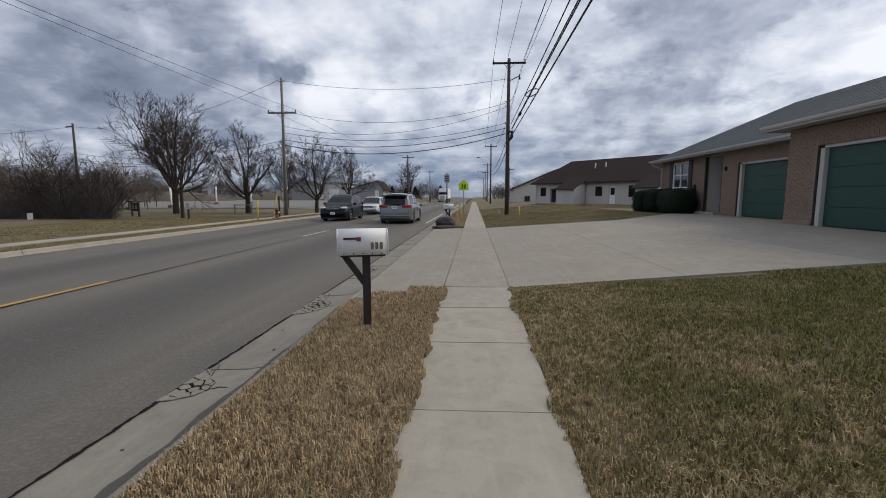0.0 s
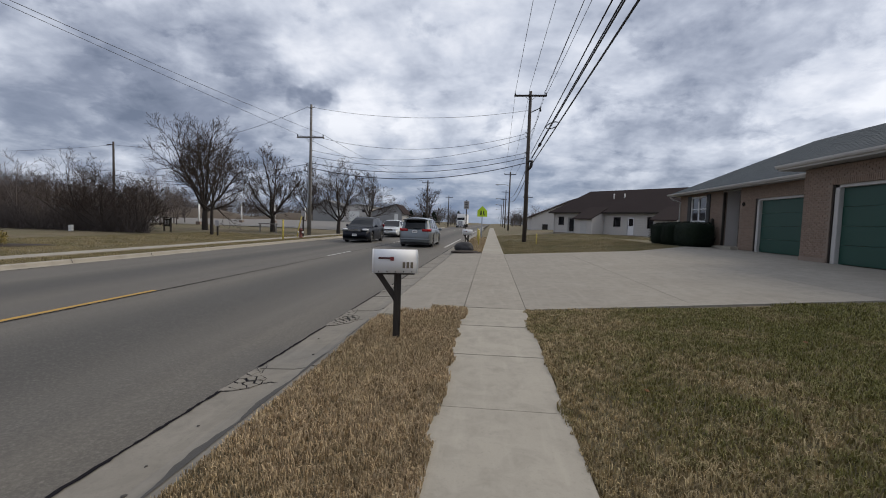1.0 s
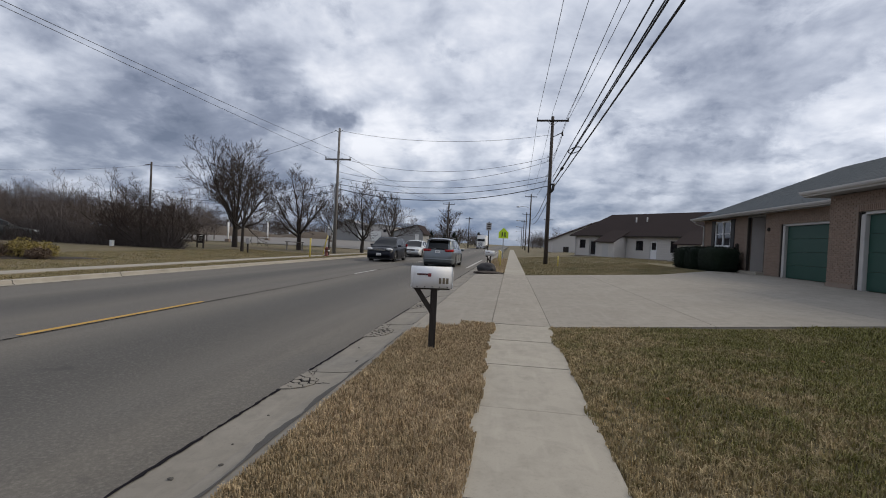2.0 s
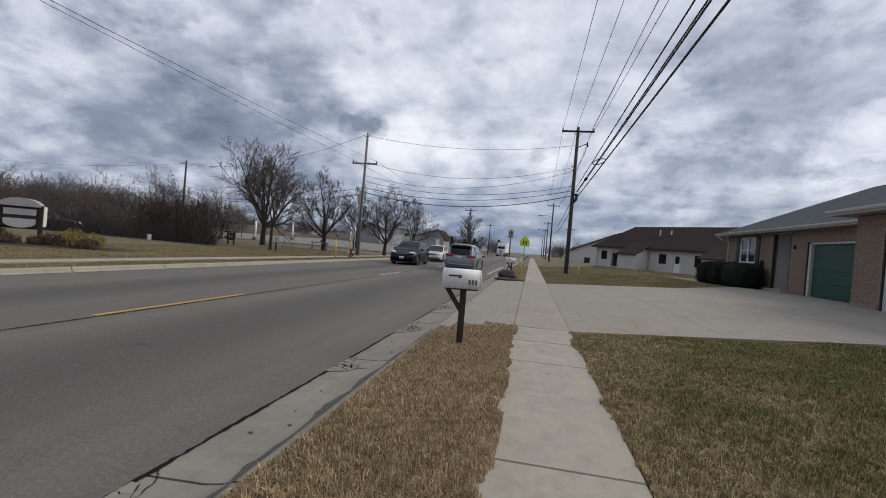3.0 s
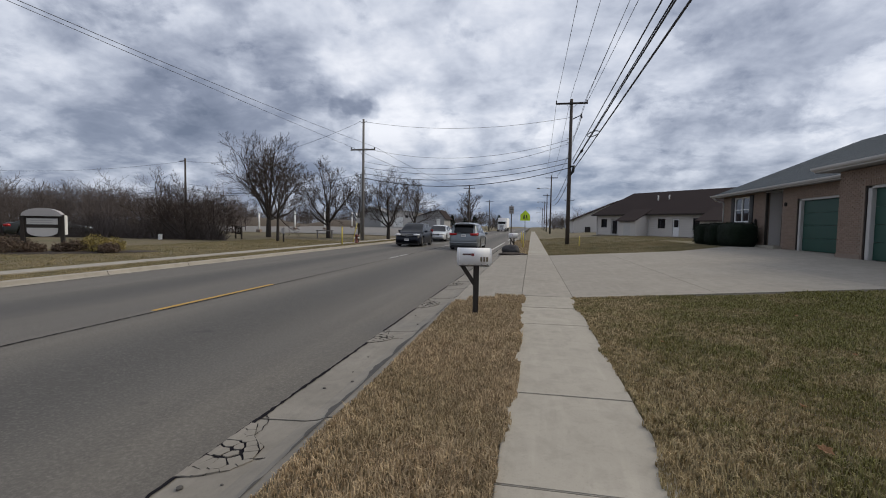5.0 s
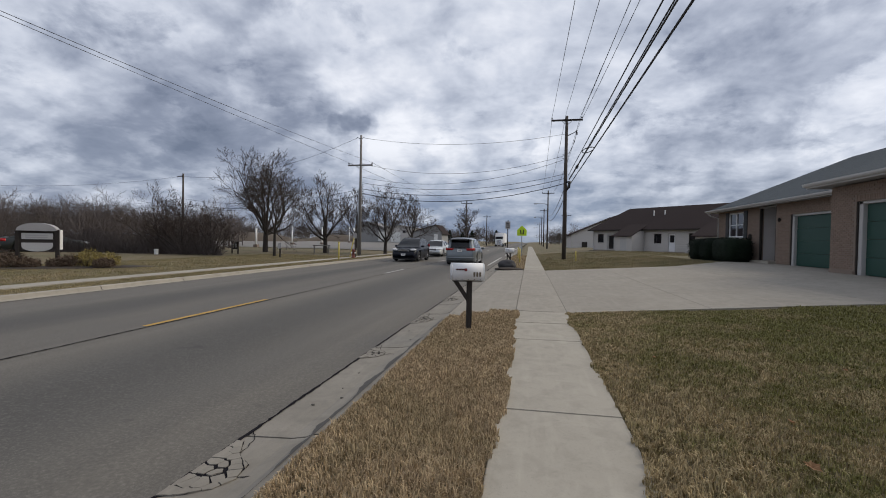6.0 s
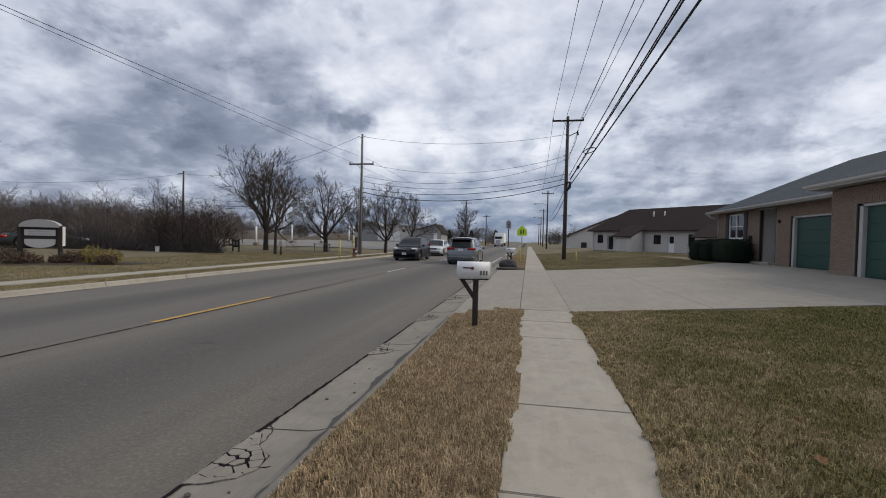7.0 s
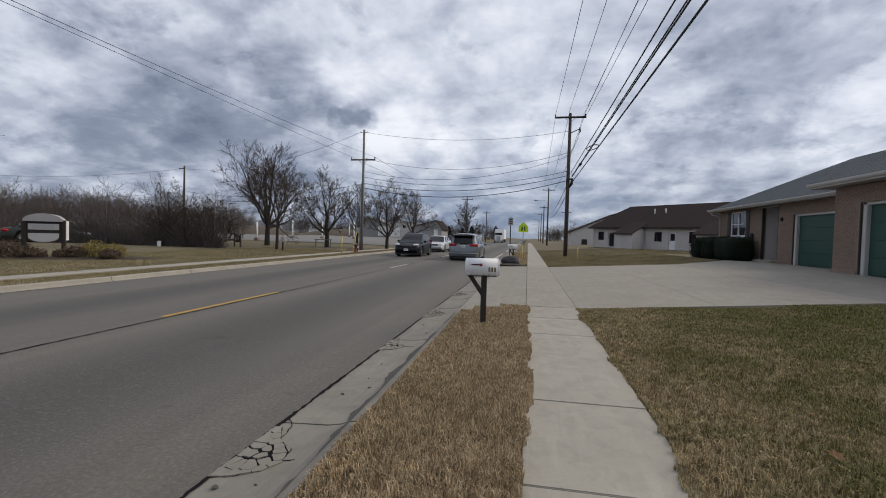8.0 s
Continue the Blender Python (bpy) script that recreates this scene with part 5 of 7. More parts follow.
# ---- neighbouring houses ----
def long_house():
    h = thing("beige_house", 8.0, 58.5, 0.52, "long single-storey beige house with a dark brown roof", "house", "", math.degrees(math.atan2(-0.759, 0.651)))
    # local x along the front, local -y towards the road
    L, D, W, rise = 26.0, 9.5, 2.65, 2.95
    holes = [(0.8, 1.7, 1.0, 2.1), (2.3, 3.4, 0.0, 2.1), (8.9, 9.8, 1.0, 2.1), (10.6, 11.5, 0.1, 2.15), (13.0, 14.1, 0.9, 2.15)]
    own = wall_with_holes(0, 0.2, 0, L, -0.4, W, holes)
    for v in own.verts:
        v.co = Vector((v.co.y, v.co.x, v.co.z))
    bmesh.ops.reverse_faces(own, faces=own.faces[:])
    part("wall_front", own, M_SIDING, h)
    part("wall_end", box(0, 0.2, -0.4, 0.2, D, W), M_SIDING, h)
    part("wall_back", box(0.2, D - 0.2, -0.4, L, D, W), M_SIDING, h)
    for i, (a, b, c, e) in enumerate(holes):
        door = c < 0.5
        o = new("door" if door else "window")
        o.parent = h
        if door:
            part("leaf", box(a + 0.06, 0.10, c, b - 0.06, 0.15, e, 0.005), M_WHITE if i == 3 else M_TRIM, o)
            part("pane", box(a + 0.2, 0.085, c + (1.05 if i == 3 else 0.25), b - 0.2, 0.098, e - 0.2), M_GLASS, o)
            part("step", box(a - 0.3, -0.7, -0.3, b + 0.3, -0.06, c + 0.02, 0.01), M_MORTAR, h)
        else:
            part("pane", box(a + 0.05, 0.1, c + 0.05, b - 0.05, 0.115, e - 0.05), M_GLASS, o)
        fr = bmesh.new()
        for q in ((a, c, a + 0.06, e), (b - 0.06, c, b, e), (a + 0.06, e - 0.06, b - 0.06, e)):
            box(q[0], -0.015, q[1], q[2], 0.12, q[3], bm=fr)
        part("frame", fr, M_TRIM if door else M_DARKWOOD, o)
    o = 0.5
    rp = {"a": (-o, -o, W), "b": (L, -o, W), "c": (L, D / 2, W + rise), "d": (1.9, D / 2, W + rise), "e": (-o, D + o, W), "f": (L, D + o, W)}

    def plane(name, ring):
        part(name, prism_sheet([rp[k] if isinstance(k, str) else k for k in ring], 0.10), M_ROOF2, h, "dark brown shingled roof")
    plane("roof_front", "abcd")
    plane("roof_hip", "ade")
    plane("roof_back", "edcf")
    part("fascia", box(-o - 0.02, -o - 0.03, W - 0.16, L, -o - 0.004, W + 0.01), M_DARKWOOD, h, "dark brown fascia")
    part("foundation", box(0, -0.05, -0.4, L, -0.004, 0.08), M_MORTAR, h)
    for u in (0.12, 7.75, 14.6):
        tube("downpipe", [(u, -o + 0.03, W - 0.1), (u, -0.08, W - 0.35), (u, -0.08, 0.05), (u, -0.5, -0.1)], 0.045, M_TRIM, h, 6)
    for z in [0.30 + 0.26 * i for i in range(9)]:
        for a, b in ((0, 0.78), (1.72, 2.28), (3.42, 5.2), (7.7, 8.88), (9.82, 10.58), (11.52, 12.98)):
            part("siding_lap", prism([(-0.012, z), (-0.002, z + 0.02), (-0.002, z)], "x", a, b), M_SIDING, h)
    # two low entry wings under lean-to roofs, with sloping cheek walls
    for u in (5.3, 15.0):
        part("wing_wall", box(u, -2.2, -0.4, u + 2.3, -2.05, 1.95), M_SIDING, h)
        part("wing_cheek", prism([(-2.05, -0.4), (-0.02, -0.4), (-0.02, W), (-2.05, 1.95)], "x", u + 2.15, u + 2.3), M_SIDING, h)
        part("wing_cheek", prism([(-2.05, -0.4), (-0.02, -0.4), (-0.02, W), (-2.05, 1.95)], "x", u, u + 0.15), M_SIDING, h)
        part("wing_roof", prism_sheet([(u - 0.3, -2.5, 1.85), (u + 2.45, -2.5, 1.85), (u + 2.45, 1.2, 3.55), (u - 0.3, 1.2, 3.55)], 0.10), M_ROOF2, h)
        part("wing_door", box(u + 0.7, -2.23, -0.1, u + 1.6, -2.21, 1.75, 0.005), M_TRIM, h)
    for u, v in ((7.0, 2.6), (8.3, 2.8)):
        tube("vent_pipe", [(u, v, 3.9), (u, v, 5.0)], 0.08, M_TRIM, h, 8)
    for u in (4.6, 8.2, 12.4):
        part("planter", box(u, -0.9, -0.35, u + 0.5, -0.4, 0.12, 0.03), M_MORTAR, h)
    for a, b in ((0.2, 5.2), (7.7, 14.9)):
        part("mulch_strip", box(a, -1.0, -0.4, b, -0.06, -0.03, 0.02), M_MULCH, h, "dark mulch strip")


def prism_sheet(ring, thick):
    """A plate on a plane ring of points, thick metres deep below it."""
    own = bmesh.new()
    hi = [own.verts.new(p) for p in ring]
    lo = [own.verts.new((p[0], p[1], p[2] - thick)) for p in ring]
    own.faces.new(hi)
    own.faces.new(lo[::-1])
    n = len(ring)
    for i in range(n):
        own.faces.new((lo[i], lo[(i + 1) % n], hi[(i + 1) % n], hi[i]))
    bmesh.ops.recalc_face_normals(own, faces=own.faces[:])
    return own


long_house()


def gable_house(name, x, y, z, w, d, wall, peak, px, mat, roof, label, rz=0.0, openings=(), cat="house"):
    """A house whose gable faces the eye; px: where the ridge stands along the front."""
    h = thing(name, x, y, z, label, cat, "", rz)
    own = prism([(0, -0.6), (w, -0.6), (w, wall), (px, peak), (0, wall)], "y", 0, d)
    part("wall", own, mat, h)
    s0, s1 = (peak - wall) / px, (peak - wall) / (w - px)
    part("roof", prism_sheet([(-0.4, -0.4, wall - 0.4 * s0 + 0.1), (px, -0.4, peak + 0.1), (px, d + 0.4, peak + 0.1), (-0.4, d + 0.4, wall - 0.4 * s0 + 0.1)], 0.14), roof, h)
    part("roof", prism_sheet([(px, -0.4, peak + 0.1), (w + 0.4, -0.4, wall - 0.4 * s1 + 0.1), (w + 0.4, d + 0.4, wall - 0.4 * s1 + 0.1), (px, d + 0.4, peak + 0.1)], 0.14), roof, h)
    for a, b, c, e, m in openings:
        o = new("opening")
        o.name = "window" if m is M_GLASS else "door"
        o.parent = h
        part("frame", box(a - 0.08, -0.04, c - 0.08, b + 0.08, -0.004, e + 0.08), M_TRIM, o)
        part("pane" if m is M_GLASS else "leaf", box(a, -0.055, c, b, -0.042, e), m, o)
    return h


gable_house("beige_house", 7.4, 84.0, 0.5, 17.0, 10.0, 2.5, 6.2, 8.5, M_SIDING, M_ROOF2, "beige gabled house behind its neighbour", 0, ((5.2, 6.0, 0.9, 2.0, M_GLASS), (2.0, 3.0, 0.0, 1.1, M_DARKWOOD)))
gable_house("grey_hall", -44.0, 104.0, 0.95, 9.0, 10.0, 3.0, 4.9, 3.0, M_SIDING2, M_SIDING2, "long grey metal hall beyond the parking lot", 0, ((6.0, 8.6, 0.0, 2.4, M_WHITEPOST),), "hall")
gable_house("grey_hall", -34.6, 100.0, 0.9, 6.5, 12.0, 3.5, 4.0, 3.2, M_SIDING, M_SIDING2, "beige flat-fronted hall beside the parking lot", 0, ((1.2, 3.6, 0.0, 2.3, M_WHITEPOST), (4.2, 4.9, 2.2, 2.8, M_GLASS)), "hall")
gable_house("brown_shed", -27.6, 99.0, 0.85, 7.0, 8.0, 2.5, 4.2, 5.6, M_SIDING2, M_ROOF2, "low grey-brown shed beside the parking lot", 0, ((5.2, 6.0, 0.0, 2.0, M_WHITEPOST),), "shed")


def lot_sheet():
    """The pale car park beyond the trees, following the rise of the ground."""
    xs = [-75, -60, -50, -43, -37, -33, -30, -27, -24.5, -22, -20, -18, -16.2]
    ys = [50, 56, 64, 72, 80, 90, 97]
    verts = [(x, y, ground_z(x, y) + 0.05) for y in ys for x in xs]
    n = len(xs)
    faces = [(j * n + i, j * n + i + 1, (j + 1) * n + i + 1, (j + 1) * n + i) for j in range(len(ys) - 1) for i in range(n - 1)]
    o = part("parking_lot", pydata("parking_lot", verts, faces), M_LOT)
    tagged(o, "pale worn asphalt parking lot behind the trees", "parking lot", kind="structure")


M_LOT = material("pale worn asphalt", worn((0.175, 0.166, 0.155), 0.15, 0.3, 20), 0.9)
lot_sheet()


def earth_mound(x, y, rx, ry, h, seed):
    """A low mound of brown earth behind the car park."""
    n, m = 24, 6
    verts, faces = [(0, 0, h)], []
    for j in range(1, m + 1):
        for i in range(n):
            a, r = 2 * math.pi * i / n, j / m
            k = 1 + 0.15 * noise.noise(Vector((math.cos(a) * 2, math.sin(a) * 2, seed)))
            verts.append((rx * r * k * math.cos(a), ry * r * k * math.sin(a), h * math.cos(r * math.pi / 2) ** 1.3 * (1 + 0.2 * noise.noise(Vector((r * 3, a * 2, seed)))) - (0.3 if j == m else 0)))
    faces += [(0, 1 + i, 1 + (i + 1) % n) for i in range(n)]
    for j in range(m - 1):
        for i in range(n):
            faces.append((1 + j * n + i, 1 + (j + 1) * n + i, 1 + (j + 1) * n + (i + 1) % n, 1 + j * n + (i + 1) % n))
    o = part("earth_mound", pydata("earth_mound", verts, faces, True), M_MOUND)
    o.matrix_world = pose(x, y, ground_z(x, y))
    tagged(o, "low mound of brown earth behind the parking lot", "mound", "earth mounds")


M_MOUND = material("brown earth", worn((0.085, 0.065, 0.046), 0.3, 0.5, 8, 0.5), 0.95)
earth_mound(-66, 92, 16, 9, 2.0, 1)
earth_mound(-84, 100, 18, 10, 2.3, 2)
earth_mound(-52, 112, 14, 8, 1.7, 3)

# ---- small things on the far side ----
def monument_sign():
    t = thing("monument_sign", -20.95, 12.35, 0.03, "dark-framed monument sign with pale arched board in a planting bed", "sign", "", 38)
    t.scale = (0.84, 0.84, 1.06)
    for x in (-0.85, 0.72):
        part("post", box(x, -0.10, -0.3, x + 0.16, 0.10, 1.52, 0.01), M_DARKWOOD, t)
    pts = [(0.80 * math.cos(math.pi * i / 12), 1.46 + 0.32 * math.sin(math.pi * i / 12)) for i in range(13)]
    part("board", prism([(-0.69, 0.66), (0.72, 0.66)] + [(0.70, 1.45), (-0.69, 1.45)], "y", -0.05, 0.40), M_DARKWOOD, t)
    part("arch_cap", prism(pts, "y", -0.16, 0.45), M_SOFFIT, t, "pale grey arched cap")
    part("side_panel", box(0.885, -0.02, 0.70, 0.905, 0.42, 1.50, 0.004), M_WHITEPOST, t, "white side panel")
    part("panel", box(-0.60, -0.075, 1.12, 0.62, -0.052, 1.36, 0.004), M_TRIM, t, "pale panel")
    lower = [(-0.60, 0.98), (0.62, 0.98), (0.62, 0.84)] + [(0.62 * math.cos(a) + 0.01, 0.84 + 0.22 * math.sin(a)) for a in [-math.pi * i / 8 for i in range(1, 8)]] + [(-0.60, 0.84)]
    part("panel", prism(lower, "y", -0.075, -0.052), M_TRIM, t, "pale rounded panel")
    for z in (1.18, 1.26):
        part("bar", box(-0.45, -0.082, z, 0.42, -0.076, z + 0.035), M_SOFFIT, t, "unreadable grey line")
    own = bmesh.new()
    bmesh.ops.create_uvsphere(own, u_segments=18, v_segments=6, radius=1.0, matrix=pose(0.5, -0.1, -0.05) @ Matrix.Diagonal((3.9, 1.25, 0.09, 1)))
    tagged(part("planting_bed", own, M_EARTH, None, "", True), "dark mulch bed under the sign", "planting bed").matrix_world = pose(-20.6, 12.2, 0.03, 0, 0, 48)


M_EARTH = material("dark mulch", worn((0.035, 0.026, 0.02), 0.4, 4, 40, 0.8), 0.95)
M_GOLDLEAF = material("yellowish dry leaves", blade_look((0.20, 0.15, 0.035), (0.34, 0.26, 0.07), (0.12, 0.11, 0.04), 0.4), 0.8)
M_DRYLEAF = material("brown dry leaves", blade_look((0.065, 0.042, 0.030), (0.14, 0.095, 0.062), (0.07, 0.052, 0.03), 0.4), 0.8)
monument_sign()


def small_bush(x, y, z, r, h, mat, label, seed):
    t = thing("bush", x, y, z, label, "bush", "bushes by the sign")
    g = np.random.default_rng(seed)
    verts, faces = [], []
    rng = random.Random(seed)
    for i in range(26):
        a, l = rng.uniform(0, 6.28), rng.uniform(0.3, 1.0) * r
        tube_data([(0.1 * math.cos(a), 0.1 * math.sin(a), 0), (0.6 * l * math.cos(a), 0.6 * l * math.sin(a), h * 0.6), (l * math.cos(a), l * math.sin(a), h * rng.uniform(0.6, 1))], [0.012, 0.008, 0.004], 3, verts, faces, False)
    part("stems", pydata("stems", verts, faces), M_TWIG, t)
    n = 1500
    a, u, k = g.uniform(0, 6.28, n), g.uniform(0, 1, n) ** 0.5, g.uniform(0.15, 1, n)
    c = np.stack([r * u * np.cos(a), r * u * np.sin(a), h * k * (1 - 0.35 * u * u) + g.normal(0, 0.05, n)], 1)
    c[:, 2] = np.maximum(c[:, 2], 0.03)
    leaf = c[:, None, :] + g.normal(0, 0.03, (n, 3, 3))
    part("leaves", mesh_arrays("leaves", leaf.reshape(-1, 3), np.arange(3 * n).reshape(-1, 3)), mat, t)


small_bush(-19.5, 13.4, 0.04, 0.55, 0.75, M_GOLDLEAF, "small bush with yellowish dry leaves", 1)
small_bush(-18.9, 13.7, 0.04, 0.5, 0.6, M_GOLDLEAF, "small bush with yellowish dry leaves", 2)
small_bush(-19.9, 12.9, 0.04, 0.5, 0.55, M_DRYLEAF, "low brown winter bush", 3)
small_bush(-21.6, 11.2, 0.04, 0.75, 0.7, M_DRYLEAF, "low brown winter bush", 4)
small_bush(-22.2, 12.0, 0.04, 0.7, 0.7, M_DRYLEAF, "low brown winter bush", 5)
small_bush(-20.9, 11.9, 0.04, 0.45, 0.40, M_DRYLEAF, "low brown winter bush", 7)
small_bush(-20.2, 12.6, 0.04, 0.4, 0.36, M_DRYLEAF, "low brown winter bush", 8)
small_bush(-18.5, 13.2, 0.06, 0.4, 0.35, M_DRYLEAF, "low brown winter bush", 6)


def stake(name, x, y, h, r, mat, label, cat, lean=0.0, group=""):
    z = ground_z(x, y)
    t = thing(name, x, y, z, label, cat, group)
    tube("shaft", [(0, 0, -0.3), (lean * h * 0.5, 0, h * 0.5), (lean * h, 0, h)], r, mat, t)
    own = bmesh.new()
    bmesh.ops.create_uvsphere(own, u_segments=8, v_segments=5, radius=r * 1.15, matrix=pose(lean * h, 0, h))
    part("cap", own, mat, t, "", True)
    return t


stake("marker_post", -13.5, 26.3, 1.2, 0.055, M_YPOST, "yellow plastic marker post by the far kerb", "post", 0, "marker posts")
stake("guy_guard", -14.2, 29.8, 1.5, 0.04, M_YPOST, "leaning yellow guy-wire guard", "post", 0.25, "marker posts")
stake("marker_post", 2.95, 29.8, 0.65, 0.045, M_YPOST, "short yellow marker post in the lawn", "post", 0, "marker posts")
stake("marker_post", -0.95, 28.5, 0.95, 0.05, M_YPOST, "yellow marker post in the verge", "post", 0, "marker posts")
stake("marker_post", -1.25, 36.0, 0.95, 0.05, M_YPOST, "yellow marker post in the verge", "post", 0, "marker posts")
for x, y, h in ((-36.0, 50.0, 2.4), (-40.0, 66.0, 3.0), (-36.5, 70.0, 3.0), (-33.0, 76.0, 3.1), (-39.0, 88.0, 3.3)):
    t = stake("lot_post", x, y, h, 0.11, M_WHITEPOST, "white-painted post on a dark base at the parking lot", "post", 0, "lot posts")
    part("base", box(-0.28, -0.28, -0.2, 0.28, 0.28, 0.38, 0.03), M_MORTAR, t)


def small_sign(x, y, h, w, sh, mat, label):
    t = thing("post_sign", x, y, ground_z(x, y), label, "sign", "small post signs")
    part("post", box(-0.045, -0.045, -0.3, 0.045, 0.045, h, 0.005), M_DARKWOOD, t)
    part("plate", box(-w / 2, -0.07, h - sh, w / 2, -0.048, h + 0.03, 0.004), mat, t)


small_sign(-18.6, 27.2, 1.0, 0.26, 0.36, M_SOFFIT, "small grey sign on a dark timber post")
small_sign(-14.0, 30.5, 1.9, 0.30, 0.40, M_SOFFIT, "back of a small sign by the far kerb")


def timber_rail(x, y):
    t = thing("timber_rail", x, y, ground_z(x, y), "low timber rail on two posts in the lawn", "rail")
    for dx in (-0.75, 0.75):
        part("post", box(dx - 0.045, -0.045, -0.3, dx + 0.045, 0.045, 0.70, 0.006), M_POLEGREY, t)
    part("beam", box(-0.9, -0.05, 0.70, 0.9, 0.05, 0.77, 0.008), M_POLEGREY, t)


timber_rail(-19.8, 36.3)


def kiosk(x, y):
    t = thing("notice_board", x, y, ground_z(x, y), "small dark roofed notice board at the lawn's edge", "notice board", "", -30)
    for dx in (-0.55, 0.55):
        part("post", box(dx - 0.05, -0.05, -0.3, dx + 0.05, 0.05, 1.0, 0.005), M_DARKWOOD, t)
    part("board", box(-0.5, -0.03, 0.35, 0.5, 0.03, 0.92), M_DARKWOOD, t)
    part("roof", prism([(-0.8, 0.98), (0.8, 0.98), (0.7, 1.06), (-0.7, 1.06)], "y", -0.25, 0.25), M_DARKWOOD, t)
    for dx in (-0.38, 0.1):
        part("paper", box(dx, -0.045, 0.50, dx + 0.28, -0.032, 0.82), M_TRIM, t)


kiosk(-24.0, 29.4)


def pedestal(x, y):
    t = thing("utility_pedestal", x, y, ground_z(x, y), "small white utility pedestal at the lawn's edge", "pedestal")
    part("body", box(-0.10, -0.10, -0.1, 0.10, 0.10, 0.32, 0.015), M_WHITEPOST, t)
    part("lid", box(-0.115, -0.115, 0.32, 0.115, 0.115, 0.37, 0.012), M_WHITEPOST, t)


pedestal(-26.9, 24.6)


def hydrant(x, y):
    t = thing("fire_hydrant", x, y, ground_z(x, y), "small dull red fire hydrant by the far kerb", "hydrant")
    tube("barrel", [(0, 0, -0.1), (0, 0, 0.05), (0, 0, 0.06), (0, 0, 0.5), (0, 0, 0.52), (0, 0, 0.58), (0, 0, 0.66)], [0.16, 0.16, 0.11, 0.11, 0.15, 0.14, 0.05], M_HYDRANT, t, 10)
    tube("nozzle", [(-0.2, 0, 0.38), (0.2, 0, 0.38)], 0.06, M_WHITEPOST, t, 8, "pale nozzle caps")


hydrant(-13.6, 29.2)


# ---- signs and clutter on the near verge ----
def square_sign(x, y):
    t = thing("road_sign", x, y, 0, "grey road sign on a dark steel post", "road sign", "road signs")
    tube("post", [(0, 0, -0.3), (0, 0, 2.85)], 0.035, M_DARKWOOD, t)
    part("plate", box(-0.16, -0.06, 2.30, 0.16, -0.045, 2.78, 0.004), M_SOFFIT, t)
    for z in (2.38, 2.52, 2.64):
        part("bar", box(-0.10, -0.066, z, 0.10, -0.061, z + 0.06), M_DARKWOOD, t, "unreadable dark line")


square_sign(-1.72, 26.5)


def school_sign(x, y):
    t = thing("school_sign", x, y, 0, "fluorescent yellow-green pentagon school crossing sign", "road sign", "road signs")
    part("post", box(-0.04, -0.03, -0.3, 0.04, 0.03, 2.95, 0.004), M_METAL, t)
    s = 0.46
    pent = [(-s, 2.05), (s, 2.05), (s, 2.62), (0, 3.05), (-s, 2.62)]
    part("plate", prism(pent, "y", -0.05, -0.035, bevel=0.003), M_SAFETY, t)
    for x0 in (-0.19, 0.05):
        part("emblem", prism([(x0, 2.17), (x0 + 0.05, 2.17), (x0 + 0.08, 2.4), (x0 + 0.12, 2.17), (x0 + 0.17, 2.17), (x0 + 0.13, 2.62), (x0 + 0.03, 2.62)], "y", -0.056, -0.051), M_BLACK, t, "plain black shape")


school_sign(-1.05, 41.0)


def sack(x, y):
    t = thing("stuffed_sack", x, y, 0.02, "dark grey stuffed sack slumped at the mailbox post", "sack")
    own = bmesh.new()
    bmesh.ops.create_icosphere(own, subdivisions=4, radius=0.5)
    for v in own.verts:
        k = 1 + 0.16 * noise.noise(v.co * 3.0) + 0.06 * noise.noise(v.co * 9)
        v.co = Vector((v.co.x * 1.0 * k, v.co.y * 0.7 * k, max(-0.05, (v.co.z * 0.62 * k + 0.16))))
    part("body", own, M_SACK, t, "", True)
    own = bmesh.new()
    bmesh.ops.create_icosphere(own, subdivisions=3, radius=1.0)
    for v in own.verts:
        k = 1 + 0.15 * noise.noise(v.co * 2.2)
        v.co = Vector((v.co.x * 0.75 * k, v.co.y * 0.55 * k, v.co.z * 0.10))
    o = part("soil_mound", own, M_EARTH, None, "", True)
    o.matrix_world = pose(x + 0.1, y - 0.55, 0.0)
    tagged(o, "low dark heap of soil at the driveway's corner", "soil")


M_SACK = material("dark grey sacking", worn((0.045, 0.043, 0.045), 0.35, 5, 60, 0.6), 0.85)
sack(-1.45, 21.3)


# ---- cars ----
def lerp_table(tab, v):
    if v <= tab[0][0]:
        return tab[0][1]
    for (a, p), (b, q) in zip(tab, tab[1:]):
        if v <= b:
            k = (v - a) / (b - a)
            k = k * k * (3 - 2 * k) * 0.4 + k * 0.6
            return p + (q - p) * k
    return tab[-1][1]


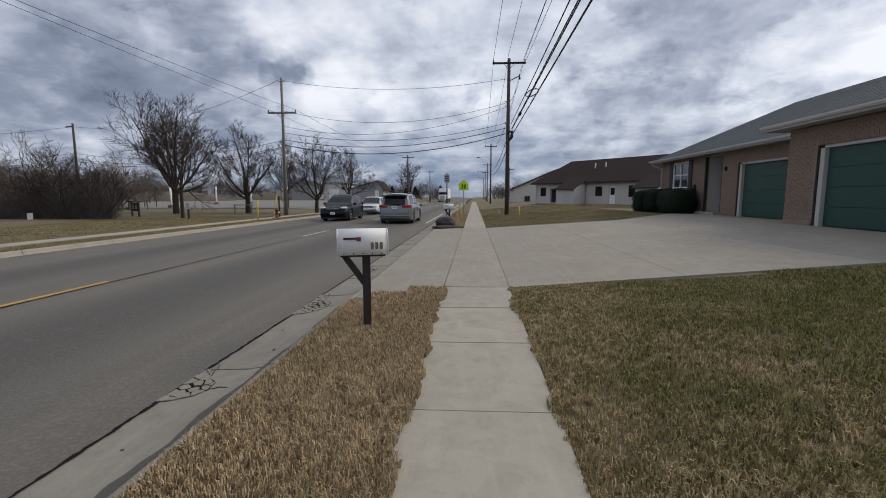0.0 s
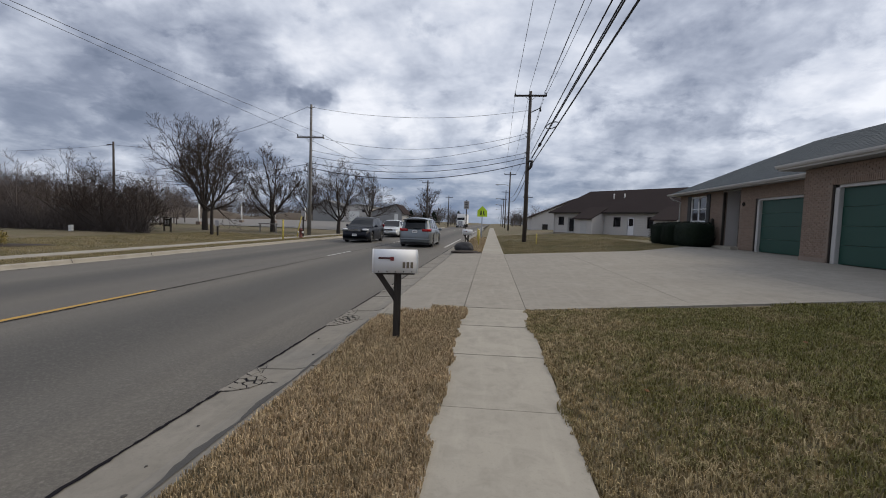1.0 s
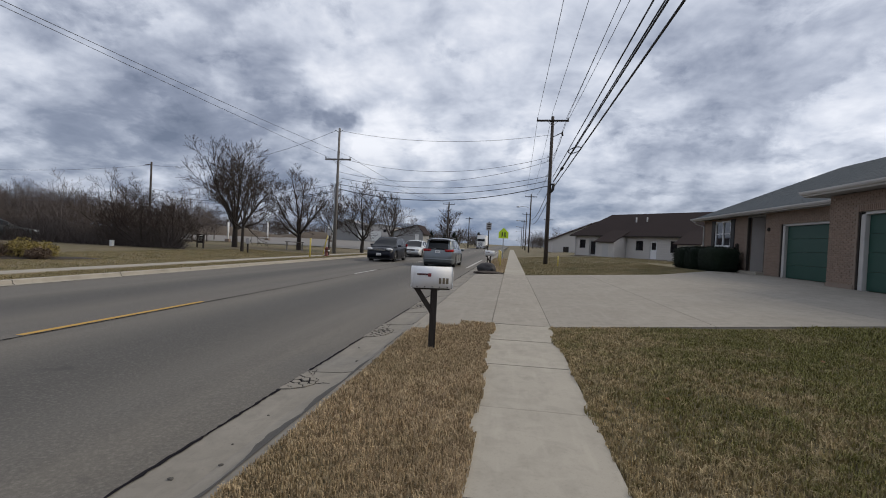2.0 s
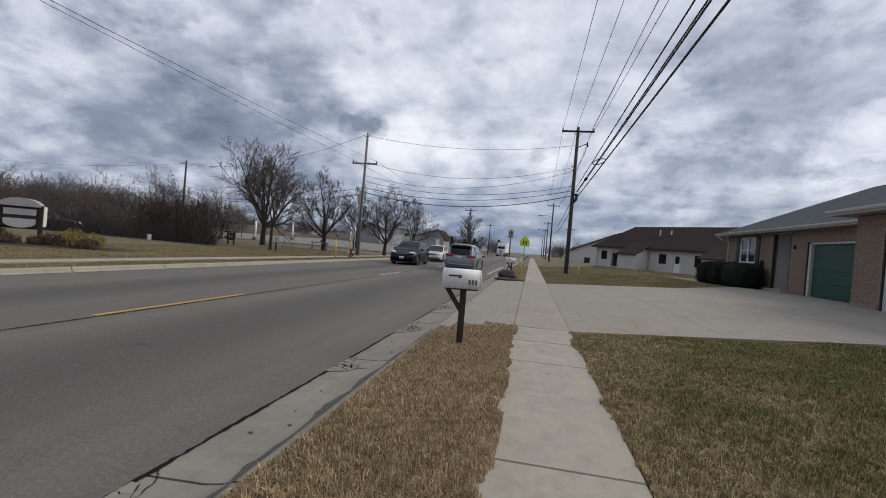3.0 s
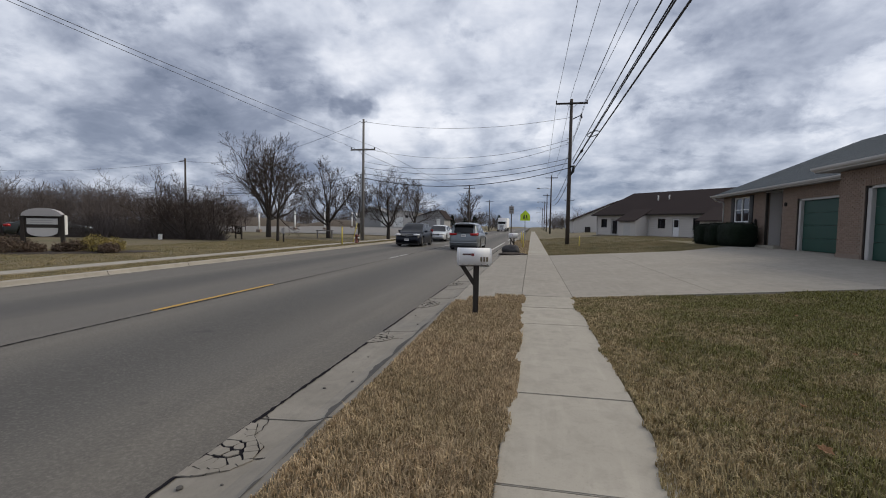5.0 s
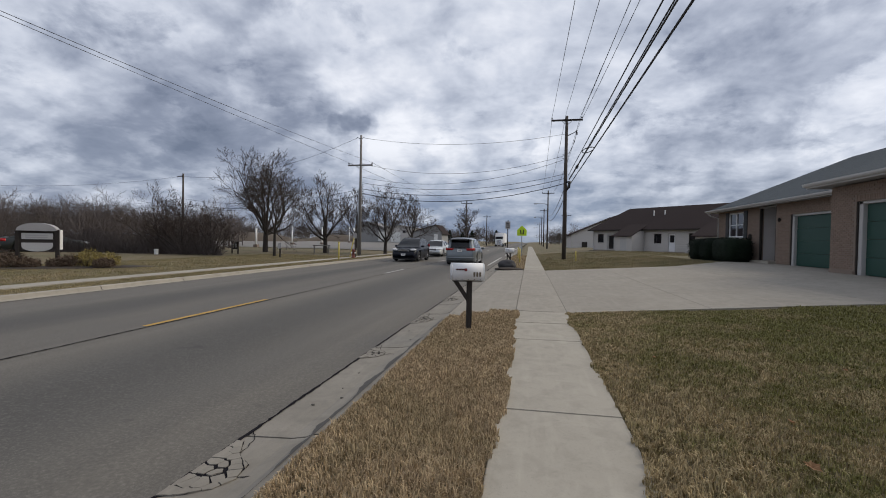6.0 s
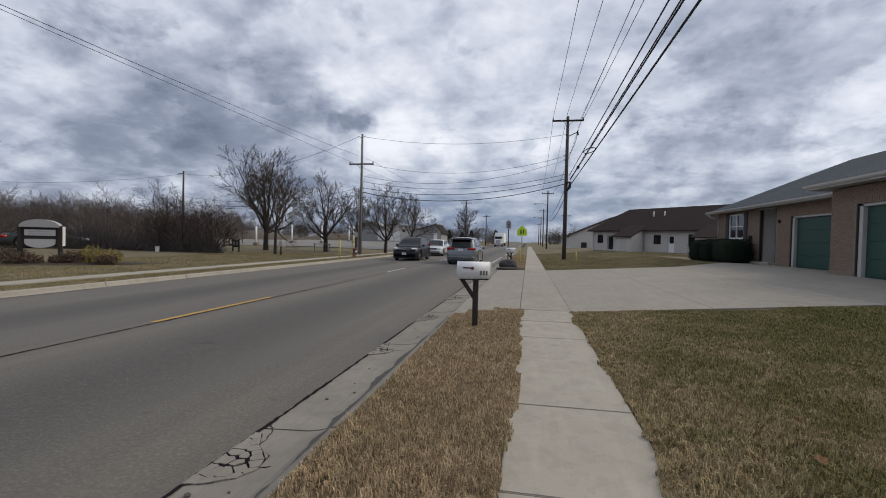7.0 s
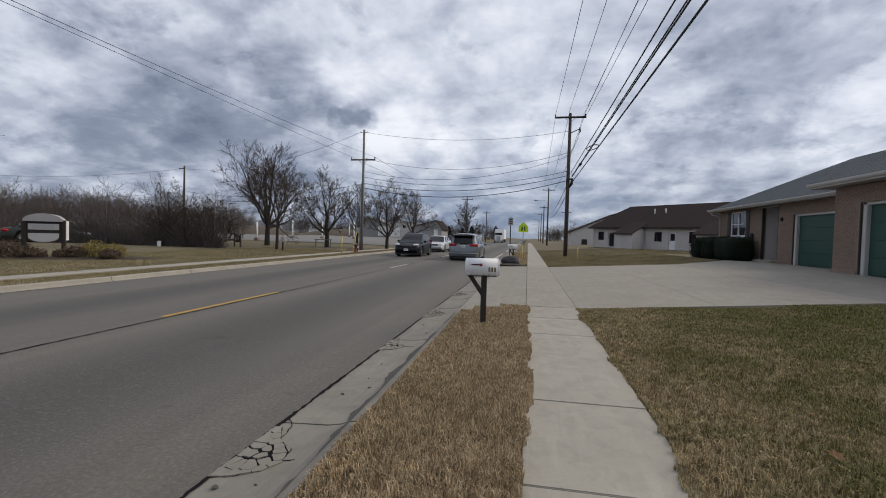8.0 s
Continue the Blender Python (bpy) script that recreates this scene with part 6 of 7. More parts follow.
def car(name, x, y, rz, spec, label):
    """A car of lofted shells; local +y is forward. spec: size, profiles and fittings."""
    z = crown(x)
    t = thing(name, x, y, z, label, "car", "", rz)
    L, W, paint = spec["L"], spec["W"], spec["paint"]
    wr, wheels, n = spec["wheel"], spec["axles"], 110
    ys = [-L / 2 + L * i / n for i in range(n + 1)]

    def half(v):
        u = abs(v) / (L / 2)
        return W / 2 * (1 - 0.16 * max(0, (u - 0.70) / 0.30) ** 2.2)

    def foot(v):
        b = 0.20 + 0.10 * max(0, (abs(v) / (L / 2) - 0.82) / 0.18)
        for a in wheels:
            d = abs(v - a)
            if d < wr * 1.16:
                b = max(b, math.sqrt((wr * 1.16) ** 2 - d * d) + wr * 0.98)
        return b
    verts, faces = [], []
    for v in ys:
        w, top, b = half(v), lerp_table(spec["belt"], v), foot(v)
        top = max(top, b + 0.05)
        m = max(b + 0.02, 0.55 * top)
        sec = [(0.0, max(b, 0.24)), (w * 0.72, max(b, 0.24)), (w * 0.955, b), (w * 0.99, b + 0.05), (w, m), (w * 0.992, max(m + 0.01, top - 0.17)), (w * 0.955, max(m + 0.015, top - 0.07)), (w * 0.88, top - 0.015), (w * 0.6, top + 0.012), (0.0, top + 0.025)]
        ring = sec + [(-p, q) for p, q in sec[-2:0:-1]]
        verts += [(p, v, q) for p, q in ring]
    k = 18
    for i in range(n):
        for j in range(k):
            faces.append((i * k + j, i * k + (j + 1) % k, (i + 1) * k + (j + 1) % k, (i + 1) * k + j))
    faces += [tuple(range(k))[::-1], tuple(n * k + j for j in range(k))]
    part("body", pydata("body", verts, faces, True), paint, t)
    # greenhouse, split into painted roof and pillars, and glass
    g0, g1 = spec["cabin"]
    m = 60
    gy = [g0 + (g1 - g0) * i / m for i in range(m + 1)]
    verts = []
    for v in gy:
        w, bt, rt = half(v) * 0.93, lerp_table(spec["belt"], v) - 0.03, lerp_table(spec["roof"], v)
        rt = max(rt, bt + 0.02)
        k2 = (rt - bt) / spec["cabin_h"]
        wr2 = w - (W / 2) * 0.20 * k2
        sec = [(w, bt), (w - (w - wr2) * 0.25, bt + (rt - bt) * 0.12), (w - (w - wr2) * 0.88, bt + (rt - bt) * 0.86), (wr2 * 0.95, bt + (rt - bt) * 0.95), (wr2 * 0.80, rt - 0.01), (wr2 * 0.4, rt + 0.012), (0, rt + 0.018)]
        ring = sec + [(-p, q) for p, q in sec[-2::-1]]
        verts += [(p, v, q) for p, q in ring]
    k = 13
    paintf, panes = [], {}
    front_a, rear_b = spec["screens"]
    for i in range(m):
        mid = (gy[i] + gy[i + 1]) / 2
        pillar = any(a < mid < b for a, b in spec["pillars"])
        bay = sum(1 for a, b in spec["pillars"] if mid > b)
        for j in range(k - 1):
            f = (i * k + j, i * k + j + 1, (i + 1) * k + j + 1, (i + 1) * k + j)
            if j in (1, 10) and not pillar:
                panes.setdefault(("side_window", j, bay), []).append(f)
            elif mid > front_a and 3 <= j <= 8:
                panes.setdefault(("windscreen", 0, 0), []).append(f)
            elif mid < rear_b and 4 <= j <= 7:
                panes.setdefault(("rear_window", 0, 0), []).append(f)
            else:
                paintf.append(f)
    part("cabin", pydata("cabin", verts, paintf, True), paint, t)
    for (nm, _, _), fs in panes.items():
        used = sorted({q for f in fs for q in f})
        num = {q: i for i, q in enumerate(used)}
        part(nm, pydata(nm, [verts[q] for q in used], [tuple(num[q] for q in f) for f in fs], True), M_CARGLASS, t, "dark tinted car glass")
    # wheels
    for a in wheels:
        for s in (-1, 1):
            wx = s * (W / 2 - 0.12)
            wheel = new("wheel")
            wheel.parent = t
            wheel.location = (wx, a, wr)
            prof = [(-0.10, wr * 0.66), (-0.11, wr * 0.9), (-0.085, wr), (0.085, wr), (0.11, wr * 0.9), (0.10, wr * 0.66)]
            vv, ff = [], []
            q = 28
            for i in range(q):
                c, sn = math.cos(2 * math.pi * i / q), math.sin(2 * math.pi * i / q)
                vv += [(px_, r * c, r * sn) for px_, r in prof]
            for i in range(q):
                for j in range(5):
                    ff.append((i * 6 + j, i * 6 + j + 1, ((i + 1) % q) * 6 + j + 1, ((i + 1) % q) * 6 + j))
            part("tyre", pydata("tyre", vv, ff, True), M_TYRE, wheel)
            own = bmesh.new()
            for i in range(spec["spokes"]):
                an = 2 * math.pi * i / spec["spokes"]
                sp = bmesh.new()
                rot = Matrix.Rotation(an, 4, "X")
                vs = [rot @ Vector(p) for p in ((s * 0.085, -0.028, 0.03), (s * 0.085, 0.028, 0.03), (s * 0.095, 0.045, wr * 0.64), (s * 0.095, -0.045, wr * 0.64), (s * 0.05, -0.028, 0.03), (s * 0.05, 0.028, 0.03), (s * 0.06, 0.045, wr * 0.64), (s * 0.06, -0.045, wr * 0.64))]
                bv = [own.verts.new(p) for p in vs]
                for f in ((0, 1, 2, 3), (0, 4, 5, 1), (3, 2, 6, 7), (1, 5, 6, 2), (0, 3, 7, 4)):
                    own.faces.new([bv[q_] for q_ in f])
                sp.free()
            bmesh.ops.recalc_face_normals(own, faces=own.faces[:])
            part("rim", own, M_CHROME, wheel, "alloy spokes")
            vv, ff = tube_data([(s * 0.04, 0, 0), (s * 0.05, 0, 0)], [wr * 0.67, wr * 0.67], 24)
            part("brake_disc", pydata("brake_disc", vv, ff), M_BLACK, wheel)
            vv, ff = tube_data([(s * 0.06, 0, 0), (s * 0.10, 0, 0)], [0.05, 0.04], 10)
            part("hub", pydata("hub", vv, ff), M_CHROME, wheel)
    # lamps, grille, plates, mirrors, handles
    fz, rz2 = spec["lamp_z"]
    for s in (-1, 1):
        own = bmesh.new()
        bmesh.ops.create_uvsphere(own, u_segments=14, v_segments=8, radius=1.0, matrix=pose(s * W * 0.36, L / 2 - 0.20, fz, 0, 0, s * -28) @ Matrix.Diagonal((0.24, 0.19, 0.085, 1)))
        part("headlight", own, M_LAMPGLASS, t, "clear headlight", True)
        own = box(s * W * 0.49 - 0.06, -L / 2 + 0.03, rz2 - spec["tail"][1] / 2, s * W * 0.49 + 0.0, -L / 2 + 0.36, rz2 + spec["tail"][1] / 2, 0.02)
        for v in own.verts:
            v.co.x -= s * 0.10 * max(0, 1 - (v.co.y + L / 2) / 0.36)
            v.co.x += 0.05 if s < 0 else 0.0
        part("taillight", own, M_TAIL, t, "red taillight", True)
        tw = spec["tail"][0]
        x0 = s * (W / 2 - 0.14)
        own = box(min(x0, x0 - s * tw), -L / 2 - 0.012, rz2 - spec["tail"][1] / 2 + 0.01, max(x0, x0 - s * tw), -L / 2 + 0.10, rz2 + spec["tail"][1] / 2 - 0.02, 0.015)
        part("taillight", own, M_TAIL, t, "red taillight", True)
        own = bmesh.new()
        bmesh.ops.create_uvsphere(own, u_segments=10, v_segments=6, radius=1.0, matrix=pose(s * (W / 2 + 0.07), g1 - 0.62, lerp_table(spec["belt"], g1 - 0.62) + 0.06) @ Matrix.Diagonal((0.13, 0.07, 0.085, 1)))
        part("mirror", own, spec["mirror"], t, "", True)
        for dy in spec["handles"]:
            part("door_handle", box(min(s * (W / 2 - 0.01), s * (W / 2 + 0.025)), dy - 0.10, lerp_table(spec["belt"], dy) - 0.16, max(s * (W / 2 - 0.01), s * (W / 2 + 0.025)), dy + 0.10, lerp_table(spec["belt"], dy) - 0.125, 0.008), M_CHROME if spec["chrome"] else paint, t)
        for dy in spec["seams"]:
            part("door_seam", box(min(s * (W / 2 - 0.012), s * (W / 2 + 0.002)), dy - 0.005, 0.32, max(s * (W / 2 - 0.012), s * (W / 2 + 0.002)), dy + 0.005, lerp_table(spec["belt"], dy) - 0.17), M_BLACK, t)
        part("sill_strip", box(min(s * (W / 2 - 0.02), s * (W / 2 + 0.008)), wheels[0] + wr * 1.25, 0.205, max(s * (W / 2 - 0.02), s * (W / 2 + 0.008)), wheels[1] - wr * 1.25, 0.29, 0.01), spec["sill"], t)
    part("grille", box(-W * 0.24, L / 2 - 0.10, fz - 0.12, W * 0.24, L / 2 + 0.004, fz + 0.05, 0.02), M_BLACK, t, "dark grille")
    for i in range(3):
        part("grille_bar", box(-W * 0.23, L / 2 - 0.02, fz - 0.09 + 0.05 * i, W * 0.23, L / 2 + 0.014, fz - 0.075 + 0.05 * i, 0.003), M_CHROME, t)
    part("air_intake", box(-W * 0.33, L / 2 - 0.12, 0.30, W * 0.33, L / 2 - 0.012, 0.42, 0.02), M_BLACK, t)
    for e in (1, -1):
        yy = e * (L / 2 + (0.012 if e > 0 else 0.015))
        zz = 0.50 if e > 0 else spec["plate_z"]
        plate = part("licence_plate", box(-0.155, min(yy, yy + e * 0.01), zz - 0.075, 0.155, max(yy, yy + e * 0.01), zz + 0.075, 0.004), M_WHITEPOST, t, "pale licence plate")
        part("bar", box(-0.11, min(yy + e * 0.011, yy + e * 0.014), zz - 0.03, 0.11, max(yy + e * 0.011, yy + e * 0.014), zz + 0.03), M_SOFFIT, plate)
    part("bumper", box(-W * 0.46, -L / 2 - 0.02, 0.36, W * 0.46, -L / 2 + 0.18, 0.58, 0.06), paint, t, "", True)
    part("underside", box(-W * 0.44, -L / 2 + 0.15, 0.16, W * 0.44, L / 2 - 0.15, 0.26), M_BLACK, t)
    if spec["rails"]:
        zr = max(q for _, q in spec["roof"])
        for s in (-1, 1):
            tube("roof_rail", [(s * W * 0.33, g0 + 0.75, zr - 0.02), (s * W * 0.33, g0 + 0.85, zr + 0.045), (s * W * 0.33, g1 - 1.55, zr + 0.045), (s * W * 0.33, g1 - 1.45, zr - 0.02)], 0.018, M_BLACK, t)
    return t


M_CARGLASS = material("tinted car glass", lambda w, b, p: (0.006, 0.007, 0.008), 0.05, 0.0, 0.35)
M_SILVER = material("silver car paint", paint_look((0.60, 0.62, 0.63)), 0.30, 0.35)
M_NAVY = material("dark blue-black car paint", paint_look((0.004, 0.006, 0.0135), 0.12), 0.38, 0.0, 0.2)
M_SLATE = material("blue-grey car paint", paint_look((0.16, 0.18, 0.195)), 0.30, 0.4)
M_GREENCAR = material("dark green car paint", paint_look((0.006, 0.009, 0.008), 0.2), 0.4, 0.0)
M_TAIL = material("red lamp plastic", worn((0.36, 0.010, 0.012), 0.2, 10, 60, 0.02), 0.15)
M_LAMPGLASS = material("clear lamp plastic", worn((0.62, 0.63, 0.64), 0.12, 10, 60, 0.02), 0.12)

SEDAN = dict(L=5.10, W=1.92, paint=M_SILVER, wheel=0.35, axles=(-1.45, 1.45), spokes=9, belt=[(-2.55, 0.92), (-2.3, 1.06), (-1.5, 1.07), (0.8, 0.99), (1.3, 0.95), (2.2, 0.80), (2.45, 0.68), (2.55, 0.55)],
             cabin=(-2.05, 1.45), cabin_h=0.52, roof=[(-2.05, 1.06), (-1.3, 1.38), (-0.7, 1.51), (0.0, 1.54), (0.4, 1.50), (1.45, 0.96)], screens=(0.45, -1.15), pillars=((-0.22, -0.10), (-1.25, -1.05), (0.85, 1.5), (-2.1, -1.7)),
             lamp_z=(0.70, 0.86), tail=(0.22, 0.20), plate_z=0.78, mirror=M_SILVER, handles=(-0.75, 0.30), seams=(-0.15, 0.95, -1.1), chrome=True, sill=M_BLACK, rails=False)
SUV = dict(L=4.60, W=1.86, paint=M_NAVY, wheel=0.36, axles=(-1.33, 1.33), spokes=5, belt=[(-2.3, 0.80), (-2.2, 1.08), (-1.2, 1.10), (0.7, 1.02), (1.1, 1.00), (2.0, 0.88), (2.22, 0.74), (2.3, 0.58)],
           cabin=(-2.22, 1.30), cabin_h=0.62, roof=[(-2.22, 1.12), (-1.9, 1.50), (-1.5, 1.64), (-0.4, 1.69), (0.1, 1.66), (1.30, 1.01)], screens=(0.2, -1.95), pillars=((-0.30, -0.18), (-1.28, -1.14), (0.75, 1.4), (-2.3, -1.8)),
           lamp_z=(0.84, 1.10), tail=(0.18, 0.26), plate_z=0.85, mirror=M_NAVY, handles=(-0.85, 0.15), seams=(-0.25, 0.85, -1.15), chrome=True, sill=M_BLACK, rails=True)
VAN = dict(L=5.13, W=1.96, paint=M_SLATE, wheel=0.345, axles=(-1.55, 1.45), spokes=7, belt=[(-2.565, 0.85), (-2.50, 1.06), (-1.2, 1.06), (1.0, 1.00), (1.6, 0.96), (2.25, 0.84), (2.48, 0.70), (2.565, 0.55)],
           cabin=(-2.50, 1.95), cabin_h=0.68, roof=[(-2.50, 1.10), (-2.28, 1.60), (-2.1, 1.70), (-1.0, 1.75), (0.0, 1.74), (0.6, 1.66), (1.95, 0.96)], screens=(0.75, -2.12), pillars=((-0.55, -0.44), (0.42, 0.52), (1.2, 2.0), (-2.6, -2.05)),
           lamp_z=(0.74, 1.02), tail=(0.42, 0.17), plate_z=0.93, mirror=M_SLATE, handles=(-0.25, 0.25), seams=(-0.05, 1.15, -1.1), chrome=False, sill=M_SLATE, rails=True)

car("sedan", -9.3, 40.0, 180, SEDAN, "silver four-door sedan standing in the far lane")
car("sport_utility_car", -8.95, 29.2, 180, SUV, "dark blue-black sport utility car in the far lane")
van = car("minivan", -4.6, 27.2, 0, VAN, "blue-grey minivan seen from behind in the near lane")
part("rear_spoiler", box(-0.74, -2.52, 1.585, 0.74, -2.20, 1.63, 0.015), M_BLACK, van, "dark roof spoiler")
part("rear_wiper", box(-0.25, -2.56, 1.12, 0.25, -2.52, 1.145, 0.005), M_BLACK, van)
PARKED = dict(SUV, paint=M_NAVY)
car("parked_car", -13.6, 76.0, 200, PARKED, "dark car parked by the parking lot's entrance").location.z = ground_z(-13.6, 76)


car("parked_car", -36.6, 24.4, -32, dict(SEDAN, paint=M_GREENCAR, mirror=M_GREENCAR), "dark green car parked behind the monument sign").location.z = ground_z(-36.6, 24.4)


def truck(x, y):
    t = thing("truck", x, y, crown(x), "white semi-trailer truck far along the road", "truck")
    part("hood", box(-1.0, -4.4, 0.6, 1.0, -2.8, 2.1, 0.2), M_WHITE, t)
    part("cab", box(-1.2, -2.8, 0.6, 1.2, -0.3, 3.5, 0.2), M_WHITE, t)
    part("windscreen", box(-1.05, -2.83, 2.15, 1.05, -2.80, 2.85), M_GLASS, t)
    part("grille", box(-0.6, -4.43, 0.8, 0.6, -4.40, 1.9), M_CHROME, t)
    part("bumper", box(-1.2, -4.55, 0.4, 1.2, -4.3, 0.75, 0.05), M_CHROME, t)
    part("trailer", box(-1.3, 0.2, 1.1, 1.3, 14.0, 4.0, 0.04), M_WHITE, t)
    for yy in (-3.5, 0.5, 1.7, 11.5, 12.8):
        for s in (-1, 1):
            wheel = part("wheel", pydata("wheel", *tube_data([(s * 0.85, yy, 0.5), (s * 1.2, yy, 0.5)], [0.5, 0.5], 16)), M_TYRE, t)


truck(-8.9, 128.0)


# ---- grass ----
def blades(name, boxes, mat, label, seed):
    """Blades of grass as one object. boxes: x0, x1, y0, y1, blades a square metre, length, width, lean, keep-clear test."""
    g = np.random.default_rng(seed)
    vs = []
    for x0, x1, y0, y1, dens, ln, wd, lean, lift in boxes:
        n = int((x1 - x0) * (y1 - y0) * dens)
        x, y = g.uniform(x0, x1, n), g.uniform(y0, y1, n)
        # tufts: blades stand in loose groups of a dozen
        k0 = max(1, n // 12)
        tx, ty, th, ta = g.uniform(x0, x1, k0), g.uniform(y0, y1, k0), g.uniform(0, 1, k0), g.uniform(0, 1, k0)
        pick = g.integers(0, k0, n)
        loose = g.uniform(0, 1, n) < 0.45
        sp = 0.022 if dens > 1500 else 0.06
        x = np.where(loose, x, np.clip(tx[pick] + g.normal(0, sp, n), x0, x1))
        y = np.where(loose, y, np.clip(ty[pick] + g.normal(0, sp, n), y0, y1))
        h1, h2 = np.where(loose, g.uniform(0, 0.7, n), th[pick]), np.where(loose, g.uniform(0, 1, n), ta[pick])
        patch = 0.72 + 0.35 * np.sin(x * 1.9 + 1.3 * np.sin(y * 1.1)) * np.sin(y * 1.7 + 0.8 * np.sin(x * 1.4))
        length = ln * g.uniform(0.45, 1.15, n) * (0.6 + 0.7 * h1) * patch
        z = np.where(x < -12, 0.10 * sm(-x, 16.5, 26) + 0.6 * sm(y, 45, 110) * sm(-x, 14, 30), np.clip((x - 0.5) / 9.2, 0, 1) * HOUSE_Z * (x > 0)) - 0.02 + lift
        a = g.uniform(0, 2 * np.pi, n)
        b = h2 * 6.283 + g.normal(0, 0.9, n)
        k = lean * g.uniform(0.2, 1.3, n)
        rise = length / np.sqrt(1 + k * k)
        cb, sb, ca, sa = np.cos(b), np.sin(b), np.cos(a), np.sin(a)
        w = wd * g.uniform(0.6, 1.3, n)
        droop = g.uniform(0.75, 1.02, n)
        low = np.stack([x, y, z], 1)
        half = np.stack([x + cb * k * rise * 0.35, y + sb * k * rise * 0.35, z + 0.02 + rise * 0.62], 1)
        tip = np.stack([x + cb * k * rise * 1.15, y + sb * k * rise * 1.15, z + 0.02 + rise * droop], 1)
        side = np.stack([ca * w, sa * w, np.zeros(n)], 1)
        vs.append(np.stack([low - side, low + side, half + side * 0.75, half - side * 0.75, tip], 1))
    v = np.concatenate(vs)
    n = len(v)
    one = np.array([(0, 1, 2), (0, 2, 3), (3, 2, 4)])
    tris = (np.arange(n)[:, None, None] * 5 + one[None]).reshape(-1, 3)
    o = part(name, mesh_arrays(name, v.reshape(-1, 3), tris), mat)
    tagged(o, label, "grass", kind="stuff")


def sm(v, a, b):
    k = np.clip((v - a) / (b - a), 0, 1)
    return k * k * (3 - 2 * k)


def ragged(x, side, depth, y0, y1, step, dens, ln, lift):
    """Thin boxes of uneven depth along an edge, so that turf creeps over it."""
    rng = random.Random(int(abs(x) * 1000) + int(y0))
    out, y, d = [], y0, depth / 2
    while y < y1:
        d = min(depth, max(0.012, d + rng.uniform(-0.18, 0.18) * depth))
        out.append((x, x + d, y, y + step, dens, ln, 0.0032, 0.8, lift) if side > 0 else (x - d, x, y, y + step, dens, ln, 0.0032, 0.8, lift))
        y += step
    return out


verge = [(-1.80, -0.57, -4.0, 1.5, 11000, 0.068, 0.0031, 1.1, 0.015), (-1.80, -0.57, 1.5, 5.6, 8500, 0.068, 0.0035, 1.1, 0.015), (-1.6, -0.57, 5.6, 6.15, 5000, 0.07, 0.0045, 1.0, 0.015), (-1.1, -0.57, 6.15, 6.6, 5000, 0.06, 0.0045, 1.0, 0.015)]
verge += ragged(-0.60, 1, 0.13, -4, 6.5, 0.04, 15000, 0.048, 0.030) + ragged(-1.80, -1, 0.05, -4, 5.6, 0.08, 8000, 0.045, -0.02)
verge += [(-1.9, -0.56, 21.0, 45.0, 900, 0.07, 0.008, 0.9, 0.01)]
blades("verge_grass", verge, M_STRAW, "dry straw-coloured grass on the verge", 3)
lawn = [(0.50, 4.5, -3.6, 2.0, 6500, 0.058, 0.0040, 1.25, 0.015), (0.50, 4.5, 2.0, 6.65, 4600, 0.056, 0.0048, 1.2, 0.015), (4.5, 9.6, -1.0, 6.95, 2000, 0.055, 0.0065, 1.1, 0.01)]
lawn += ragged(0.53, -1, 0.16, -3.6, 6.6, 0.04, 14000, 0.048, 0.030)
blades("lawn_grass", lawn, M_LAWN, "short winter lawn, dull green with straw patches", 4)
far = [(-13.65, -12.52, -2.0, 40.0, 700, 0.045, 0.008, 1.4, 0.0), (-22.0, -14.55, 4.0, 32.0, 320, 0.04, 0.010, 1.5, 0.0), (0.5, 9.4, 20.3, 34.0, 600, 0.045, 0.008, 1.3, 0.0), (0.5, 14.0, 34.0, 52.0, 140, 0.05, 0.014, 1.3, 0.0)]
blades("far_grass", far, M_FARLAWN, "short straw-coloured lawns across the road and past the drive", 5)


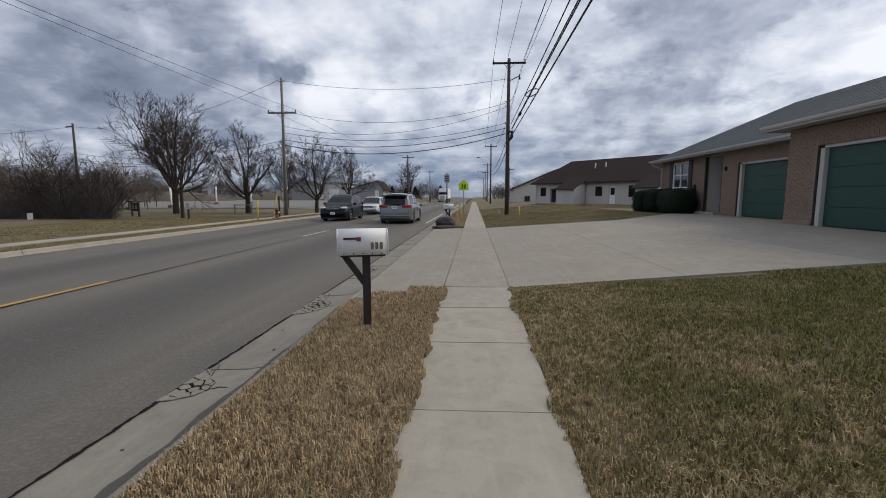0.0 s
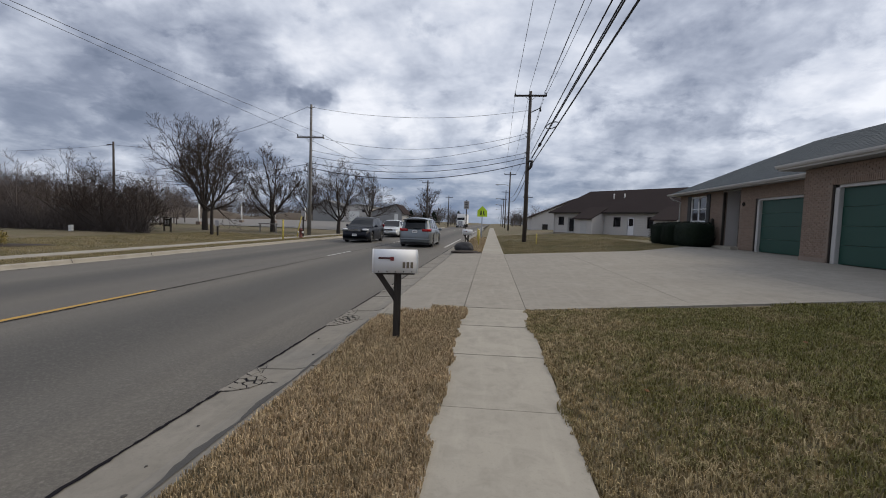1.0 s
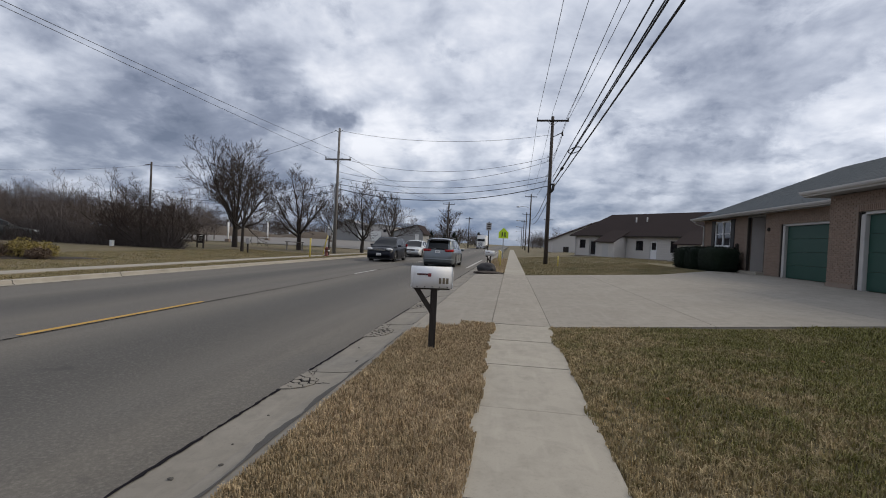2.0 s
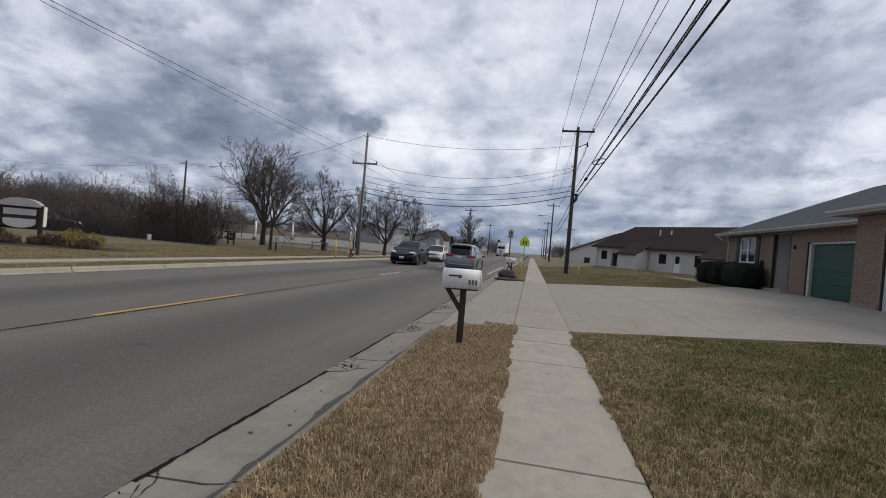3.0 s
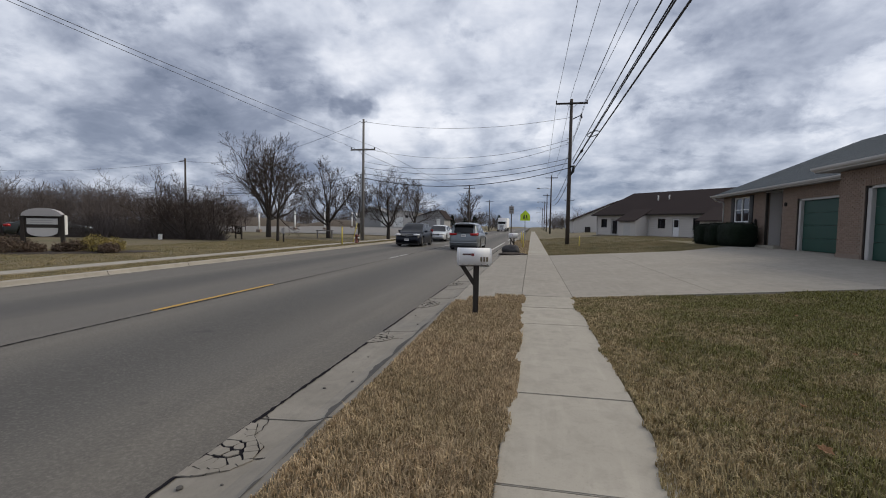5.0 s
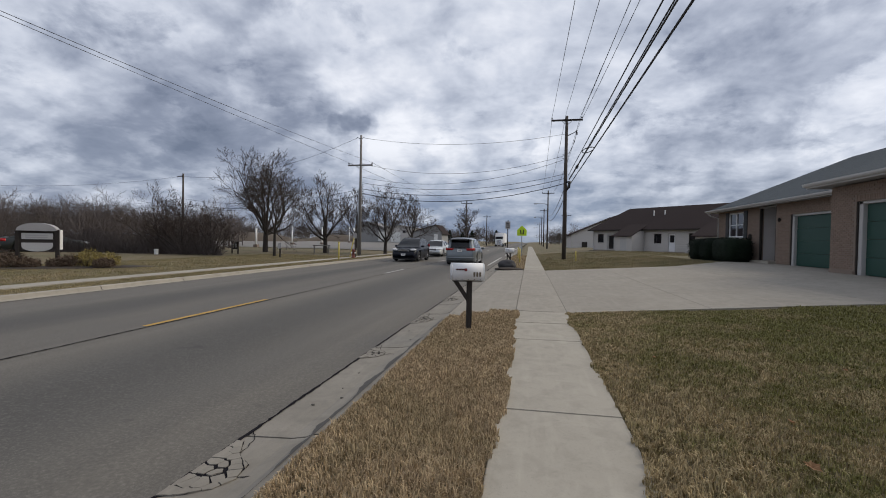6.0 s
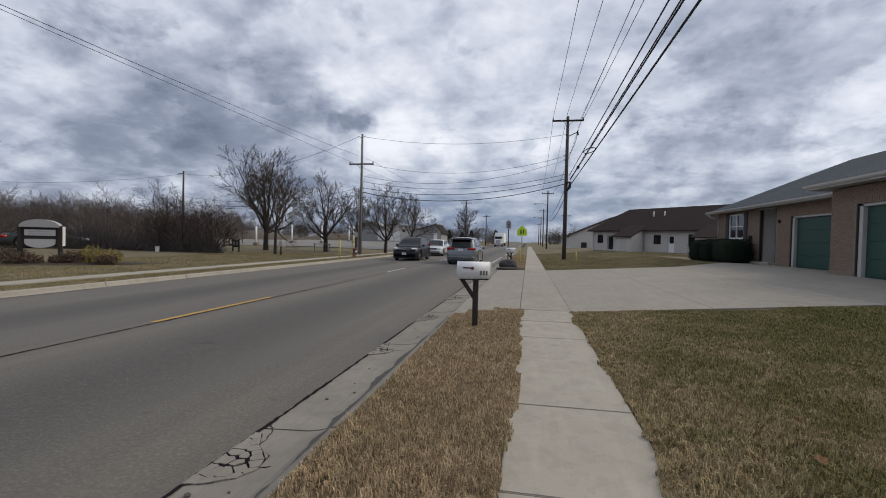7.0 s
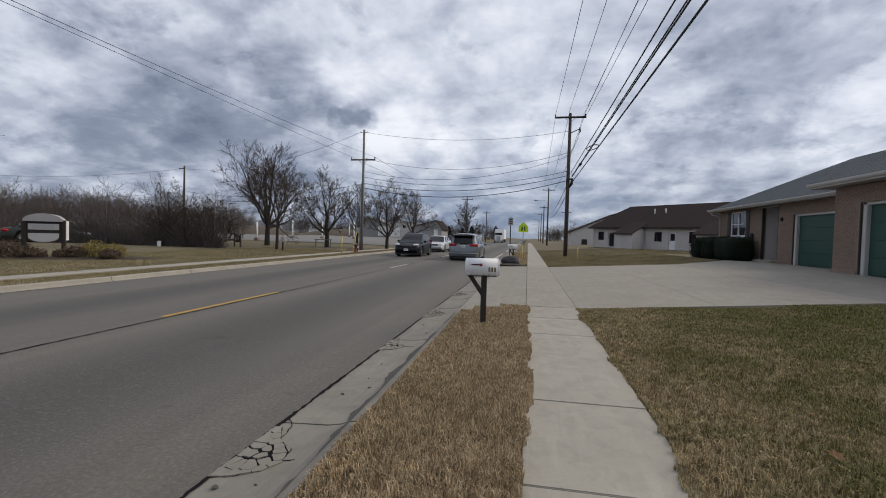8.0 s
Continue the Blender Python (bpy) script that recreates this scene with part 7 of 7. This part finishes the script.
def dry_leaf(x, y, rz, s):
    z = ground_z(x, y) + 0.045
    own = bmesh.new()
    ring = [(0, -0.5), (0.22, -0.25), (0.45, -0.2), (0.3, 0.05), (0.36, 0.3), (0.12, 0.28), (0, 0.55), (-0.12, 0.28), (-0.36, 0.3), (-0.3, 0.05), (-0.45, -0.2), (-0.22, -0.25)]
    c = own.verts.new((0, 0, 0.01))
    vs = [own.verts.new((u * s, v * s, 0.25 * s * abs(u) + 0.02)) for u, v in ring]
    for i in range(len(vs)):
        own.faces.new((c, vs[i], vs[(i + 1) % len(vs)]))
    bmesh.ops.solidify(own, geom=own.faces[:], thickness=0.003)
    o = part("dry_leaf", own, M_LEAF)
    o.matrix_world = pose(x, y, z, 12, -8, rz)
    tagged(o, "curled pale brown fallen leaf on the lawn", "leaf", "fallen leaves")


M_LEAF = material("dry leaf", worn((0.36, 0.20, 0.10), 0.3, 30, 90), 0.8)
for x, y, rz, s in ((1.43, 0.27, 40, 0.10), (1.68, 0.98, 120, 0.06), (2.9, 2.4, 10, 0.05), (1.2, 2.9, 80, 0.05), (3.4, 4.4, 20, 0.06), (3.9, 1.6, 66, 0.06)):
    dry_leaf(x, y, rz, s)


def gutter_stone(u, y, r, seed):
    own = bmesh.new()
    bmesh.ops.create_icosphere(own, subdivisions=1, radius=r)
    for v in own.verts:
        k = 1 + 0.35 * noise.noise(v.co * (1.2 / r) + Vector((seed, 0, 0)))
        v.co = Vector((v.co.x * 1.3 * k, v.co.y * k, v.co.z * 0.55 * k))
    o = part("stone", own, M_SMEAR)
    o.matrix_world = pose(ROAD_R + u, y, gutter_height(u) + r * 0.4, 0, 0, 40 * seed)
    tagged(o, "small dark stone lying in the gutter", "stone", "stones in the gutter")


for i, (u, y, r) in enumerate(((0.22, 1.05, 0.016), (0.42, 1.25, 0.014), (0.30, 1.55, 0.009), (0.12, -0.62, 0.022), (0.35, -0.55, 0.010), (0.26, 2.1, 0.010), (0.40, 3.9, 0.014), (0.18, 4.6, 0.012))):
    gutter_stone(u, y, r, i)
